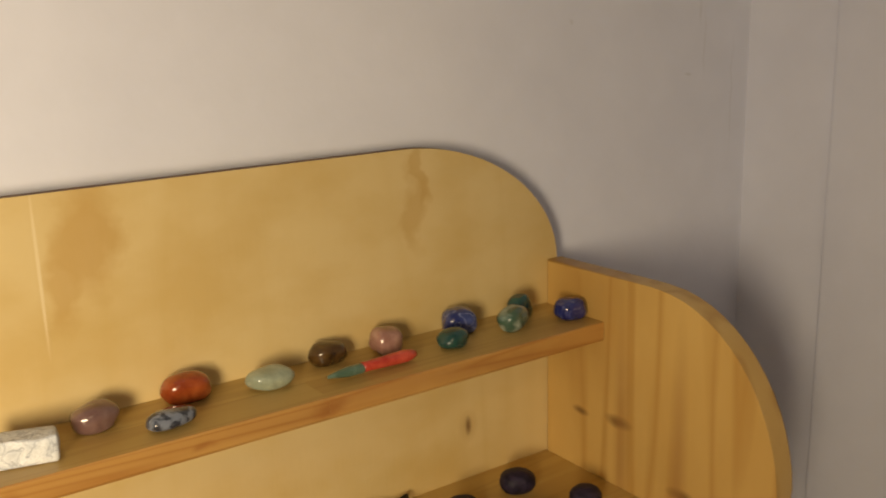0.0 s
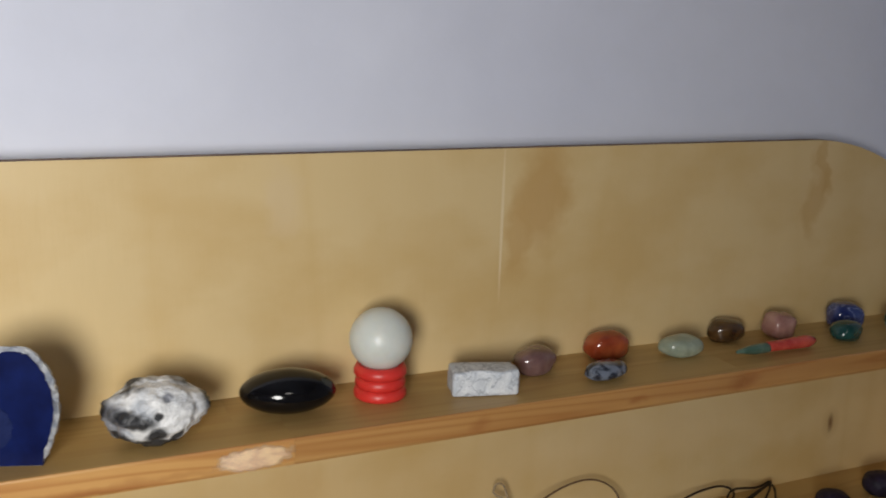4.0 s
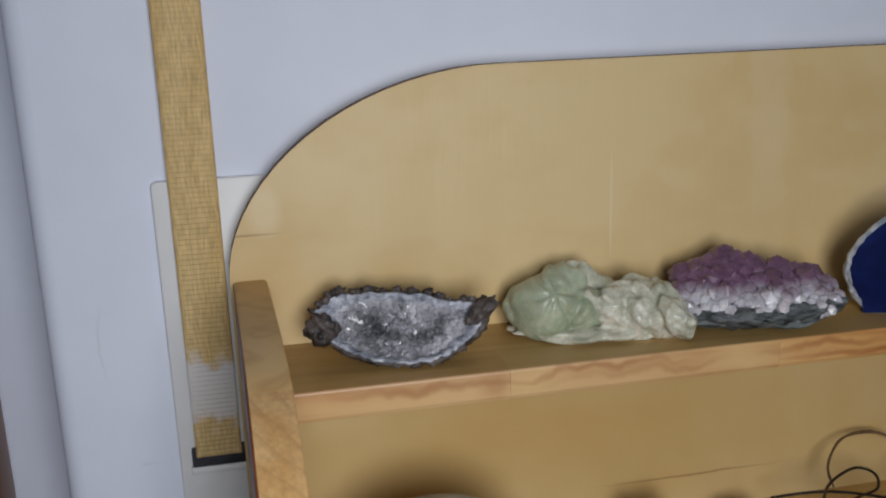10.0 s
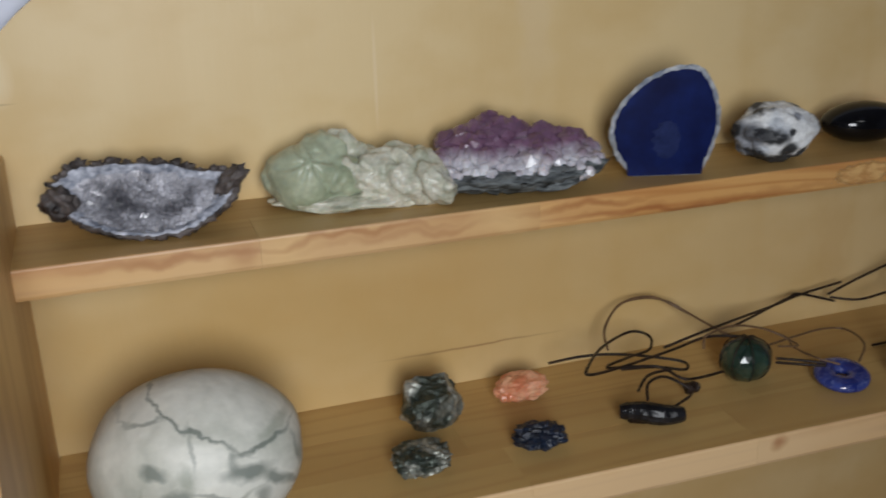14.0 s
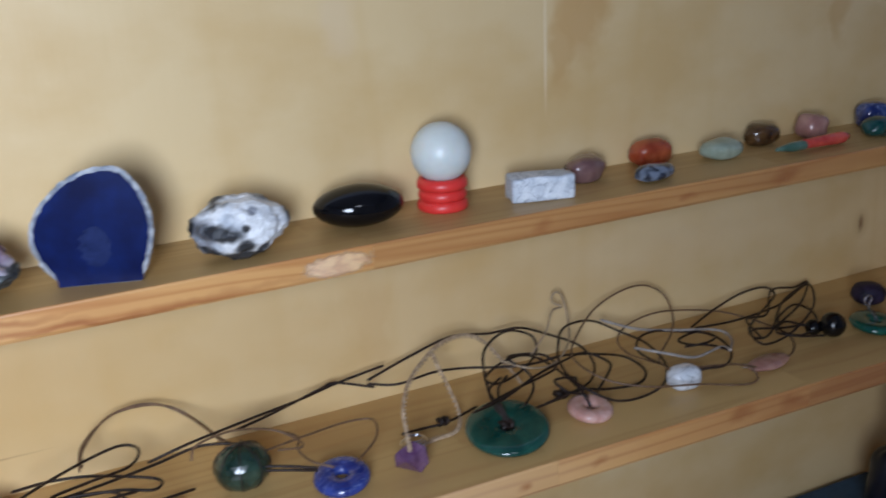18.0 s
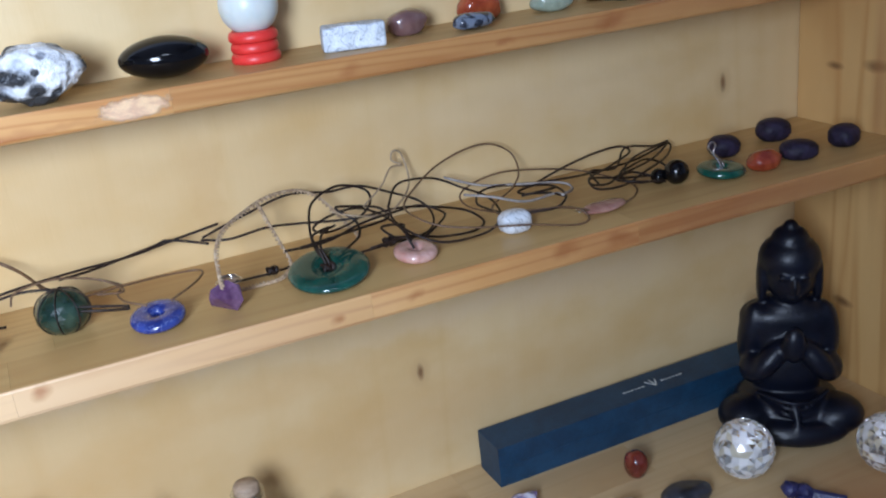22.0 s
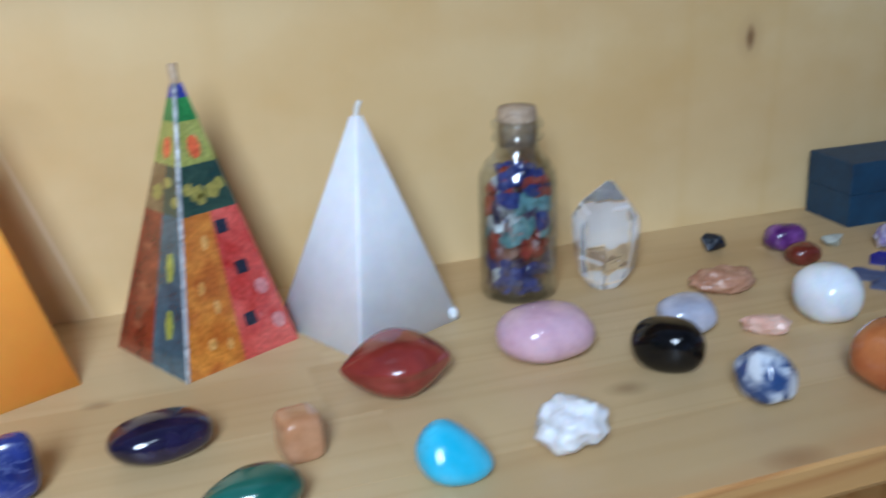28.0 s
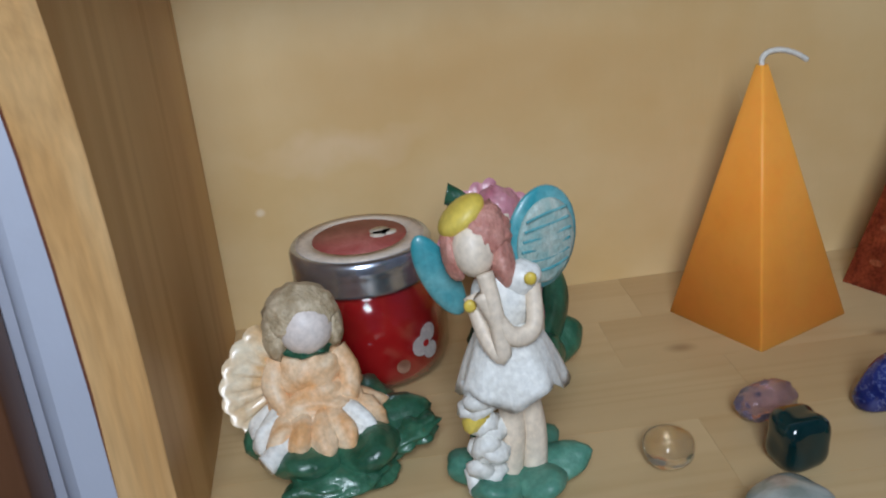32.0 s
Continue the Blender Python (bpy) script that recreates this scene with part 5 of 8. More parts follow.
# ---- bottom shelf: stones ----
pebble("tumbled_stone", "round brown-red stone beside the blue box", 0.264, -0.099, Z3, 0.0205, 0.022, 0.0265, BROWN_RED, seed=41, wob=0.1)
pebble("tumbled_stone", "flat dark grey oval stone with a paler middle", 0.274, -0.156, Z3, 0.047, 0.026, 0.020, SLATE, seed=42, rz=-8, wob=0.12)
pebble("tumbled_stone", "shiny purple oval stone", 0.093, -0.062, Z3, 0.024, 0.018, 0.017, PURPLE, seed=43, rz=-15)
pebble("tumbled_stone", "small dark brown stone", 0.088, -0.085, Z3, 0.019, 0.016, 0.013, BROWN_RED, seed=44, rz=-10)
chunk("stone_chip", "small dark blue cube-like chip", 0.055, -0.047, Z3, 0.018, 0.014, 0.015, ROUGH_BLUE, seed=45, n=14)
chunk("stone_chip", "small pale clear chip", 0.122, -0.069, Z3, 0.017, 0.012, 0.010, PALE_CHIP, seed=46, n=14)
cragged("stone_chip", "small white crystal cluster with a dark root", 0.154, -0.085, Z3, 0.028, 0.017, 0.015, ROUGH_VIOLET, seed=47, sub=3, amount=0.35, freq=1.6)
chunk("stone_chip", "bright blue stone chip", 0.190, -0.113, Z3, 0.020, 0.013, 0.011, LAPIS, seed=48, n=12, rough=0.1)
chunk("stone_chip", "tiny dark red stone chip", 0.172, -0.139, Z3, 0.013, 0.011, 0.010, BROWN_RED, seed=49, n=14)
chunk("rough_stone", "pale rough rose quartz piece", 0.216, -0.144, Z3, 0.034, 0.026, 0.027, ROUGH_PINK, seed=50, n=20, rough=0.2)
chunk("rough_stone", "white-pink rough quartz piece", 0.197, -0.180, Z3, 0.037, 0.028, 0.024, ROUGH_PINK, seed=55, n=24, rough=0.25, rz=-10)
chunk("rough_stone", "rough white and violet crystal piece", 0.238, -0.218, Z3, 0.038, 0.028, 0.030, ROUGH_VIOLET, seed=57, n=22, rough=0.15, rz=-12)
chunk("stone_chip", "small grey-green stone chip", 0.309, -0.213, Z3, 0.023, 0.015, 0.012, PALE_CHIP, seed=54, n=14, rz=-20)
cragged("stone_chip", "brown banded agate chip", 0.025, -0.101, Z3, 0.034, 0.019, 0.013, BROWN_AGATE, seed=55, sub=4, amount=0.38, freq=1.5, rz=-10, smooth=True)
cragged("stone_chip", "small peach-coloured stone chip", 0.013, -0.153, Z3, 0.022, 0.012, 0.009, PEACH_CHIP, seed=56, sub=3, amount=0.4, freq=1.4, rz=-35)
pebble("tumbled_stone", "round milky white moonstone", 0.050, -0.150, Z3, 0.031, 0.032, 0.0285, MILK, seed=57, wob=0.08)
pebble("tumbled_stone", "lavender grey oval stone", -0.020, -0.136, Z3, 0.029, 0.024, 0.019, LAVENDER, seed=58, rz=-10, wob=0.1)
pebble("tumbled_stone", "glossy black oval stone", -0.049, -0.166, Z3, 0.032, 0.024, 0.0245, OBSIDIAN, seed=59, rz=-42, wob=0.08)
pebble("tumbled_stone", "white and blue mottled oval stone", -0.028, -0.207, Z3, 0.020, 0.026, 0.0225, WHITE_BLUE, seed=60, rz=14, wob=0.2)
pebble("tumbled_stone", "large orange-brown polished stone", 0.029, -0.217, Z3, 0.037, 0.034, 0.029, ORANGE, seed=61, rz=10, wob=0.15)
chunk("rough_stone", "pink and violet translucent shard", 0.122, -0.207, Z3, 0.038, 0.024, 0.020, PINK_SHARD, seed=62, n=12, rz=-25)
pebble("tumbled_stone", "pale pink polished rose quartz oval", -0.093, -0.133, Z3, 0.045, 0.036, 0.0255, ROSE, seed=63, wob=0.06)


def shaped(name, label, x, y, w, d, h, material, rz, fn, power=2.3, wob=0.06, seed=1.0, group="tumbled stones"):
    """A polished stone whose round form is bent by fn, which takes and gives a point of the unit ball."""
    bm = bmesh.new()
    for v in blob(bm, (0, 0, 0), (1, 1, 1), sub=5, power=power, wob=wob, seed=seed):
        q = fn(v.co.copy())
        v.co = Vector((q.x * w / 2, q.y * d / 2, q.z * h / 2))
    settle(bm, h * 0.05)
    return thing(name, bm, material, label, "stone", pose(x, y, Z3, 0, 0, rz), group=group)


def eye(p):
    k = 1 - 0.62 * abs(p.x) ** 1.7
    ridge = max(0.0, 1 - abs(p.z - 0.25) * 3.0) * 0.16 * (p.y < 0)
    return Vector((p.x * 1.04, p.y * k - ridge * (1 - abs(p.x)), p.z * k + 0.05))


def drop(p):
    k = 1 - 0.55 * max(p.x, 0) ** 1.2
    return Vector((p.x * 1.05, p.y * k, p.z * (0.5 + 0.5 * k)))


def teardrop(p):
    u = max(0.0, (p.z + 1) / 2)
    k = 1 - 0.55 * u ** 1.4
    return Vector((p.x * k - 0.42 * u, p.y * k + 0.35 * u, p.z))


def wedge(p):
    k = 1 - 0.36 * (p.z + 1) + 0.06 * (p.z + 1) ** 2
    return Vector((p.x * k + 0.22 * (p.z + 1), p.y * k, p.z))


shaped("tumbled_stone", "dark red jasper stone pointed at both ends", -0.166, -0.139, 0.047, 0.034, 0.0275, RED_JASPER, 0, eye, power=2.5)
cragged("rough_stone", "white rough flower-shaped crystal", -0.118, -0.210, Z3, 0.027, 0.023, 0.020, ROUGH_WHITE, seed=65, sub=4, amount=0.4, freq=1.5, smooth=True)
shaped("tumbled_stone", "bright turquoise blue drop-shaped stone", -0.164, -0.213, 0.032, 0.027, 0.0225, TURQ, 0, teardrop)
pebble("tumbled_stone", "small peach cube-like polished stone", -0.216, -0.175, Z3, 0.0165, 0.018, 0.0195, PEACH, seed=67, power=4.5, wob=0.05, rz=8)
pebble("tumbled_stone", "flat dark violet-black oval stone", -0.266, -0.154, Z3, 0.040, 0.026, 0.018, VIOLET_BLACK, seed=68, rz=8, wob=0.05, power=2.2)
shaped("tumbled_stone", "glossy dark green drop-shaped stone", -0.240, -0.209, 0.035, 0.025, 0.018, TEAL, 186, drop)
shaped("tumbled_stone", "deep blue polished triangular stone", -0.324, -0.163, 0.032, 0.022, 0.026, LAPIS, -4, wedge, power=2.9)
cragged("rough_stone", "clear violet stone with a white tip", -0.373, -0.159, Z3, 0.029, 0.017, 0.016, SMOKE, seed=71, sub=4, amount=0.2, smooth=True, rz=15)
pebble("tumbled_stone", "dark green-black angular polished stone", -0.375, -0.194, Z3, 0.021, 0.020, 0.024, GREEN_BLACK, seed=72, power=3.6, wob=0.1, rz=12)
pebble("tumbled_stone", "small clear yellowish glass stone", -0.424, -0.182, Z3, 0.021, 0.021, 0.016, AMBER_CLEAR, seed=73, wob=0.06)
pebble("tumbled_stone", "pale aqua polished stone", -0.324, -0.225, Z3, 0.0228, 0.022, 0.0205, AQUA, seed=74, wob=0.2)
cragged("rough_stone", "flat white rough crystal piece", -0.278, -0.227, Z3, 0.034, 0.017, 0.012, ROUGH_WHITE, seed=75, sub=3, amount=0.35, freq=1.3, rz=-5)
pebble("tumbled_stone", "pale grey-green polished stone near the shelf edge", -0.395, -0.233, Z3, 0.032, 0.029, 0.020, gem("silver_green", (0.22, 0.25, 0.22), (0.42, 0.44, 0.4)), seed=76, rz=10)


# ---- middle shelf: pendants on tangled cords (lines bend through a few places each) ----
CORDS = {}
CORDS["green_donut"] = []
CORDS["green_donut"].append(("dark", [(0.007, -0.095, 1.1940), (0.003, -0.088, 1.1995), (0.004, -0.075, 1.2115), (0.016, -0.050, 1.2235), (0.042, -0.035, 1.2275), (0.064, -0.035, 1.2195), (0.063, -0.045, 1.2105), (0.045, -0.055, 1.2035), (0.019, -0.065, 1.2035), (0.011, -0.060, 1.2075), (0.029, -0.050, 1.2105), (0.053, -0.045, 1.2095), (0.073, -0.050, 1.1985), (0.079, -0.080, 1.1900)]))
CORDS["green_donut"].append(("dark", [(0.035, -0.090, 1.1910), (0.067, -0.080, 1.1880), (0.102, -0.060, 1.1820), (0.115, -0.045, 1.1880), (0.111, -0.030, 1.1980), (0.089, -0.020, 1.2085), (0.066, -0.015, 1.2175), (0.041, -0.012, 1.2175), (0.008, -0.012, 1.2225), (-0.027, -0.012, 1.2145), (-0.062, -0.015, 1.2055)]))
CORDS["green_donut"].append(("dark", [(0.043, -0.090, 1.1920), (0.076, -0.085, 1.1920), (0.105, -0.080, 1.1830), (0.132, -0.081, 1.1810), (0.149, -0.066, 1.1810), (0.142, -0.050, 1.1880), (0.114, -0.050, 1.1975), (0.085, -0.050, 1.2035), (0.056, -0.050, 1.2035), (0.033, -0.040, 1.2025), (0.010, -0.030, 1.2035), (-0.016, -0.030, 1.2065), (-0.045, -0.030, 1.2045), (-0.064, -0.020, 1.2055)]))
CORDS["green_donut"].append(("dark", [(0.023, -0.095, 1.1985), (0.039, -0.080, 1.2005), (0.041, -0.070, 1.2085), (0.030, -0.060, 1.2185), (0.048, -0.050, 1.2135), (0.068, -0.050, 1.2075), (0.071, -0.060, 1.2015), (0.051, -0.070, 1.2025), (0.025, -0.080, 1.2045), (-0.012, -0.100, 1.2095)]))
for dx in (-0.0012, 0.0013):
    CORDS["green_donut"].append(("dark", [(0.007 + dx, -0.098, 1.1830), (0.0065 + dx, -0.0965, 1.1930), (0.0045 + dx, -0.090, 1.2030), (0.008 + 3 * dx, -0.078, 1.2080), (0.024 + 2 * dx, -0.064, 1.2070)]))
CORDS["pink_donut"] = []
CORDS["pink_donut"].append(("dark", [(0.071, -0.105, 1.1890), (0.068, -0.100, 1.1970), (0.062, -0.090, 1.1965), (0.057, -0.080, 1.2025), (0.074, -0.080, 1.2005), (0.070, -0.090, 1.1995), (0.072, -0.100, 1.1940)]))
CORDS["pink_donut"].append(("dark", [(0.072, -0.060, 1.2095), (0.088, -0.040, 1.2185), (0.111, -0.025, 1.2155), (0.133, -0.020, 1.2095), (0.152, -0.030, 1.1995), (0.162, -0.050, 1.1950), (0.157, -0.080, 1.1910), (0.140, -0.100, 1.1870), (0.113, -0.110, 1.1880), (0.090, -0.110, 1.1910), (0.074, -0.100, 1.1985), (0.068, -0.080, 1.2045), (0.072, -0.060, 1.2095)]))
CORDS["pink_donut"].append(("dark", [(0.087, -0.090, 1.1900), (0.113, -0.070, 1.1940), (0.115, -0.060, 1.1965), (0.102, -0.050, 1.2015), (0.076, -0.060, 1.2045), (0.044, -0.075, 1.2075), (0.010, -0.090, 1.2055), (-0.025, -0.110, 1.2135)]))
CORDS["white_bead"] = []
CORDS["white_bead"].append(("brown", [(0.145, -0.100, 1.1970), (0.151, -0.080, 1.1970), (0.186, -0.050, 1.1970), (0.204, -0.030, 1.2025), (0.206, -0.015, 1.2155), (0.188, -0.012, 1.2265), (0.164, -0.012, 1.2265), (0.133, -0.020, 1.2205), (0.103, -0.040, 1.2125), (0.085, -0.060, 1.2075), (0.083, -0.085, 1.2055), (0.096, -0.100, 1.1995), (0.119, -0.115, 1.1965), (0.160, -0.120, 1.1900), (0.198, -0.125, 1.1820), (0.213, -0.120, 1.1830), (0.206, -0.110, 1.1900), (0.167, -0.105, 1.1960)]))
CORDS["white_bead"].append(("brown", [(0.154, -0.080, 1.1910), (0.145, -0.050, 1.1900), (0.145, -0.035, 1.1960), (0.165, -0.020, 1.1985), (0.192, -0.015, 1.2005), (0.222, -0.012, 1.1965), (0.264, -0.020, 1.1890), (0.290, -0.044, 1.1810), (0.290, -0.074, 1.1810), (0.270, -0.099, 1.1810), (0.233, -0.110, 1.1810), (0.193, -0.110, 1.1940), (0.168, -0.105, 1.1920)]))
CORDS["white_bead"].append(("dark", [(0.147, -0.095, 1.1970), (0.148, -0.060, 1.1940), (0.158, -0.045, 1.1980), (0.178, -0.040, 1.1980), (0.202, -0.045, 1.1940), (0.218, -0.060, 1.1940), (0.212, -0.090, 1.1940), (0.190, -0.110, 1.1940), (0.168, -0.105, 1.1940)]))
CORDS["pink_pendant"] = []
CORDS["pink_pendant"].append(("pale", [(0.203, -0.100, 1.1990), (0.231, -0.070, 1.1910), (0.229, -0.055, 1.1930), (0.195, -0.045, 1.1970), (0.168, -0.030, 1.1985), (0.139, -0.020, 1.2095)]))
CORDS["pink_pendant"].append(("pale", [(0.203, -0.100, 1.1990), (0.202, -0.090, 1.1980), (0.169, -0.100, 1.2015), (0.141, -0.100, 1.2115), (0.127, -0.080, 1.2115)]))
CORDS["pink_pendant"].append(("dark", [(0.204, -0.100, 1.1980), (0.199, -0.085, 1.1980), (0.186, -0.070, 1.1965), (0.186, -0.060, 1.1965), (0.208, -0.055, 1.1960), (0.214, -0.070, 1.1960), (0.196, -0.080, 1.1990), (0.180, -0.075, 1.1975)]))
CORDS["black_bead"] = []
CORDS["black_bead"].append(("dark", [(0.216, -0.040, 1.1930), (0.252, -0.025, 1.1950), (0.293, -0.012, 1.1965), (0.320, -0.012, 1.1970), (0.321, -0.025, 1.1940), (0.280, -0.050, 1.1940), (0.245, -0.075, 1.1980), (0.238, -0.090, 1.1970), (0.264, -0.080, 1.1920), (0.316, -0.040, 1.1940), (0.374, -0.012, 1.1910)]))
CORDS["black_bead"].append(("dark", [(0.216, -0.045, 1.1940), (0.259, -0.045, 1.1910), (0.317, -0.035, 1.1890), (0.374, -0.012, 1.1890), (0.343, -0.050, 1.1910), (0.299, -0.080, 1.1940), (0.268, -0.090, 1.1900), (0.235, -0.100, 1.1965), (0.243, -0.080, 1.1990), (0.282, -0.075, 1.1900), (0.325, -0.070, 1.1830)]))
CORDS["black_bead"].append(("dark", [(0.319, -0.090, 1.1880), (0.307, -0.080, 1.1870), (0.290, -0.070, 1.1920), (0.265, -0.085, 1.1940), (0.274, -0.100, 1.1940), (0.302, -0.100, 1.1880)]))
CORDS["black_bead"].append(("dark", [(0.291, -0.060, 1.1920), (0.324, -0.045, 1.1910), (0.341, -0.050, 1.1830), (0.321, -0.075, 1.1830), (0.287, -0.090, 1.1880), (0.275, -0.080, 1.1910), (0.291, -0.060, 1.1920)]))
CORDS["black_bead"].append(("dark", [(0.243, -0.090, 1.1970), (0.256, -0.060, 1.1980), (0.288, -0.050, 1.1920), (0.317, -0.025, 1.1990), (0.355, -0.015, 1.1910), (0.374, -0.012, 1.1910), (0.331, -0.045, 1.1900), (0.266, -0.080, 1.1950)]))
CORDS["amethyst_drop"] = []
CORDS["amethyst_drop"].append(("braid", [(-0.071, -0.110, 1.1960), (-0.071, -0.106, 1.2080), (-0.068, -0.095, 1.2200), (-0.058, -0.080, 1.2280), (-0.040, -0.060, 1.2300), (-0.015, -0.040, 1.2320), (0.010, -0.028, 1.2290), (0.028, -0.024, 1.2190), (0.042, -0.030, 1.2010), (0.052, -0.040, 1.1850)]))
CORDS["amethyst_drop"].append(("braid", [(-0.024, -0.045, 1.2320), (-0.020, -0.047, 1.2190), (-0.015, -0.052, 1.2030), (-0.009, -0.056, 1.1825), (-0.021, -0.075, 1.1820), (-0.039, -0.078, 1.1820), (-0.056, -0.088, 1.1860), (-0.064, -0.100, 1.1930)]))
CORDS["amethyst_drop"].append(("dark", [(-0.056, -0.060, 1.1815), (-0.042, -0.060, 1.1815), (-0.028, -0.062, 1.1820), (-0.024, -0.063, 1.1840), (-0.015, -0.060, 1.1820), (0.007, -0.052, 1.1820)]))
CORDS["tan"] = []
CORDS["tan"].append(("tan", [(0.027, -0.055, 1.2155), (0.041, -0.070, 1.2125), (0.068, -0.060, 1.2045), (0.091, -0.045, 1.2085), (0.108, -0.020, 1.2145), (0.107, -0.012, 1.2345), (0.100, -0.012, 1.2385), (0.098, -0.012, 1.2315), (0.105, -0.015, 1.2265), (0.093, -0.020, 1.2275), (0.078, -0.035, 1.2195), (0.056, -0.050, 1.2115)]))
CORDS["green_cage"] = []
CORDS["green_cage"].append(("brown", [(-0.263, -0.040, 1.2085), (-0.260, -0.030, 1.2155), (-0.242, -0.015, 1.2255), (-0.219, -0.012, 1.2265), (-0.201, -0.014, 1.2215), (-0.188, -0.025, 1.2135), (-0.180, -0.045, 1.2095), (-0.173, -0.060, 1.2075)]))
CORDS["green_cage"].append(("brown", [(-0.265, -0.045, 1.2085), (-0.260, -0.030, 1.2185), (-0.238, -0.014, 1.2265), (-0.213, -0.012, 1.2265), (-0.192, -0.022, 1.2155), (-0.179, -0.055, 1.2095)]))
CORDS["green_cage"].append(("dark", [(-0.174, -0.060, 1.2095), (-0.195, -0.055, 1.2105), (-0.224, -0.060, 1.2085), (-0.271, -0.080, 1.2145), (-0.304, -0.095, 1.2215), (-0.303, -0.090, 1.2245), (-0.272, -0.050, 1.2145), (-0.240, -0.030, 1.2115), (-0.228, -0.035, 1.2085), (-0.236, -0.050, 1.2065), (-0.261, -0.065, 1.2115), (-0.284, -0.080, 1.2155), (-0.251, -0.085, 1.2125), (-0.239, -0.100, 1.2085), (-0.205, -0.090, 1.2025)]))
CORDS["green_cage"].append(("dark", [(-0.304, -0.035, 1.2015), (-0.284, -0.045, 1.2075), (-0.263, -0.050, 1.2075), (-0.242, -0.060, 1.2065), (-0.222, -0.070, 1.2035), (-0.227, -0.080, 1.2035), (-0.246, -0.075, 1.2065), (-0.271, -0.075, 1.2095)]))
CORDS["green_cage"].append(("dark", [(-0.167, -0.045, 1.2095), (-0.139, -0.030, 1.2065), (-0.098, -0.014, 1.2075), (-0.086, -0.012, 1.2085), (-0.059, -0.020, 1.2015)]))
CORDS["green_cage"].append(("dark", [(-0.225, -0.050, 1.2055), (-0.198, -0.050, 1.2115), (-0.155, -0.035, 1.2095), (-0.114, -0.018, 1.2055), (-0.086, -0.012, 1.2075), (-0.048, -0.012, 1.2125)]))
CORDS["green_cage"].append(("brown", [(-0.200, -0.060, 1.2045), (-0.195, -0.055, 1.2115), (-0.170, -0.050, 1.2125), (-0.144, -0.050, 1.2055), (-0.131, -0.060, 1.1995), (-0.131, -0.070, 1.1990), (-0.147, -0.070, 1.2015)]))
CORDS["blue_donut"] = []
CORDS["blue_donut"].append(("brown", [(-0.120, -0.100, 1.1965), (-0.132, -0.090, 1.1995), (-0.134, -0.070, 1.1985), (-0.129, -0.055, 1.1985), (-0.144, -0.050, 1.2055)]))
CORDS["blue_donut"].append(("brown", [(-0.104, -0.100, 1.1960), (-0.083, -0.080, 1.1970), (-0.073, -0.050, 1.1930), (-0.090, -0.045, 1.1940), (-0.121, -0.055, 1.1980), (-0.154, -0.065, 1.2005)]))
CORDS["blue_donut"].append(("dark", [(-0.131, -0.100, 1.1995), (-0.148, -0.090, 1.2005), (-0.160, -0.085, 1.2015)]))
CORDS["blue_donut"].append(("dark", [(-0.131, -0.100, 1.1975), (-0.144, -0.090, 1.1965), (-0.160, -0.085, 1.1985)]))
CORDS["black_pendant"] = []
CORDS["black_pendant"].append(("dark", [(-0.266, -0.100, 1.1990), (-0.260, -0.090, 1.2045), (-0.244, -0.082, 1.2025), (-0.232, -0.086, 1.1965), (-0.229, -0.092, 1.1920), (-0.247, -0.100, 1.1900)]))
CORDS["black_pendant"].append(("dark", [(-0.270, -0.095, 1.2035), (-0.257, -0.085, 1.2075), (-0.237, -0.080, 1.2055)]))
LEATHER = {
    "dark": (M("dark_leather_cord", (0.010, 0.006, 0.0045), (0.028, 0.016, 0.011), scale=60, rough=0.5, spec=0.3), 0.00098),
    "brown": (M("brown_waxed_cord", (0.10, 0.055, 0.025), (0.17, 0.10, 0.05), scale=200, rough=0.5), 0.0008),
    "tan": (M("tan_cord", (0.30, 0.22, 0.13), (0.42, 0.32, 0.2), scale=200, rough=0.6), 0.0008),
    "pale": (M("pale_ribbon_cord", (0.25, 0.22, 0.19), (0.40, 0.36, 0.32), scale=200, rough=0.6), 0.0011),
    "braid": (M("beige_braided_cord", (0.30, 0.20, 0.11), (0.58, 0.44, 0.28), scale=300, rough=0.7, bump=0.6, bscale=900), 0.0013),
}


def necklace(key, label, x, y, rz=0.0):
    nk = base("necklace", label, "necklace", pose(x, y, Z2, 0, 0, rz), group="pendants on cords")
    back = nk.matrix_world.inverted()
    for kind, ctrl in CORDS[key]:
        bm = bmesh.new()
        pts = [back @ p for p in curve_points([(a, b, max(c, Z2 + 0.0012)) for a, b, c in ctrl], 26 if kind == "braid" else 9)]
        mat, r = LEATHER[kind]
        if kind == "braid":
            for ph in (0, math.pi):
                tube(bm, [p + Vector((math.sin(i * 0.75 + ph), math.cos(i * 0.75 + ph) * 0.6, math.cos(i * 0.75 + ph))) * 0.0011 for i, p in enumerate(pts)], 0.00075, 6)
        else:
            tube(bm, pts, r, 7)
        for v in bm.verts:
            v.co.z = max(v.co.z, 0.0001)
        part("cord", bm, mat, nk)
    return nk


def ring_stone(bm, R, hole, h, seg=48):
    """A flat pierced disc with rounded rims."""
    prof = []
    for k in range(17):
        a = math.pi * 2 * k / 16
        prof.append(((R + hole) / 2 + (R - hole) / 2 * math.copysign(abs(math.cos(a)) ** 0.7, math.cos(a)), h / 2 + h / 2 * math.copysign(abs(math.sin(a)) ** 0.9, math.sin(a))))
    lathe(bm, prof, seg)
    bmesh.ops.remove_doubles(bm, verts=bm.verts, dist=1e-6)


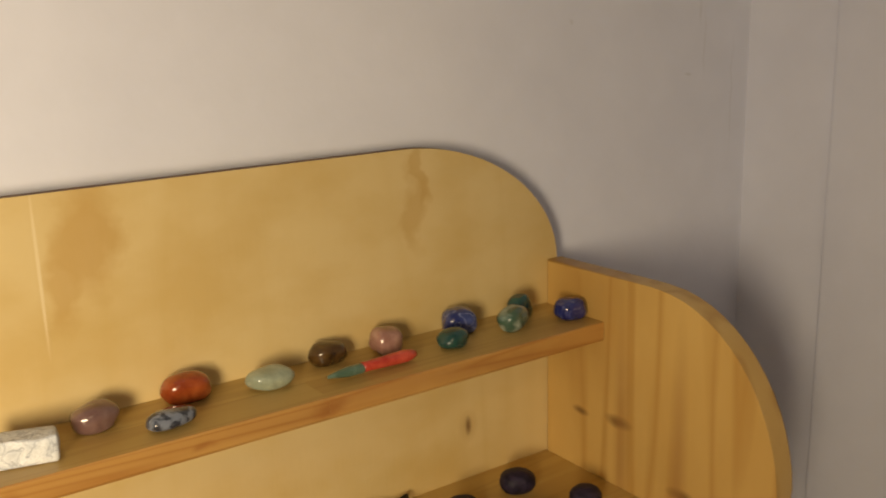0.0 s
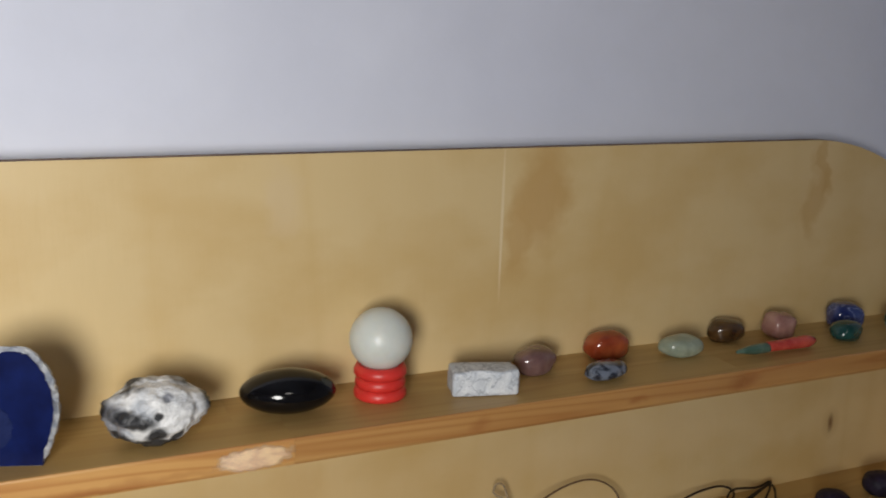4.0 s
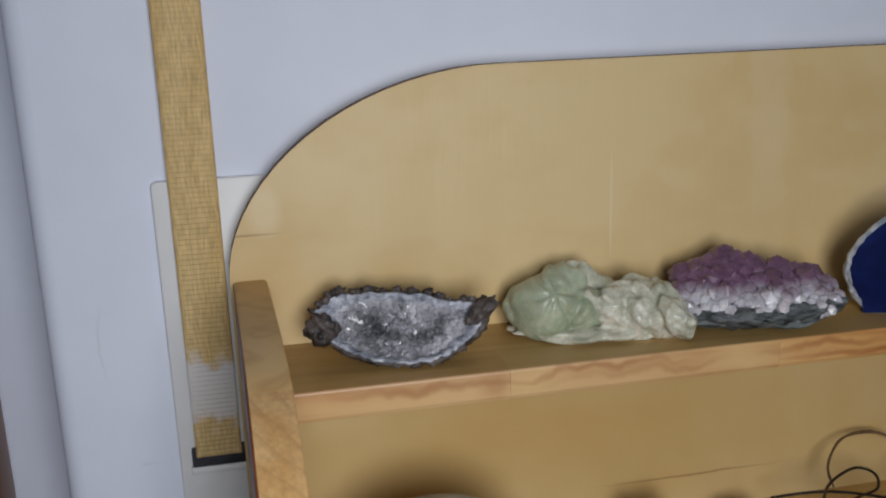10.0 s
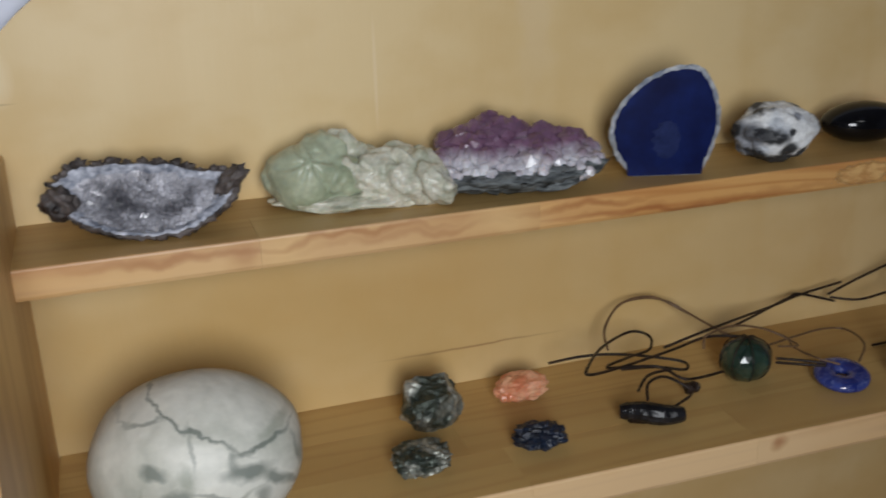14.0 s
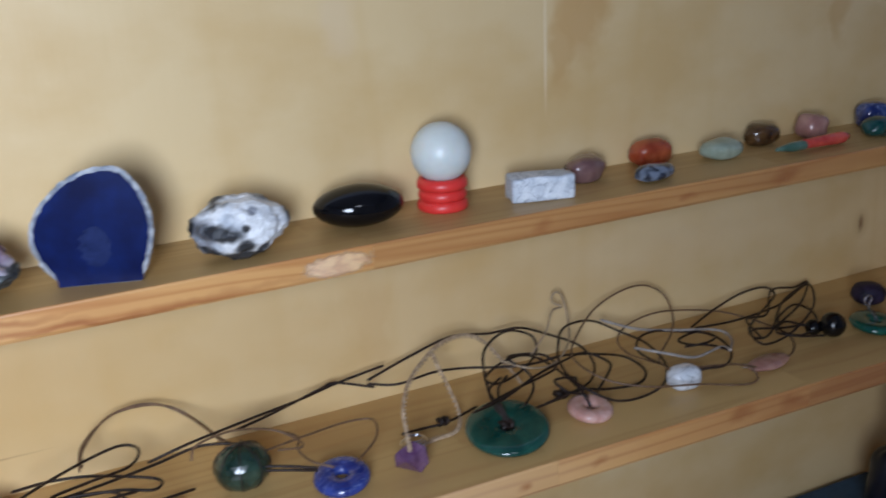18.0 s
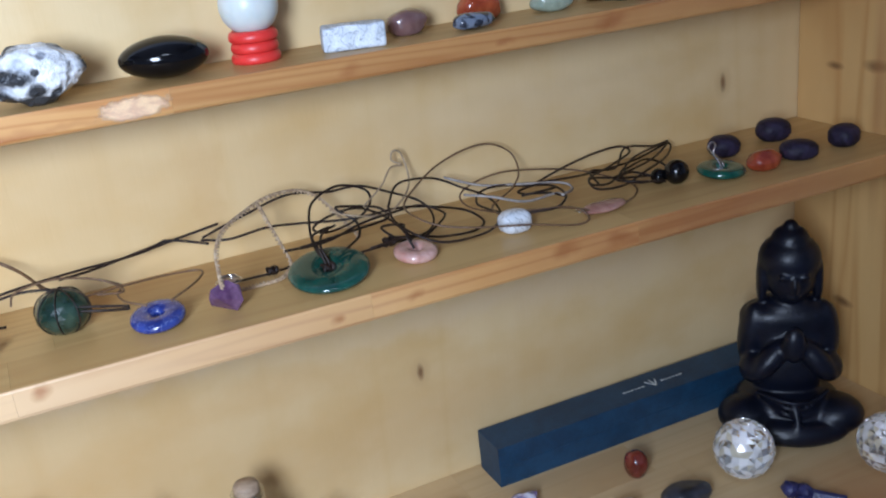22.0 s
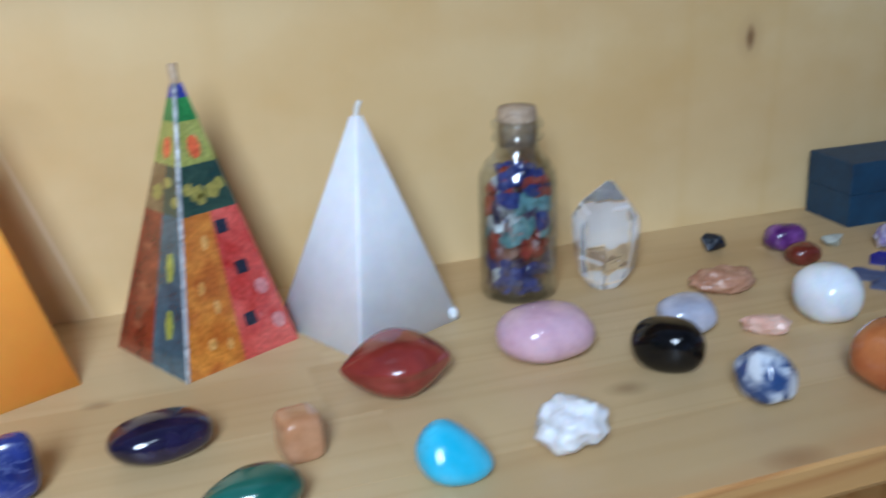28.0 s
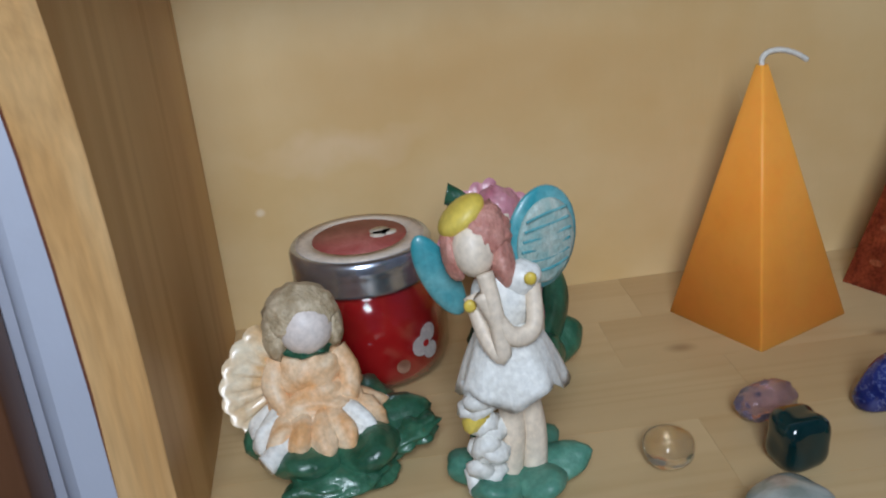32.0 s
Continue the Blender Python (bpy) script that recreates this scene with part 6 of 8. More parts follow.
def donut(nk, name, R, hole, h, material, label, tilt=(0, 0), at=(0, 0, 0)):
    bm = bmesh.new()
    ring_stone(bm, R, hole, h)
    bmesh.ops.transform(bm, matrix=pose(*at, tilt[0], tilt[1], 0), verts=bm.verts)
    lo = min(v.co.z for v in bm.verts)
    bmesh.ops.translate(bm, vec=(0, 0, -lo), verts=bm.verts)
    return part(name, bm, material, nk, label)


def knot(nk, x, y, z, r=0.003):
    bm = bmesh.new()
    back = nk.matrix_world.inverted()
    tube(bm, [back @ Vector((x + r * math.sin(2 * a) * 0.9, y + r * 0.7 * math.cos(3 * a), z + r * 0.6 * math.sin(3 * a))) for a in [2 * math.pi * k / 40 for k in range(40)]], r * 0.42, 6, closed=True)
    part("knot", bm, LEATHER["dark"][0], nk)


nk = necklace("green_donut", "large dark green stone ring on a black cord", 0.007, -0.098)
donut(nk, "ring_pendant", 0.0295, 0.0042, 0.0075, gem("green_aventurine_ring", (0.008, 0.042, 0.032), (0.02, 0.08, 0.058), rough=0.12), "polished dark green ring", (10, -4))
knot(nk, 0.0068, -0.0965, Z2 + 0.0085, 0.0042)
nk = necklace("pink_donut", "small pink stone ring on a black cord", 0.073, -0.101)
donut(nk, "ring_pendant", 0.0165, 0.004, 0.008, gem("pink_ring", (0.48, 0.26, 0.21), (0.64, 0.42, 0.36), sss=0.2), "mottled pink ring", (6, 3))
knot(nk, 0.062, -0.080, Z2 + 0.010, 0.004)
nk = necklace("white_bead", "white veined stone bead on a brown cord", 0.158, -0.101)
bm = bmesh.new()
blob(bm, (0, 0, 0), (0.013, 0.010, 0.009), sub=4, power=2.9, wob=0.05)
settle(bm, 0.0006)
part("bead", bm, gem("howlite_bead", (0.66, 0.70, 0.74), (0.78, 0.80, 0.83), vein=(0.25, 0.27, 0.3), vscale=90, vwidth=0.022), nk, "white bead with grey veins")
nk = necklace("pink_pendant", "flat pink stone drop on a pale cord with a silver loop", 0.236, -0.107)
bm = bmesh.new()
blob(bm, (0, 0, 0), (0.0205, 0.0095, 0.0035), sub=4, power=2.2, wob=0.15, seed=4, rot=(0, 0, 6))
settle(bm)
part("drop", bm, gem("dusty_pink_stone", (0.30, 0.15, 0.115), (0.43, 0.25, 0.19)), nk, "dusty pink flat drop")
bm = bmesh.new()
tube(bm, [Vector((-0.021 + 0.003 * math.cos(a), 0.003 + 0.003 * math.sin(a), 0.004)) for a in [2 * math.pi * k / 20 for k in range(20)]], 0.0006, 6, closed=True)
SILVER = M("silver_wire", (0.6, 0.6, 0.6), (0.75, 0.75, 0.75), rough=0.22, metal=1.0)
part("silver_loop", bm, SILVER, nk, "small silver loop")
nk = necklace("black_bead", "two glossy black stone beads on a coiled black cord", 0.320, -0.092)
for dx, dy, r in ((0, 0, 0.0105), (-0.011, 0.010, 0.0068)):
    bm = bmesh.new()
    bmesh.ops.create_uvsphere(bm, u_segments=32, v_segments=20, radius=r)
    bmesh.ops.translate(bm, vec=(dx, dy, r), verts=bm.verts)
    part("bead", bm, OBSIDIAN, nk, "glossy black bead")
nk = necklace("amethyst_drop", "violet amethyst drop on a beige braided cord", -0.069, -0.106)
bm = bmesh.new()
rnd = random.Random(8)
for _ in range(22):
    v = Vector((rnd.gauss(0, 1), rnd.gauss(0, 1), rnd.gauss(0, 1))).normalized()
    bm.verts.new((v.x * 0.0120, v.y * 0.010, v.z * 0.0125))
bmesh.ops.convex_hull(bm, input=bm.verts)
settle(bm, 0.0005)
part("drop", bm, M("violet_drop", (0.075, 0.030, 0.080), (0.20, 0.115, 0.20), scale=60, rough=0.15, coat=0.5), nk, "faceted violet stone", smooth=False)
for r, z in ((0.0075, 0.021), (0.009, 0.0195), (0.0062, 0.0222)):
    bm = bmesh.new()
    tube(bm, [Vector((0.004 + r * math.cos(a), 0.004 + r * 0.8 * math.sin(a), z)) for a in [2 * math.pi * k / 28 for k in range(28)]], 0.0005, 6, closed=True)
    part("wire_turn", bm, SILVER, nk, "silver wire turn")
knot(nk, -0.025, -0.062, Z2 + 0.004, 0.0035)
nk = necklace("tan", "loose loop of tan cord", 0.10, -0.045)
nk["category"], nk["label"] = "cord", "loose tan cord lying in loops over the other cords"
nk.name = "loose_cord"
nk = necklace("green_cage", "round green stone in a knotted cord cage", -0.170, -0.066)
bm = bmesh.new()
blob(bm, (0, 0, 0), (0.0182, 0.0165, 0.0158), sub=3, power=2.0, wob=0.06, seed=9)
settle(bm, 0.001)
part("caged_stone", bm, gem("moss_green_stone", (0.006, 0.018, 0.012), (0.035, 0.065, 0.045), scale=55, rough=0.2), nk, "dark mossy green stone", smooth=False)
for k in range(4):
    bm = bmesh.new()
    a = math.pi * k / 4 + 0.5
    tube(bm, [Vector((0.0184 * math.cos(a) * math.sin(t), 0.0167 * math.sin(a) * math.sin(t), 0.0150 + 0.0159 * math.cos(t))) for t in [2 * math.pi * j / 36 for j in range(36)]], 0.0005, 5, closed=True)
    for v in bm.verts:
        v.co.z = max(v.co.z, 0.0002)
    part("cage_strand", bm, LEATHER["dark"][0], nk)
knot(nk, -0.218, -0.075, Z2 + 0.006, 0.004)
nk = necklace("blue_donut", "blue lapis ring on a brown cord", -0.114, -0.096)
donut(nk, "ring_pendant", 0.0185, 0.0035, 0.008, gem("lapis_ring", (0.012, 0.022, 0.15), (0.04, 0.06, 0.26), vein=(0.15, 0.18, 0.36), vscale=130, vwidth=0.02, scale=120), "deep blue speckled ring", (8, -4))
nk = necklace("black_pendant", "black stone pendant bound with cord", -0.259, -0.097)
bm = bmesh.new()
tube(bm, curve_points([(-0.019, 0.010, 0.006), (-0.008, 0.004, 0.0065), (0.004, -0.004, 0.006), (0.017, -0.008, 0.006)], 8), 0.006, 12, taper=lambda t: 0.75 + 0.45 * math.sin(math.pi * t))
settle(bm)
part("black_stone", bm, gem("black_tourmaline", (0.004, 0.004, 0.005), (0.014, 0.014, 0.017), rough=0.28, coat=0.1, spec=0.35, bump=1.0, bscale=160), nk, "rough glossy black stone", smooth=False)
for k in range(5):
    bm = bmesh.new()
    tube(bm, [Vector((-0.014 + 0.0018 * k, 0.0072 - 0.001 * k + 0.0062 * math.cos(a), 0.0062 + 0.0062 * math.sin(a))) for a in [2 * math.pi * j / 18 for j in range(18)]], 0.0008, 5, closed=True)
    for v in bm.verts:
        v.co.z = max(v.co.z, 0.0001)
    part("binding", bm, LEATHER["dark"][0], nk)

# green ring with a silver wire hook, without a cord
ring = base("ring_pendant", "green stone ring with a coiled silver wire hook", "pendant", pose(0.362, -0.098, Z2), group="pendants on cords")
donut(ring, "stone_ring", 0.0205, 0.004, 0.0075, gem("malachite_ring", (0.006, 0.055, 0.038), (0.018, 0.10, 0.066), rough=0.12), "polished green ring", (4, 2))
bm = bmesh.new()
tube(bm, curve_points([(0, -0.002, 0.006), (-0.003, 0.001, 0.014), (-0.007, 0.003, 0.020), (-0.010, 0.004, 0.026), (-0.006, 0.004, 0.029), (-0.003, 0.003, 0.026), (-0.006, 0.002, 0.020), (0.002, 0.002, 0.012), (0.004, 0, 0.006)], 8), 0.0007, 6)
part("wire_hook", bm, SILVER, ring, "coiled silver wire hook")



# ---- bottom shelf: long blue box with a pale print ----
def long_box():
    b = base("long_box", "long dark blue cardboard box with a small pale print", "box", pose(0.318, -0.0285, Z3, 0, 0, -1.0))
    navy = M("dark_blue_card", (0.009, 0.034, 0.075), (0.014, 0.052, 0.11), scale=40, rough=0.55, bump=0.1, bscale=600)
    bm = bmesh.new()
    box(bm, -0.1649, 0.1649, -0.0199, 0.0199, 0, 0.0204, bevel=0.0003)
    part("tray", bm, navy, b, smooth=False)
    bm = bmesh.new()
    box(bm, -0.1652, 0.1652, -0.0202, 0.0202, 0.0206, 0.0405, bevel=0.0005)
    lid = part("lid", bm, navy, b, smooth=False)
    ink = M("pale_print", (0.45, 0.5, 0.52), (0.5, 0.55, 0.56), rough=0.5)
    for x, w in ((-0.004, 0.026), (0.041, 0.026)):
        for k in range(6):
            bm = bmesh.new()
            h = 0.0016 + 0.0006 * (k in (0, 5))
            box(bm, x - w / 2 + w * k / 6, x - w / 2 + w * k / 6 + w / 9, -0.0024, -0.0024 + h, 0.0405, 0.0408)
            part("print_bar", bm, ink, lid, smooth=False)
    for a in (-28, 0, 28):
        bm = bmesh.new()
        box(bm, -0.0007, 0.0007, -0.006, 0.006, 0, 0.0003)
        bmesh.ops.transform(bm, matrix=pose(0.0185 + a * 0.00012, 0, 0.0405, 0, 0, -a), verts=bm.verts)
        part("print_mark", bm, ink, lid, smooth=False)


long_box()


# ---- seated statue, one plain dark form ----
def statue():
    bm = bmesh.new()
    # crossed legs
    blob(bm, (0, 0.006, 0.022), (0.047, 0.036, 0.022), sub=4, power=2.5)
    blob(bm, (-0.035, -0.010, 0.021), (0.028, 0.024, 0.0185), sub=4, rot=(0, 8, 24))
    blob(bm, (0.035, -0.010, 0.021), (0.028, 0.024, 0.0185), sub=4, rot=(0, -8, -24))
    blob(bm, (-0.012, -0.030, 0.014), (0.034, 0.013, 0.012), sub=4, rot=(0, 0, -14))
    blob(bm, (0.014, -0.032, 0.013), (0.034, 0.012, 0.011), sub=4, rot=(0, 0, 12))
    # trunk
    blob(bm, (0, 0.010, 0.058), (0.031, 0.023, 0.034), sub=4, power=2.3)
    blob(bm, (0, 0.009, 0.094), (0.036, 0.023, 0.027), sub=4, power=2.4)
    blob(bm, (0, 0.009, 0.118), (0.030, 0.019, 0.012), sub=4)
    # upper arms, forearms folded to the chest
    for s in (-1, 1):
        blob(bm, (s * 0.0310, 0.006, 0.092), (0.0120, 0.0150, 0.033), sub=4, rot=(8, s * -4, 0))
        blob(bm, (s * 0.031, -0.008, 0.067), (0.0125, 0.015, 0.014), sub=4)
        blob(bm, (s * 0.019, -0.017, 0.078), (0.0105, 0.011, 0.024), sub=4, rot=(-10, s * -42, 0))
    blob(bm, (0, -0.022, 0.094), (0.0100, 0.008, 0.017), sub=4)
    # sash folds
    for k in range(3):
        tube(bm, curve_points([(-0.030 + 0.004 * k, -0.014, 0.046 - 0.003 * k), (-0.008, -0.030, 0.044 - 0.006 * k), (0.012, -0.028, 0.042 - 0.006 * k), (0.032, -0.012, 0.046)], 6), 0.0022, 8)
    tube(bm, curve_points([(0.0, -0.030, 0.040), (0.002, -0.038, 0.024), (0.0, -0.042, 0.008)], 6), 0.0035, 8)
    blob(bm, (0, 0.009, 0.106), (0.041, 0.022, 0.019), sub=4, power=2.6)
    # neck, head, ears, hair with a knot on top
    blob(bm, (0, 0.006, 0.129), (0.0135, 0.0130, 0.012), sub=4)
    blob(bm, (0, 0.003, 0.149), (0.0205, 0.0205, 0.0250), sub=4)
    blob(bm, (0, -0.0168, 0.146), (0.0032, 0.0050, 0.009), sub=3)
    blob(bm, (0, -0.0160, 0.1360), (0.0066, 0.0038, 0.0024), sub=3)
    for s in (-1, 1):
        blob(bm, (s * 0.0232, 0.006, 0.144), (0.0044, 0.0085, 0.0205), sub=3, power=2.8)
        blob(bm, (s * 0.0088, -0.0158, 0.1540), (0.0052, 0.0034, 0.0022), sub=3)
    blob(bm, (0, 0.008, 0.163), (0.0262, 0.0250, 0.0225), sub=4)
    blob(bm, (0, 0.007, 0.180), (0.0160, 0.0160, 0.0130), sub=4)
    blob(bm, (0, 0.006, 0.1925), (0.0066, 0.0066, 0.0062), sub=3)
    settle(bm, 0.001)
    ob = thing("statue", bm, M("blue_black_resin", (0.0022, 0.003, 0.008), (0.0045, 0.006, 0.014), scale=40, rough=0.38, coat=0.0, spec=0.35, bump=0.12, bscale=420), "seated dark blue-black resin statue in front of the blue box", "statue", pose(0.429, -0.114, Z3, 0, 0, -34) @ Matrix.Scale(1.06, 4))
    r = ob.modifiers.new("fuse", "REMESH")
    r.mode, r.voxel_size, r.use_smooth_shade = "VOXEL", 0.0012, True
    s = ob.modifiers.new("soften", "SMOOTH")
    s.factor, s.iterations = 0.5, 26
    return ob


statue()

# ---- cut-glass balls ----
# clear glass throughout; bright, cream and dark facets paint its sparkle at random
CUT = [M("cut_glass", (1.0, 1.0, 1.0), rough=0.0, trans=0.97, ior=1.6, grain=0), M("painted_glint_facet", (1.0, 1.0, 0.99), rough=0.03, trans=0.45, ior=1.6, coat=0.8, grain=0),
       M("painted_cream_glint_facet", (0.95, 0.88, 0.66), rough=0.02, trans=0.6, ior=1.6, coat=0.6, grain=0), M("painted_dim_facet", (0.35, 0.35, 0.36), rough=0.02, trans=0.6, ior=1.6, coat=0.6, grain=0)]
for x, y, rz in ((0.343, -0.150, 10), (0.449, -0.213, 34)):
    bm = bmesh.new()
    for k, lat in enumerate((-90, -78, -65, -52, -39, -26, -13, 0, 13, 26, 39, 52, 65, 78, 90)):
        n = max(1, round(25 * math.cos(radians(lat))))
        for i in range(n):
            a = 2 * math.pi * (i + 0.5 * (k % 2)) / n
            bm.verts.new(Vector((math.cos(radians(lat)) * math.cos(a), math.cos(radians(lat)) * math.sin(a), math.sin(radians(lat)))) * 0.0268)
    bmesh.ops.convex_hull(bm, input=bm.verts)
    settle(bm, 0.0004)
    glint = random.Random(int(rz))
    for f in bm.faces:
        f.material_index = glint.choices((0, 1, 2, 3), (0.30, 0.42, 0.20, 0.08))[0]
    thing("crystal_ball", bm, CUT, "faceted clear cut-glass ball beside the statue", "crystal ball", pose(x, y, Z3, 0, 0, rz), smooth=False, group="cut-glass balls")


# ---- blue kyanite blades, and the carved blue piece ----
def blade(x0, y0, x1, y1, w, h, seed, tint, name="kyanite_crystal", label="long blue kyanite crystal blade"):
    rnd = random.Random(seed)
    ln = math.hypot(x1 - x0, y1 - y0)
    bm = bmesh.new()
    n = 7
    rows = []
    for k in range(n + 1):
        t = k / n
        ww = w / 2 * (0.75 + 0.25 * math.sin(math.pi * min(1, t * 1.1))) * rnd.uniform(0.85, 1.1)
        hh = h * rnd.uniform(0.8, 1.05) * (0.6 if k in (0, n) else 1)
        x = -ln / 2 + ln * t
        rows.append([bm.verts.new((x, -ww, 0)), bm.verts.new((x, -ww * 0.9, hh * 0.7)), bm.verts.new((x, ww * 0.1, hh)), bm.verts.new((x, ww * 0.95, hh * 0.6)), bm.verts.new((x, ww, 0))])
    for p, q in zip(rows, rows[1:]):
        for i in range(5):
            bm.faces.new((p[i], p[(i + 1) % 5], q[(i + 1) % 5], q[i]))
    bm.faces.new(rows[0][::-1])
    bm.faces.new(rows[-1])
    thing(name, bm, tint, label, "crystal", pose((x0 + x1) / 2, (y0 + y1) / 2, Z3, 0, 0, math.degrees(math.atan2(y1 - y0, x1 - x0))), smooth=False, group="kyanite blades")


KYANITE_DARK = M("dark_blue_kyanite", (0.010, 0.010, 0.12), (0.04, 0.035, 0.24), scale=50, stretch=(0.1, 1, 1), rough=0.25, bump=0.4)
KYANITE_PALE = M("pale_blue_kyanite", (0.07, 0.10, 0.26), (0.24, 0.29, 0.46), scale=50, stretch=(0.1, 1, 1), rough=0.2, bump=0.4)
KYANITE_GREY = M("grey_blue_kyanite", (0.02, 0.025, 0.06), (0.10, 0.12, 0.22), scale=60, stretch=(0.15, 1, 1), rough=0.3, bump=0.5)
BLADES = [(0.1220, -0.0990, 0.1480, -0.1200, 0.0065, 0.008, KYANITE_DARK, "deep blue kyanite crystal blade"),
          (0.1200, -0.1140, 0.1520, -0.1310, 0.0075, 0.009, KYANITE_PALE, "pale blue glassy kyanite crystal blade"),
          (0.0960, -0.1100, 0.1160, -0.1320, 0.007, 0.006, KYANITE_GREY, "grey-blue kyanite crystal blade"),
          (0.0970, -0.1280, 0.1190, -0.1500, 0.0065, 0.006, KYANITE_GREY, "grey-blue kyanite crystal blade"),
          (0.1410, -0.1340, 0.1540, -0.1670, 0.008, 0.009, KYANITE_DARK, "deep blue kyanite crystal blade"),
          (0.1320, -0.1470, 0.1230, -0.1690, 0.0115, 0.009, KYANITE, "short blue kyanite crystal piece")]
for x0, y0, x1, y1, w, h, tint, label in BLADES:
    blade(x0, y0, x1, y1, w, h, int(x0 * 4000), tint, label=label)


def carved_wand():
    a = base("carved_wand", "small carved blue-violet stone wand with knobs", "wand", pose(0.364, -0.214, Z3, 0, 0, -48))
    m = M("violet_blue_stone", (0.014, 0.014, 0.06), (0.045, 0.045, 0.14), scale=90, rough=0.35, bump=0.5, bscale=300)
    bm = bmesh.new()
    tube(bm, curve_points([(-0.006, 0, 0.006), (0.010, 0, 0.0055), (0.024, 0, 0.005)], 6), 0.0058, 8, taper=lambda t: 1 - 0.25 * t)
    settle(bm)
    part("shaft", bm, m, a, smooth=False)
    for x, y, r in ((-0.009, 0.0, 0.0088), (-0.021, 0.002, 0.0085), (-0.010, -0.006, 0.006)):
        bm = bmesh.new()
        blob(bm, (x, y, r * 0.8), (r, r * 0.95, r * 0.8), sub=2, wob=0.4, seed=x * 300)
        for v in bm.verts:
            v.co.z = max(v.co.z, 0)
        part("knob", bm, m, a, smooth=False)


carved_wand()


# ---- pyramid candles ----
def pyramid(bm, half, h, tip=0.0035, bevel=0.0012):
    lo = [bm.verts.new((half * math.cos(radians(a)), half * math.sin(radians(a)), 0)) for a in (-90, 0, 90, 180)]
    hi = [bm.verts.new((tip * math.cos(radians(a)), tip * math.sin(radians(a)), h)) for a in (-90, 0, 90, 180)]
    for k in range(4):
        bm.faces.new((lo[k], lo[(k + 1) % 4], hi[(k + 1) % 4], hi[k]))
    bm.faces.new(lo[::-1])
    bm.faces.new(hi)
    es = [e for e in bm.edges if abs(e.verts[0].co.z - e.verts[1].co.z) > 0.01]
    bmesh.ops.bevel(bm, geom=es, offset=bevel, segments=3, affect="EDGES", profile=0.5)


WICK = M("cotton_wick", (0.62, 0.58, 0.5), (0.75, 0.72, 0.66), scale=300, rough=0.8, bump=0.5, bscale=900)


def wax(name, c1, c2, sss=0.4, rough=0.42):
    m = M(name, c1, c2, scale=18, rough=rough, sss=sss, bump=0.08, bscale=120, grain=0.03)
    m.node_tree.nodes["Principled BSDF"].inputs["Subsurface Scale"].default_value = 0.6
    return m


def plain_candle(label, x, y, rz, half, h, material, wick):
    c = base("pyramid_candle", label, "candle", pose(x, y, Z3, 0, 0, rz), group="pyramid candles")
    bm = bmesh.new()
    pyramid(bm, half, h)
    part("wax_body", bm, material, c)
    bm = bmesh.new()
    tube(bm, curve_points([(0, 0, h - 0.002)] + wick, 8), 0.0014, 8)
    part("wick", bm, WICK, c, "short white cotton wick")


ORANGE_WAX = wax("orange_wax", (1.0, 0.37, 0.040), (1.0, 0.42, 0.060), rough=0.5)
WHITE_WAX = wax("white_wax", (0.78, 0.79, 0.83), (0.84, 0.85, 0.88))
plain_candle("plain orange pyramid candle with a bent white wick", -0.3380, -0.0635, -19, 0.0446, 0.1320, ORANGE_WAX,
             [(0.0, 0, 0.1350), (0.003, 0.002, 0.1375), (0.009, 0.004, 0.1378), (0.016, 0.008, 0.1350), (0.0215, 0.011, 0.1310)])
plain_candle("white pyramid candle with a short wick", -0.158, -0.062, -20, 0.0465, 0.105, WHITE_WAX,
             [(0.0005, 0, 0.108), (0.002, 0.001, 0.112)])
bm = bmesh.new()
blob(bm, (0, 0, 0.003), (0.0028, 0.0022, 0.0035), sub=3)
settle(bm)
thing("wax_drip", bm, WHITE_WAX, "small drip of white wax at the candle's corner", "wax", pose(-0.1188, -0.0785, Z3))


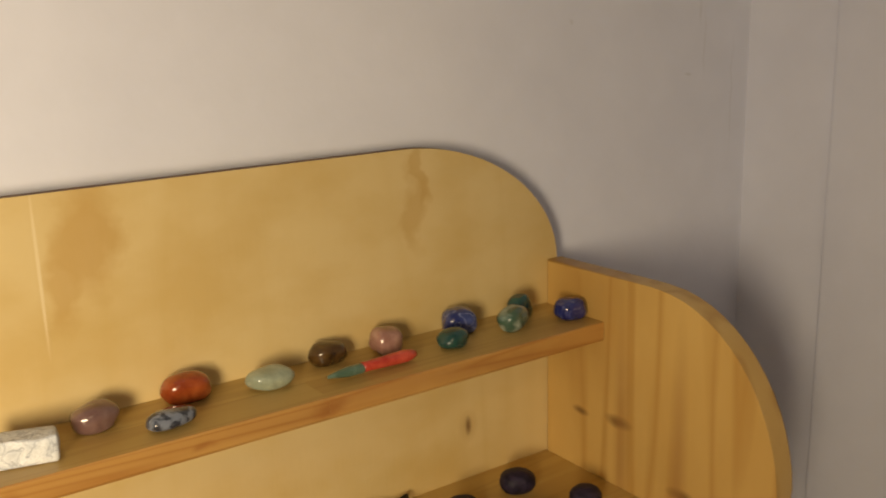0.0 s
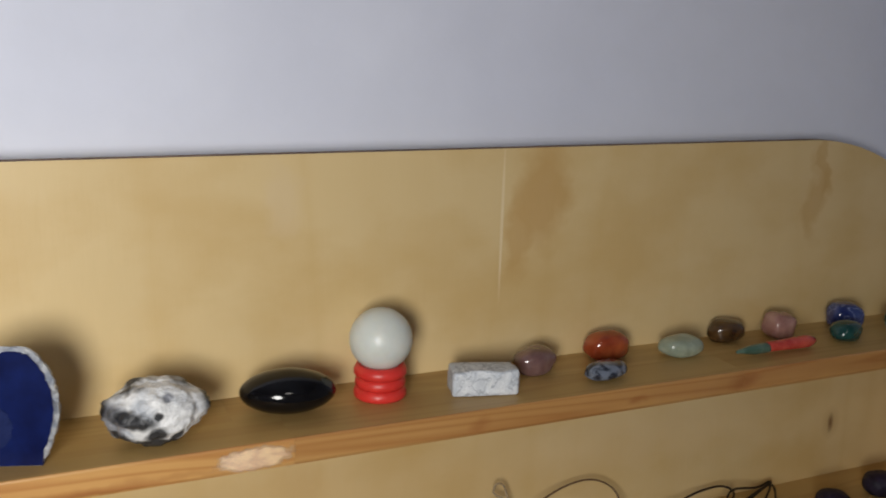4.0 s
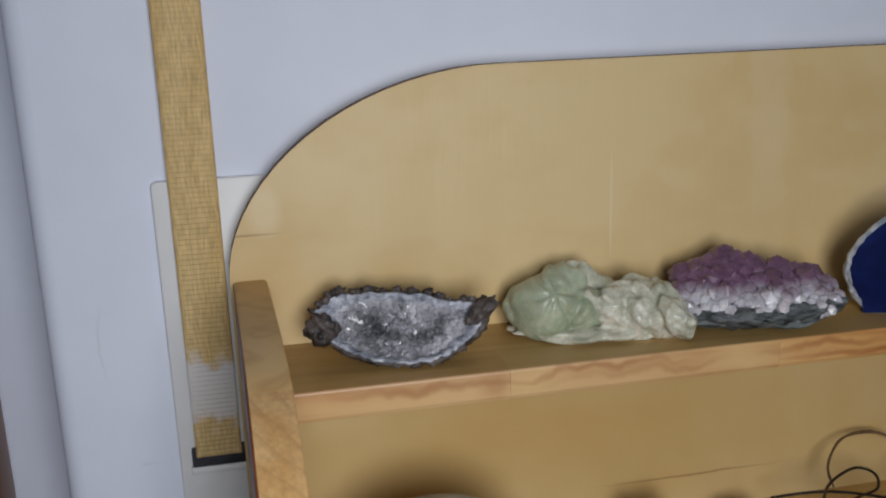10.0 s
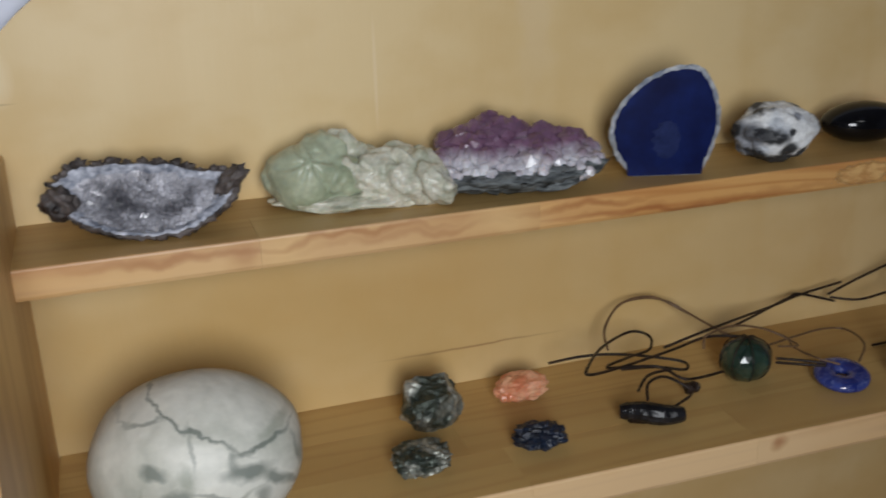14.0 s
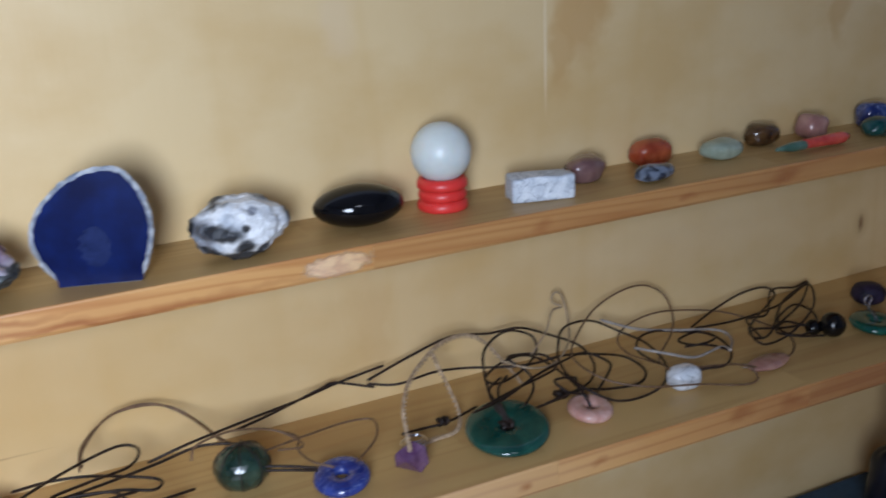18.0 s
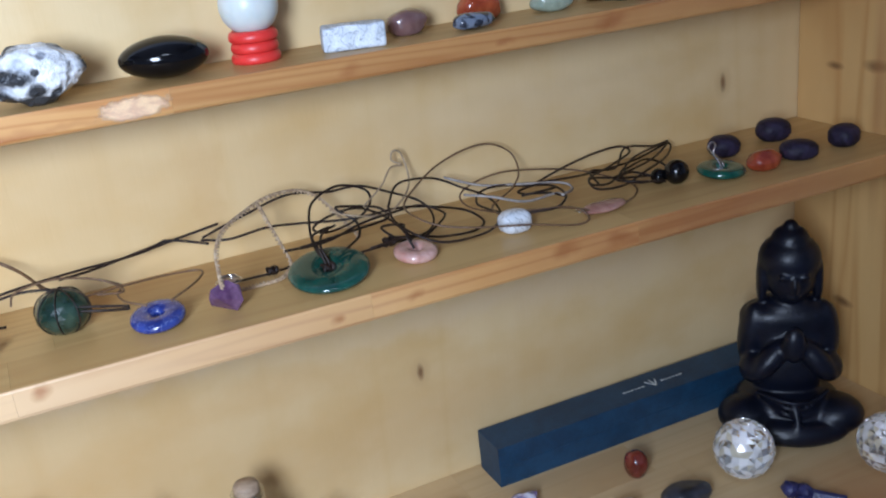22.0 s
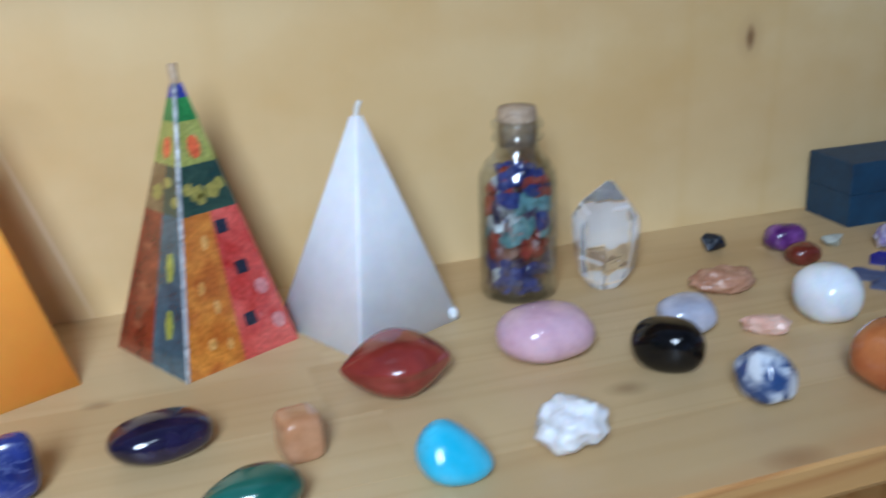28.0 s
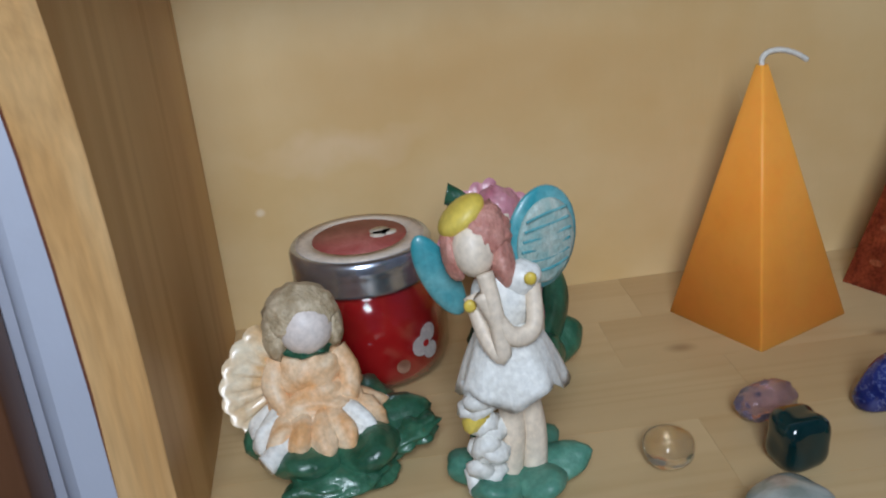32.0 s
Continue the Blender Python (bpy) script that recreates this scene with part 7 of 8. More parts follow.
def painted_candle():
    half, h, tip = 0.0440, 0.127, 0.0026
    c = base("pyramid_candle", "colourful patterned pyramid candle in red, orange, blue and green", "candle", pose(-0.2375, -0.0555, Z3, 0, 0, -18), group="pyramid candles")

    def tone(name, c1, c2):
        return M(name, c1, c2, scale=85, rough=0.16, coat=0.8, grain=0.3, bump=0.15, lo=0.3, hi=0.7)
    rust, blue = tone("rust_wax", (0.10, 0.016, 0.008), (0.27, 0.055, 0.022)), tone("steel_blue_wax", (0.020, 0.055, 0.085), (0.07, 0.13, 0.17))
    ochre, red = tone("ochre_wax", (0.32, 0.075, 0.010), (0.56, 0.22, 0.03)), tone("pink_red_wax", (0.36, 0.018, 0.014), (0.57, 0.11, 0.085))
    brown, dark = tone("brown_wax", (0.14, 0.08, 0.03), (0.24, 0.16, 0.07)), tone("dark_green_wax", (0.012, 0.035, 0.03), (0.04, 0.075, 0.05))
    lime, leaf, tipm = tone("lime_wax", (0.25, 0.27, 0.05), (0.36, 0.36, 0.10)), tone("leaf_green_wax", (0.03, 0.16, 0.04), (0.06, 0.24, 0.06)), tone("blue_wax", (0.02, 0.03, 0.22), (0.05, 0.06, 0.32))
    mats = [rust, blue, ochre, red, brown, dark, lime, leaf, tipm]
    bands = [(0.0, 0.55), (0.55, 0.72), (0.72, 0.87), (0.87, 0.95), (0.95, 1.0)]
    bm = bmesh.new()

    def corner(k, t):
        a = radians((-90, 0, 90, 180)[k % 4])
        r = half * (1 - t) + tip * t
        return Vector((r * math.cos(a), r * math.sin(a), h * t))
    low = {0: (2, 3), 1: (3, 2), 2: (2, 0), 3: (0, 1)}
    for k in range(4):
        for i, (t0, t1) in enumerate(bands):
            for j in range(2):
                q = []
                for t, u in ((t0, j / 2), (t0, (j + 1) / 2), (t1, (j + 1) / 2), (t1, j / 2)):
                    q.append(bm.verts.new(corner(k, t).lerp(corner(k + 1, t), u)))
                f = bm.faces.new(q)
                f.material_index = low[k][j] if i == 0 else (4 if (i == 1 and k == 3 and j == 0) else 5) if i == 1 else 6 if i == 2 else 7 if i == 3 else 8
    bm.faces.new([bm.verts.new(corner(k, 0)) for k in (3, 2, 1, 0)])
    bm.faces.new([bm.verts.new(corner(k, 1)) for k in (0, 1, 2, 3)])
    bmesh.ops.remove_doubles(bm, verts=bm.verts, dist=1e-6)
    body = part("wax_body", bm, mats, c, smooth=False)
    # raised pale ridges along the edges
    for k in (0,):
        bm = bmesh.new()
        tube(bm, [corner(k, t / 14) * 1.0 for t in range(15)], 0.0009, 8)
        for v in bm.verts:
            v.co.z = max(v.co.z, 0)
        part("edge_ridge", bm, M("glossy_clear_wax", (0.20, 0.22, 0.25), (0.6, 0.62, 0.64), scale=240, rough=0.12, coat=0.6), c, "glossy pale ridge")

    def spot(name, k, u, t, w, ht, material, sides, label):
        p, q = corner(k, t), corner(k + 1, t)
        o = p.lerp(q, u)
        ex = (q - p).normalized()
        ez = (corner(k, t + 0.05).lerp(corner(k + 1, t + 0.05), u) - o).normalized()
        nrm = ex.cross(ez).normalized()
        bm = bmesh.new()
        ring = [o + nrm * 0.0004 + ex * (w * math.cos(2 * math.pi * (i + (0.5 if sides == 4 and w == ht else 0)) / sides)) + ez * (ht * math.sin(2 * math.pi * (i + (0.5 if sides == 4 and w == ht else 0)) / sides)) for i in range(sides)]
        lo = [bm.verts.new(v - nrm * 0.002) for v in ring]
        hi = [bm.verts.new(v) for v in ring]
        bm.faces.new(hi)
        for i in range(sides):
            bm.faces.new((lo[i], lo[(i + 1) % sides], hi[(i + 1) % sides], hi[i]))
        part(name, bm, material, body, label, smooth=False)
    yg = tone("yellow_green_spot", (0.30, 0.32, 0.04), (0.4, 0.42, 0.07))
    blk = tone("dark_square_spot", (0.008, 0.01, 0.02), (0.02, 0.025, 0.045))
    orr = tone("orange_spot", (0.55, 0.09, 0.03), (0.65, 0.15, 0.05))
    gold = tone("gold_spot", (0.24, 0.21, 0.04), (0.36, 0.31, 0.08))
    for t in (0.17, 0.37):
        spot("diamond", 3, 0.74, t, 0.0030, 0.0075, yg, 6, "yellow-green diamond")
    for u, t in ((0.64, 0.14), (0.72, 0.33), (0.62, 0.49)):
        spot("square", 0, u, t, 0.0044, 0.0044, blk, 4, "dark square")
    spot("spot", 0, 0.5, 0.78, 0.0032, 0.0055, orr, 10, "orange-red spot")
    spot("spot", 3, 0.5, 0.78, 0.0030, 0.0050, orr, 10, "orange spot")
    for k, u in ((0, 0.35), (0, 0.65), (3, 0.3)):
        spot("flower", k, u, 0.62, 0.0042, 0.0042, gold, 5, "dull gold flower")
    for k, t in ((0, 0.12), (1, 0.27), (2, 0.42)):
        spot("swirl", 3, 0.25, t, 0.0042, 0.0020, tone("rust_light", (0.20, 0.05, 0.02), (0.30, 0.09, 0.04)), 8, "paler rust swirl")
    flame, blush = tone("golden_flame", (0.50, 0.24, 0.05), (0.64, 0.38, 0.12)), tone("blush_petal", (0.46, 0.17, 0.17), (0.58, 0.28, 0.27))
    for u, t, w, ht in ((0.32, 0.45, 0.0016, 0.0036), (0.20, 0.30, 0.0014, 0.0034), (0.34, 0.22, 0.0014, 0.0036), (0.24, 0.10, 0.0022, 0.0030), (0.40, 0.08, 0.0014, 0.0030)):
        spot("flame", 0, u, t, w, ht, flame, 7, "pale golden flame")
    for u, t in ((0.86, 0.24), (0.90, 0.10)):
        spot("petal", 0, u, t, 0.0036, 0.0042, blush, 9, "blush pink petal")
    for u, t in ((0.16, 0.64), (0.40, 0.60), (0.84, 0.64)):
        spot("scroll", 0, u, t, 0.0026, 0.0030, gold, 8, "dull gold scroll")
    for u, t in ((0.62, 0.66), (0.86, 0.60)):
        spot("scroll", 3, u, t, 0.0030, 0.0026, gold, 8, "dull gold scroll")
    bm = bmesh.new()
    tube(bm, curve_points([(0, 0, h - 0.002), (-0.0006, 0, h + 0.004), (-0.0008, 0.0004, h + 0.0085)], 6), 0.0022, 8)
    part("wick", bm, M("waxed_wick", (0.36, 0.24, 0.14), (0.5, 0.38, 0.25), scale=300, rough=0.4), c, "short brown waxed wick")


painted_candle()


# ---- little bottle filled with stone chips ----
def bottle():
    b = base("glass_bottle", "small corked glass bottle filled with coloured stone chips", "bottle", pose(-0.0738, -0.0580, Z3) @ Matrix.Diagonal((1.05, 1.05, 1.0, 1)))
    glass = clear("bottle_glass", (0.93, 0.95, 0.94), amount=0.07)
    bm = bmesh.new()
    outer = [(0, 0), (0.016, 0), (0.0185, 0.0015), (0.0195, 0.004), (0.0195, 0.062), (0.0188, 0.067), (0.0160, 0.0725), (0.0122, 0.0765), (0.0108, 0.0795), (0.0106, 0.083), (0.0124, 0.0842), (0.0126, 0.0858), (0.0112, 0.087), (0.0112, 0.0895), (0.0126, 0.0905), (0.0126, 0.0930), (0.0116, 0.0940)]
    inner = [(0.0100, 0.0940), (0.0099, 0.0905), (0.0094, 0.079), (0.0145, 0.0715), (0.0178, 0.065), (0.0181, 0.005), (0.016, 0.003), (0, 0.003)]
    lathe(bm, outer + inner, 48)
    part("glass", bm, glass, b, "clear glass wall")
    bm = bmesh.new()
    lathe(bm, [(0, 0.081), (0.0088, 0.081), (0.0094, 0.0905), (0.0096, 0.091), (0.0098, 0.0925), (0.0096, 0.099), (0.0088, 0.1005), (0, 0.1018)], 32)
    part("stopper", bm, M("brown_cork", (0.32, 0.23, 0.15), (0.45, 0.34, 0.23), scale=150, rough=0.5, bump=0.4, bscale=500), b, "brown cork stopper")
    # the chips, in loose layers of colour
    tones = [((0.015, 0.025, 0.17), (0.06, 0.08, 0.30)), ((0.26, 0.025, 0.018), (0.38, 0.07, 0.04)), ((0.12, 0.24, 0.27), (0.22, 0.37, 0.38)),
             ((0.50, 0.50, 0.52), (0.66, 0.66, 0.68)), ((0.16, 0.06, 0.045), (0.30, 0.14, 0.10)), ((0.03, 0.02, 0.05), (0.09, 0.06, 0.12)), ((0.36, 0.20, 0.22), (0.5, 0.34, 0.34))]
    mats = [M("stone_chip_tone", c1, c2, scale=140, rough=0.2, coat=0.4) for c1, c2 in tones]
    layers = [(0, 0, 5, 0, 3), (0, 0, 5, 4, 0), (4, 1, 6, 1, 5), (1, 4, 1, 2, 6), (2, 2, 0, 2, 3), (2, 3, 0, 2, 5), (0, 1, 0, 2, 3), (0, 3, 1, 0, 0)]
    rnd = random.Random(21)
    bm = bmesh.new()
    count = 170
    for k in range(count):
        f = k / count
        z = 0.006 + 0.062 * f
        wide = 0.0136 if f < 0.86 else 0.0136 - 0.045 * (f - 0.86)
        rr = wide * math.sqrt(rnd.uniform(0.25, 1))
        a = rnd.random() * 6.283
        tint = layers[min(7, int((f + rnd.uniform(-0.06, 0.06)) * 8)) if f > 0.07 else 0][rnd.randrange(5)]
        blob(bm, (rr * math.cos(a), rr * math.sin(a), z), (rnd.uniform(0.0040, 0.0068), rnd.uniform(0.0032, 0.0050), rnd.uniform(0.0024, 0.0038)), sub=2, mat=tint, wob=0.7, seed=rnd.random() * 90, freq=1.6, rot=(rnd.uniform(0, 180), rnd.uniform(0, 180), rnd.uniform(0, 180)), power=2.8)
    for v in bm.verts:
        r = math.hypot(v.co.x, v.co.y)
        lim = 0.0166 if v.co.z < 0.064 else 0.0166 - 0.55 * (v.co.z - 0.064)
        if r > lim:
            v.co.x, v.co.y = v.co.x * lim / r, v.co.y * lim / r
        v.co.z = max(v.co.z, 0.0034)
    part("stone_chip_filling", bm, mats, b, "mixed blue, red, teal and white stone chips", smooth=False, kind="stuff")


bottle()


# ---- clear quartz point ----
def quartz_point():
    bm = bmesh.new()
    rows = []
    for j, (z, r) in enumerate(((0.0, 0.0085), (0.008, 0.0165), (0.020, 0.0190), (0.038, 0.0200), (0.046, 0.0150))):
        rows.append([bm.verts.new((r * math.cos(math.pi * (k + 0.12 * j) / 3.5 + 0.2), r * 0.85 * math.sin(math.pi * (k + 0.12 * j) / 3.5 + 0.2), z + 0.002 * math.sin(k * 2.3 + j))) for k in range(7)])
    for v in rows[0]:
        v.co.z = 0
    tip = bm.verts.new((0.002, 0, 0.060))
    for p, q in zip(rows, rows[1:]):
        for k in range(7):
            bm.faces.new((p[k], p[(k + 1) % 7], q[(k + 1) % 7], q[k]))
    for k in range(7):
        bm.faces.new((rows[-1][k], rows[-1][(k + 1) % 7], tip))
    bm.faces.new(rows[0][::-1])
    bmesh.ops.bevel(bm, geom=list(bm.edges), offset=0.0008, segments=1, affect="EDGES")
    # a fifth of the faces are whitened to paint glints on the crystal
    glint = random.Random(4)
    for f in bm.faces:
        f.material_index = 1 if glint.random() < 0.2 else 0
    thing("quartz_point", bm, [M("clear_quartz", (1.0, 1.0, 1.0), rough=0.0, trans=0.97, ior=1.45, grain=0), M("painted_glint_face", (1.0, 1.0, 1.0), rough=0.05, trans=0.5, ior=1.45, grain=0)], "upright clear quartz crystal point", "crystal", pose(-0.0275, -0.0685, Z3, 0, 0, 14), smooth=False)


quartz_point()


# ---- jar of red jelly candle with a metal screw lid ----
def jar():
    j = base("glass_jar", "glass jar with red filling and a silver screw lid", "jar", pose(-0.540, -0.060, Z3) @ Matrix.Scale(1.04, 4))
    bm = bmesh.new()
    lathe(bm, [(0, 0.0005), (0.028, 0.0005), (0.033, 0.003), (0.0355, 0.009), (0.036, 0.020), (0.0355, 0.034), (0.033, 0.043), (0.0305, 0.047), (0.030, 0.050), (0, 0.050)], 56)
    part("red_filling", bm, M("red_gel", (0.20, 0.004, 0.006), (0.30, 0.010, 0.010), scale=30, rough=0.10, coat=0.8, grain=0.05), j, "dark red translucent filling behind glass")
    bm = bmesh.new()
    lathe(bm, [(0, 0), (0.029, 0), (0.0345, 0.0025), (0.0372, 0.009), (0.0377, 0.020), (0.0372, 0.035), (0.0345, 0.045), (0.0315, 0.049), (0.0312, 0.055)], 56)
    part("glass", bm, clear("jar_glass", (1, 0.98, 0.98), amount=0.02), j, "clear glass wall")
    bm = bmesh.new()
    lathe(bm, [(0.0318, 0.049), (0.0335, 0.0495), (0.0340, 0.051), (0.0335, 0.0535), (0.0340, 0.055), (0.0335, 0.057), (0.0340, 0.0585), (0.0340, 0.064), (0.0332, 0.0655), (0.0325, 0.0663), (0.0265, 0.0667), (0.026, 0.0660), (0.0255, 0.0655), (0, 0.0655)], 56)
    lid = part("lid", bm, M("brushed_tin", (0.42, 0.46, 0.55), (0.58, 0.62, 0.70), scale=40, rough=0.22, metal=0.9), j, "silver screw lid")
    bm = bmesh.new()
    lathe(bm, [(0, 0.0659), (0.0225, 0.0659), (0.0225, 0.0672), (0, 0.0672)], 48)
    part("lid_label", bm, M("faded_red_label", (0.30, 0.06, 0.05), (0.40, 0.13, 0.11), scale=70, rough=0.5), lid, "faded red paper label")
    cream = M("cream_print", (0.62, 0.56, 0.46), (0.72, 0.66, 0.56), rough=0.5)
    bm = bmesh.new()
    lathe(bm, [(0.0226, 0.0660), (0.0305, 0.0660), (0.0305, 0.0671), (0.0226, 0.0671), (0.0226, 0.0660)], 56)
    part("label_border", bm, M("cream_label", (0.56, 0.47, 0.38), (0.66, 0.57, 0.47), scale=60, rough=0.5), lid, "cream paper border of the label")
    for x, y, r in ((0.010, 0.004, 0.0050), (0.014, 0.001, 0.004), (0.009, -0.001, 0.004)):
        bm = bmesh.new()
        lathe(bm, [(0, 0.0672), (r, 0.0672), (r, 0.0675), (0, 0.0675)], 18, centre=(x, y))
        part("label_print", bm, cream, lid, "cream print on the lid")
    white = M("white_sticker", (0.70, 0.66, 0.62), (0.78, 0.74, 0.7), rough=0.5)
    for a, z, r, mm in ((-54, 0.021, 0.0052, white), (-47, 0.026, 0.0048, white), (-46, 0.017, 0.0044, white), (-50, 0.0215, 0.0018, RED_PLASTIC), (-70, 0.014, 0.0035, BROWN_AGATE)):
        bm = bmesh.new()
        ring = []
        for k in range(14):
            da, dz = r / 0.0378 * math.cos(2 * math.pi * k / 14), r * math.sin(2 * math.pi * k / 14)
            rad = 0.0381 + (0.0003 if r < 0.002 else 0)
            ring.append(bm.verts.new((rad * math.cos(radians(a) + da), rad * math.sin(radians(a) + da), z + dz)))
        bm.faces.new(ring)
        bmesh.ops.solidify(bm, geom=bm.faces[:], thickness=0.0004)
        part("sticker_petal", bm, mm, j, smooth=False)


jar()


# ---- three small painted figurines, plain forms, each one mesh ----
SKIN = M("painted_ivory", (0.70, 0.58, 0.44), (0.78, 0.67, 0.53), scale=60, rough=0.5)
FACE = M("painted_pale", (0.68, 0.60, 0.55), (0.76, 0.69, 0.64), scale=60, rough=0.45)
HAIR = M("painted_ash_hair", (0.34, 0.26, 0.15), (0.56, 0.46, 0.31), scale=150, rough=0.55, bump=0.5, bscale=500)
AUBURN = M("painted_red_hair", (0.42, 0.17, 0.13), (0.55, 0.28, 0.22), scale=150, rough=0.5, bump=0.5, bscale=500)
PEACH_CLOTH = M("painted_peach", (0.67, 0.37, 0.15), (0.76, 0.58, 0.38), scale=70, rough=0.5, bump=0.4, bscale=260)
CREAM_WING = M("painted_cream_gold", (0.62, 0.40, 0.18), (0.78, 0.68, 0.50), scale=60, rough=0.3, coat=0.4)
LEAF = M("painted_leaf_green", (0.012, 0.06, 0.03), (0.05, 0.15, 0.085), scale=70, rough=0.35, coat=0.3, bump=0.5, bscale=200)
MINT = M("painted_mint_green", (0.05, 0.17, 0.12), (0.12, 0.28, 0.20), scale=70, rough=0.45, bump=0.4, bscale=200)
WHITE_CLOTH = M("painted_white", (0.70, 0.68, 0.62), (0.80, 0.79, 0.74), scale=70, rough=0.5, bump=0.4, bscale=260)
TEAL_WING = M("painted_teal", (0.05, 0.26, 0.30), (0.16, 0.38, 0.40), scale=90, rough=0.4, coat=0.3)
GREY_TEAL = M("painted_grey_teal", (0.26, 0.39, 0.36), (0.44, 0.49, 0.43), scale=160, rough=0.45, bump=0.6, bscale=300)
YELLOW = M("painted_yellow", (0.58, 0.42, 0.04), (0.70, 0.55, 0.10), scale=60, rough=0.45)
PINK_WING = M("painted_pink", (0.45, 0.15, 0.20), (0.62, 0.34, 0.38), scale=60, rough=0.35, coat=0.4)
PAINTS = [SKIN, FACE, HAIR, AUBURN, PEACH_CLOTH, CREAM_WING, LEAF, MINT, WHITE_CLOTH, TEAL_WING, GREY_TEAL, YELLOW, PINK_WING]
P = {m.name: i for i, m in enumerate(PAINTS)}


def limb(bm, ctrl, r, mat, taper=None):
    n0 = len(bm.faces)
    tube(bm, curve_points(ctrl, 6), r, 10, taper=taper)
    bm.faces.ensure_lookup_table()
    for f in bm.faces[n0:]:
        f.material_index = mat


def fan(bm, at, size, rot, mat, ribs=6, spread=110, thick=0.0035, start=35):
    """A ribbed shell-like wing."""
    n0 = len(bm.faces)
    R = Euler([radians(a) for a in rot]).to_matrix()
    rows = []
    nseg = ribs * 4
    for i in range(7):
        t = i / 6
        row_a, row_b = [], []
        for k in range(nseg + 1):
            a = radians(start + spread * k / nseg)
            edge = 1 + 0.06 * abs(math.sin(math.pi * ribs * k / nseg))
            r = size * (0.12 + 0.88 * t) * edge
            bulge = thick * (0.35 + 0.65 * abs(math.sin(math.pi * ribs * k / nseg))) * math.sin(math.pi * min(1, 0.15 + 0.85 * t))
            p = Vector((r * math.cos(a), 0, r * math.sin(a)))
            row_a.append(bm.verts.new(R @ (p + Vector((0, -bulge, 0))) + Vector(at)))
            row_b.append(bm.verts.new(R @ (p + Vector((0, bulge * 0.5, 0))) + Vector(at)))
        rows.append((row_a, row_b))
    for (a0, b0), (a1, b1) in zip(rows, rows[1:]):
        for k in range(nseg):
            bm.faces.new((a0[k], a0[k + 1], a1[k + 1], a1[k]))
            bm.faces.new((b0[k], b1[k], b1[k + 1], b0[k + 1]))
        bm.faces.new((a0[0], a1[0], b1[0], b0[0]))
        bm.faces.new((a0[-1], b0[-1], b1[-1], a1[-1]))
    for k in range(nseg):
        bm.faces.new((rows[-1][0][k], rows[-1][0][k + 1], rows[-1][1][k + 1], rows[-1][1][k]))
        bm.faces.new((rows[0][0][k], rows[0][1][k], rows[0][1][k + 1], rows[0][0][k + 1]))
    bm.faces.ensure_lookup_table()
    for f in bm.faces[n0:]:
        f.material_index = mat


def leaf_base(bm, cx, cy, r, h, mat, petals=5, seed=1):
    for k in range(petals):
        a = 2 * math.pi * k / petals + seed
        blob(bm, (cx + r * 0.55 * math.cos(a), cy + r * 0.5 * math.sin(a), h * 0.5), (r * 0.62, r * 0.42, h * 0.55), sub=3, rot=(0, -14, math.degrees(a)), mat=mat, wob=0.3, seed=k + seed)
    blob(bm, (cx, cy, h * 0.5), (r * 0.7, r * 0.6, h * 0.5), sub=3, mat=mat)


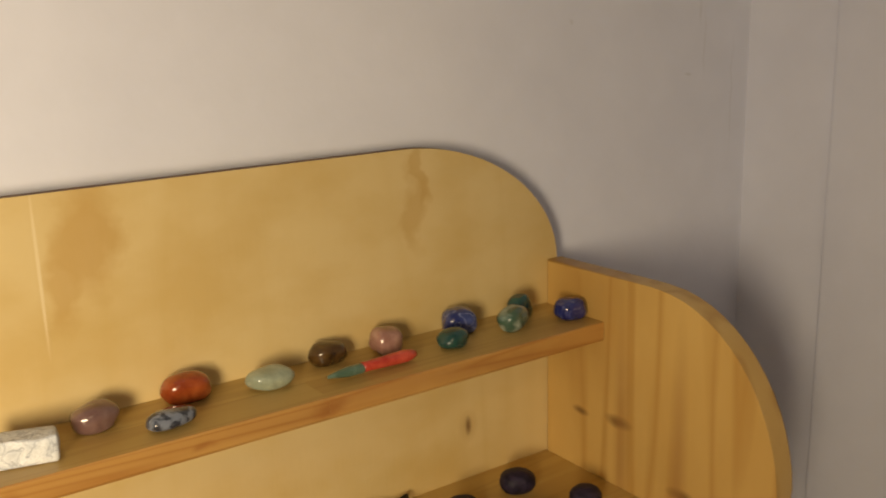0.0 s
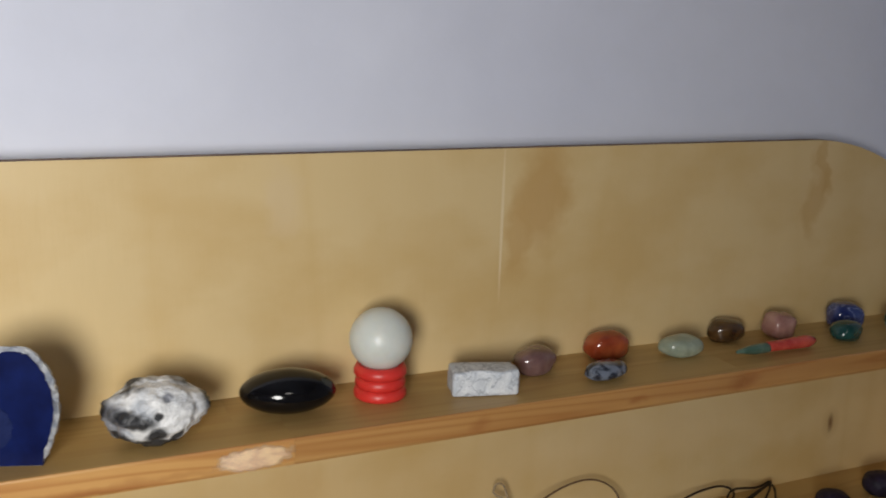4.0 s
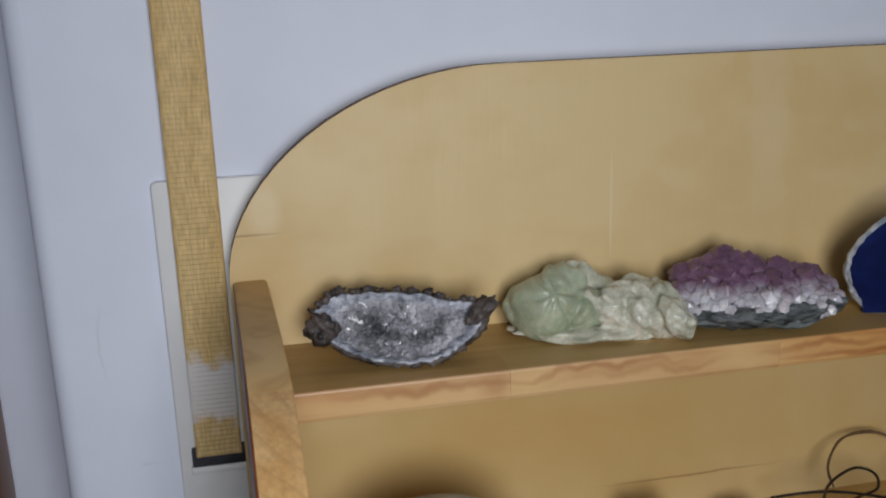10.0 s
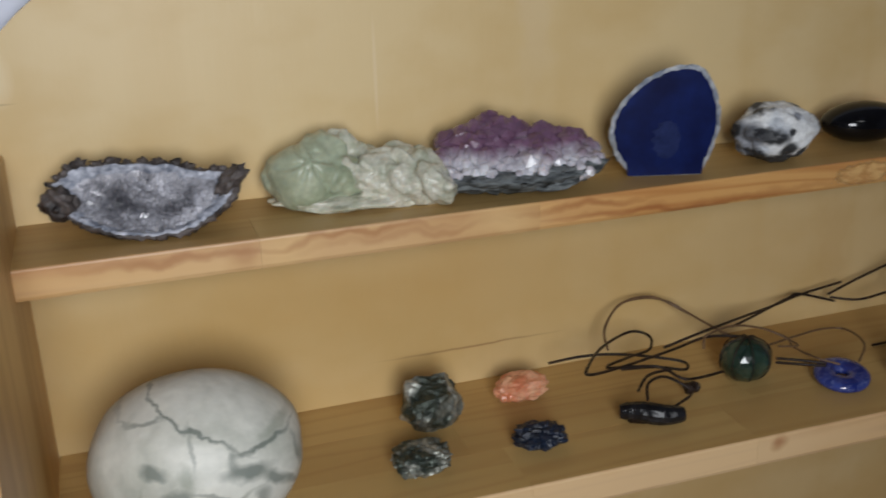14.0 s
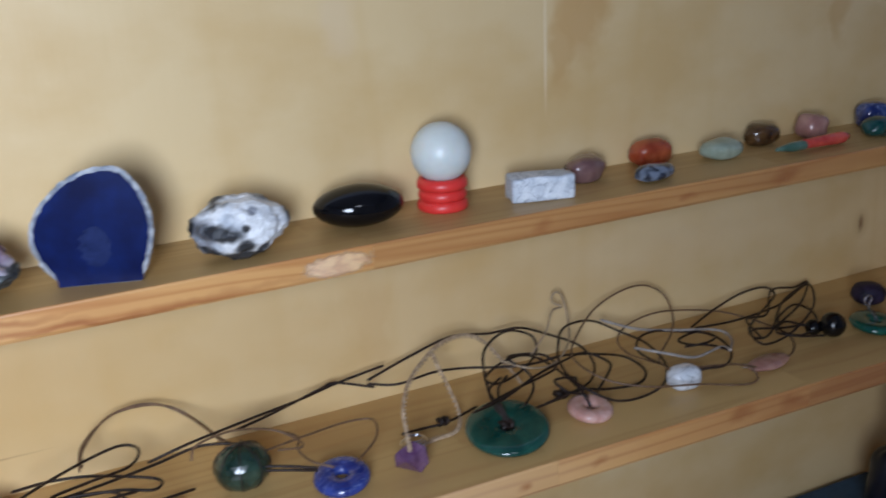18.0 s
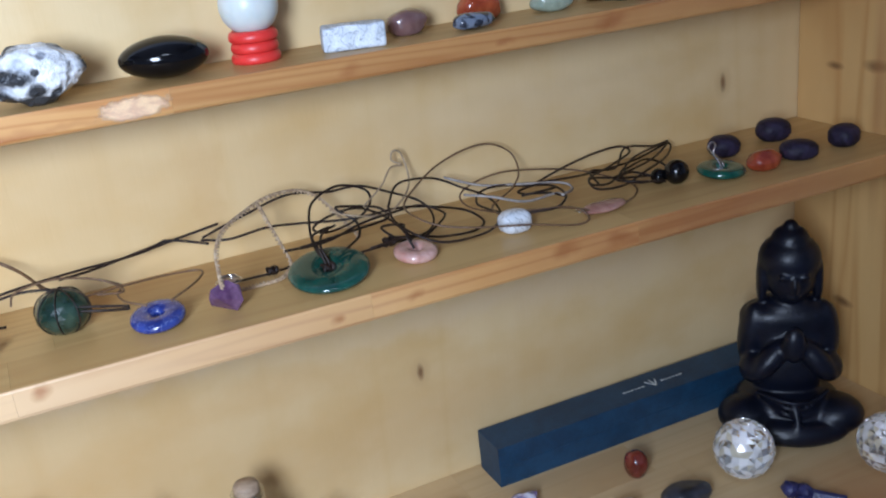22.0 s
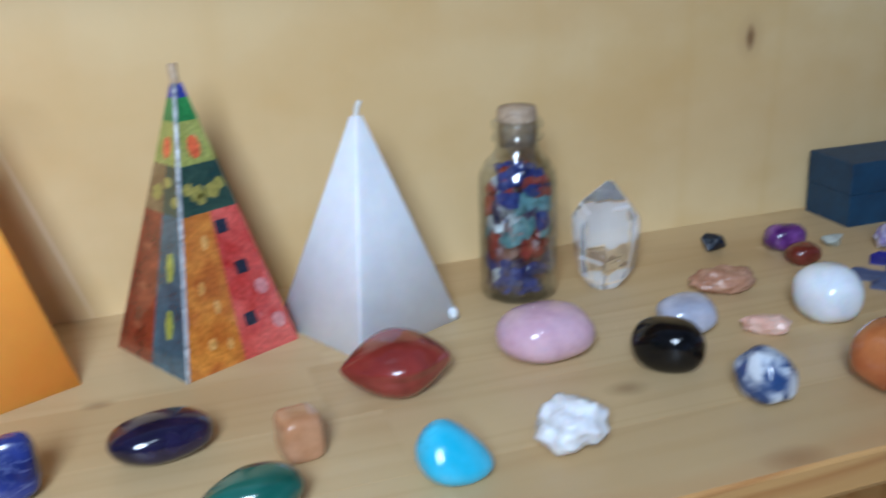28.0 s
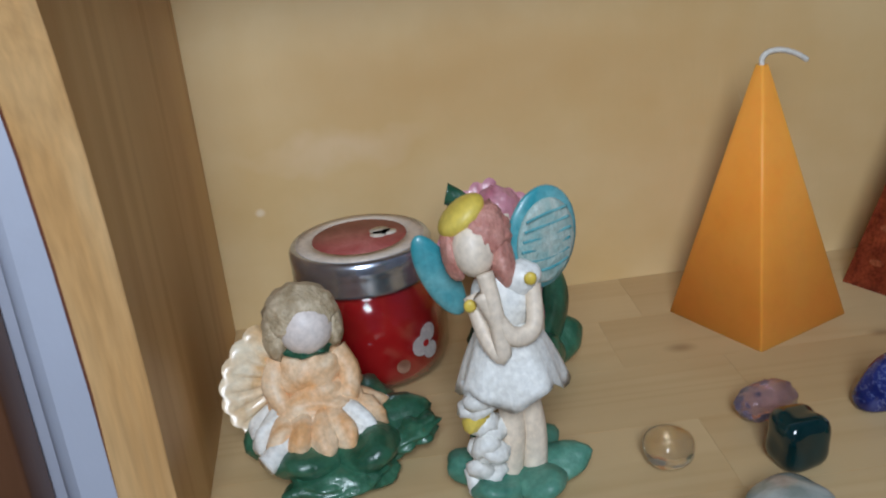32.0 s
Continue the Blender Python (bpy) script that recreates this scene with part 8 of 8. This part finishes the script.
def sitting_figurine():
    bm = bmesh.new()
    leaf_base(bm, 0.009, -0.003, 0.036, 0.018, P["painted_leaf_green"], 6, 2)
    # skirt of petals
    for k in range(9):
        a = radians(180 + 22.5 * k)
        blob(bm, (0.002 + 0.020 * math.cos(a), -0.004 + 0.016 * math.sin(a), 0.020), (0.013, 0.006, 0.008), sub=3, rot=(0, 24, math.degrees(a)), mat=P["painted_white"] if k in (0, 1, 6) else P["painted_peach"], wob=0.3, seed=k)
    blob(bm, (0.002, 0.000, 0.026), (0.022, 0.018, 0.013), sub=4, mat=P["painted_peach"], wob=0.25, seed=3, freq=3)
    blob(bm, (0.002, 0.002, 0.039), (0.016, 0.013, 0.014), sub=4, mat=P["painted_peach"], wob=0.15, seed=5, freq=3)
    for s in (-1, 1):
        limb(bm, [(s * 0.012 + 0.002, 0.002, 0.046), (s * 0.0165 + 0.002, -0.003, 0.037), (s * 0.013 + 0.003, -0.010, 0.028)], 0.0052, P["painted_peach"], lambda t: 1.1 - 0.25 * t)
    limb(bm, [(-0.010, -0.018, 0.020), (-0.020, -0.026, 0.016), (-0.023, -0.028, 0.015)], 0.0048, P["painted_white"])
    limb(bm, [(0.014, -0.018, 0.019), (0.024, -0.026, 0.013), (0.027, -0.029, 0.010)], 0.0045, P["painted_white"])
    blob(bm, (0.002, -0.001, 0.052), (0.010, 0.009, 0.003), sub=3, mat=P["painted_leaf_green"], wob=0.5, seed=8, freq=4)
    # head and bobbed hair
    blob(bm, (0.003, -0.002, 0.062), (0.0118, 0.0118, 0.0125), sub=4, mat=P["painted_pale"])
    blob(bm, (0.002, 0.003, 0.066), (0.0158, 0.0145, 0.0130), sub=4, mat=P["painted_ash_hair"], wob=0.12, seed=2, freq=3)
    blob(bm, (-0.010, 0.002, 0.058), (0.0055, 0.0095, 0.0115), sub=3, mat=P["painted_ash_hair"], wob=0.2, seed=4, freq=4)
    blob(bm, (0.0145, 0.003, 0.059), (0.0050, 0.0095, 0.0105), sub=3, mat=P["painted_ash_hair"], wob=0.2, seed=5, freq=4)
    fan(bm, (-0.008, 0.006, 0.036), 0.029, (0, 0, 18), P["painted_cream_gold"], 7, 128, 0.004, 106)
    blob(bm, (0.034, -0.012, 0.007), (0.019, 0.014, 0.0062), sub=4, mat=P["painted_leaf_green"], rot=(6, -14, -20), wob=0.35, seed=5, freq=2.5)
    blob(bm, (0.008, -0.030, 0.006), (0.024, 0.014, 0.0058), sub=4, mat=P["painted_leaf_green"], rot=(12, 0, 8), wob=0.35, seed=6, freq=2.5)
    settle(bm, 0.001)
    thing("figurine", bm, PAINTS, "small painted seated figurine in a peach dress on green leaves", "figurine", pose(-0.569, -0.139, Z3, 0, 0, 8) @ Matrix.Scale(0.99, 4), group="figurines")


def standing_figurine():
    bm = bmesh.new()
    leaf_base(bm, 0.004, 0.004, 0.025, 0.010, P["painted_mint_green"], 6, 1)
    limb(bm, [(0.010, -0.002, 0.006), (0.011, -0.001, 0.022), (0.008, 0, 0.040)], 0.0052, P["painted_ivory"])
    limb(bm, [(0.000, -0.004, 0.006), (0.003, -0.003, 0.024), (0.003, 0, 0.040)], 0.0052, P["painted_ivory"])
    # column of white blossoms
    rnd = random.Random(4)
    for k in range(16):
        z = 0.006 + 0.0023 * k
        blob(bm, (-0.007 + rnd.uniform(-0.005, 0.003), -0.006 + rnd.uniform(-0.004, 0.004), z), (0.0062, 0.0055, 0.0036), sub=2, mat=P["painted_yellow"] if k == 11 else P["painted_white"], wob=0.4, seed=k, rot=(rnd.uniform(-30, 30), rnd.uniform(-30, 30), 0))
    # flared skirt with a ragged hem
    rows, hem = [], len(bm.faces)
    for i in range(9):
        t = i / 8
        rows.append([])
        for k in range(44):
            a = 2 * math.pi * k / 44
            r = 0.0085 + 0.0125 * t ** 0.75 + 0.0016 * t * math.sin(5 * a + 0.7) + 0.0008 * t * math.sin(11 * a)
            rows[-1].append(bm.verts.new((0.004 + r * math.cos(a), r * 0.84 * math.sin(a), 0.062 - 0.0225 * t - 0.0032 * t ** 3 * math.sin(4 * a + 1.9))))
    for p, q in zip(rows, rows[1:]):
        for k in range(44):
            bm.faces.new((p[k], p[(k + 1) % 44], q[(k + 1) % 44], q[k]))
    bm.faces.new(rows[0])
    under = bm.verts.new((0.004, 0, 0.046))
    for k in range(44):
        bm.faces.new((rows[-1][k], rows[-1][(k + 1) % 44], under))
    bm.faces.ensure_lookup_table()
    for f in bm.faces[hem:]:
        f.material_index = P["painted_white"]
    blob(bm, (0.004, 0.001, 0.068), (0.0125, 0.0095, 0.013), sub=4, mat=P["painted_white"], wob=0.1, seed=2, rot=(0, 8, 0))
    blob(bm, (0.010, -0.003, 0.076), (0.0070, 0.0060, 0.0060), sub=3, mat=P["painted_white"], wob=0.3, seed=9)
    for x, z in ((0.013, 0.078), (-0.009, 0.071)):
        blob(bm, (x, -0.0098, z), (0.0024, 0.0014, 0.0022), sub=2, mat=P["painted_yellow"])
    # folded arms
    limb(bm, [(0.014, -0.004, 0.074), (0.013, -0.010, 0.062), (0.004, -0.014, 0.062), (-0.005, -0.013, 0.076)], 0.0032, P["painted_ivory"])
    limb(bm, [(-0.008, -0.004, 0.072), (-0.004, -0.011, 0.060), (0.001, -0.014, 0.056), (-0.001, -0.014, 0.072), (-0.003, -0.012, 0.082)], 0.0032, P["painted_ivory"])
    # tilted head, hair, yellow cap
    blob(bm, (-0.006, -0.004, 0.087), (0.0076, 0.0080, 0.0086), sub=4, mat=P["painted_ivory"], rot=(0, -18, 0))
    blob(bm, (-0.004, 0.001, 0.089), (0.0126, 0.0105, 0.0112), sub=4, mat=P["painted_red_hair"], wob=0.15, seed=3, freq=4, rot=(0, -18, 0))
    blob(bm, (0.0040, -0.002, 0.082), (0.0048, 0.0075, 0.0100), sub=3, mat=P["painted_red_hair"], wob=0.25, seed=4, rot=(0, -14, 0))
    blob(bm, (-0.0135, -0.001, 0.085), (0.0036, 0.0065, 0.0085), sub=3, mat=P["painted_red_hair"], wob=0.25, seed=7, rot=(0, -14, 0))
    blob(bm, (-0.0090, 0.0012, 0.0965), (0.0096, 0.0092, 0.0046), sub=4, mat=P["painted_yellow"], rot=(0, -30, 0))
    # wings: a rounded teal rim with a grey-green vane
    blob(bm, (0.020, 0.010, 0.084), (0.0150, 0.0035, 0.0168), sub=4, mat=P["painted_teal"], rot=(0, 16, 26))
    blob(bm, (0.0212, 0.0078, 0.0835), (0.0122, 0.0030, 0.0138), sub=4, mat=P["painted_grey_teal"], rot=(0, 16, 26))
    for k in range(6):
        limb(bm, [(0.010 + 0.0008 * k, 0.0012, 0.076 + 0.0032 * k), (0.021, 0.0050, 0.075 + 0.0036 * k), (0.031 - 0.0006 * abs(k - 3), 0.0100, 0.0765 + 0.0034 * k)], 0.00045, P["painted_teal"])
    blob(bm, (-0.019, 0.009, 0.075), (0.0066, 0.0032, 0.0160), sub=4, mat=P["painted_teal"], rot=(0, -28, 10))
    settle(bm, 0.0008)
    thing("figurine", bm, PAINTS, "tall painted winged figurine in a white petal dress", "figurine", pose(-0.491, -0.185, Z3, 0, 0, -4) @ Matrix.Diagonal((1.02, 1.02, 1.215, 1)), group="figurines")


def pink_figurine():
    bm = bmesh.new()
    leaf_base(bm, 0.008, 0.004, 0.026, 0.016, P["painted_leaf_green"], 5, 4)
    limb(bm, [(0.016, 0.004, 0.010), (0.024, 0.004, 0.027), (0.023, 0.004, 0.036)], 0.0095, P["painted_leaf_green"], lambda t: 1 - 0.35 * t)
    blob(bm, (0.002, 0, 0.026), (0.017, 0.014, 0.014), sub=4, mat=P["painted_pink"], wob=0.3, seed=3, freq=3)
    blob(bm, (0.000, 0, 0.040), (0.011, 0.010, 0.013), sub=4, mat=P["painted_pink"], wob=0.2, seed=5, freq=3)
    limb(bm, [(0.009, -0.006, 0.042), (0.014, -0.011, 0.030), (0.014, -0.014, 0.018)], 0.0038, P["painted_ivory"])
    limb(bm, [(-0.008, -0.006, 0.042), (-0.010, -0.011, 0.032), (-0.004, -0.015, 0.026)], 0.0038, P["painted_ivory"])
    blob(bm, (0.000, -0.002, 0.057), (0.0092, 0.0092, 0.0102), sub=4, mat=P["painted_ivory"])
    blob(bm, (-0.001, 0.002, 0.061), (0.0125, 0.0112, 0.0105), sub=4, mat=P["painted_pink"], wob=0.15, seed=2, freq=4)
    limb(bm, [(-0.012, 0.002, 0.064), (-0.019, 0.002, 0.068), (-0.025, 0.002, 0.0705)], 0.0030, P["painted_leaf_green"], lambda t: 1.1 + 0.3 * t)
    fan(bm, (0.003, 0.008, 0.046), 0.0225, (0, 0, -12), P["painted_pink"], 6, 100, 0.0035, 8)
    fan(bm, (-0.004, 0.008, 0.044), 0.028, (0, 0, 12), P["painted_pink"], 6, 90, 0.0035, 82)
    settle(bm, 0.001)
    thing("figurine", bm, PAINTS, "small painted figurine with ribbed pink wings on dark green leaves", "figurine", pose(-0.474, -0.092, Z3, 0, 0, -8) @ Matrix.Diagonal((0.95, 0.95, 1.34, 1)), group="figurines")


sitting_figurine()
standing_figurine()
pink_figurine()
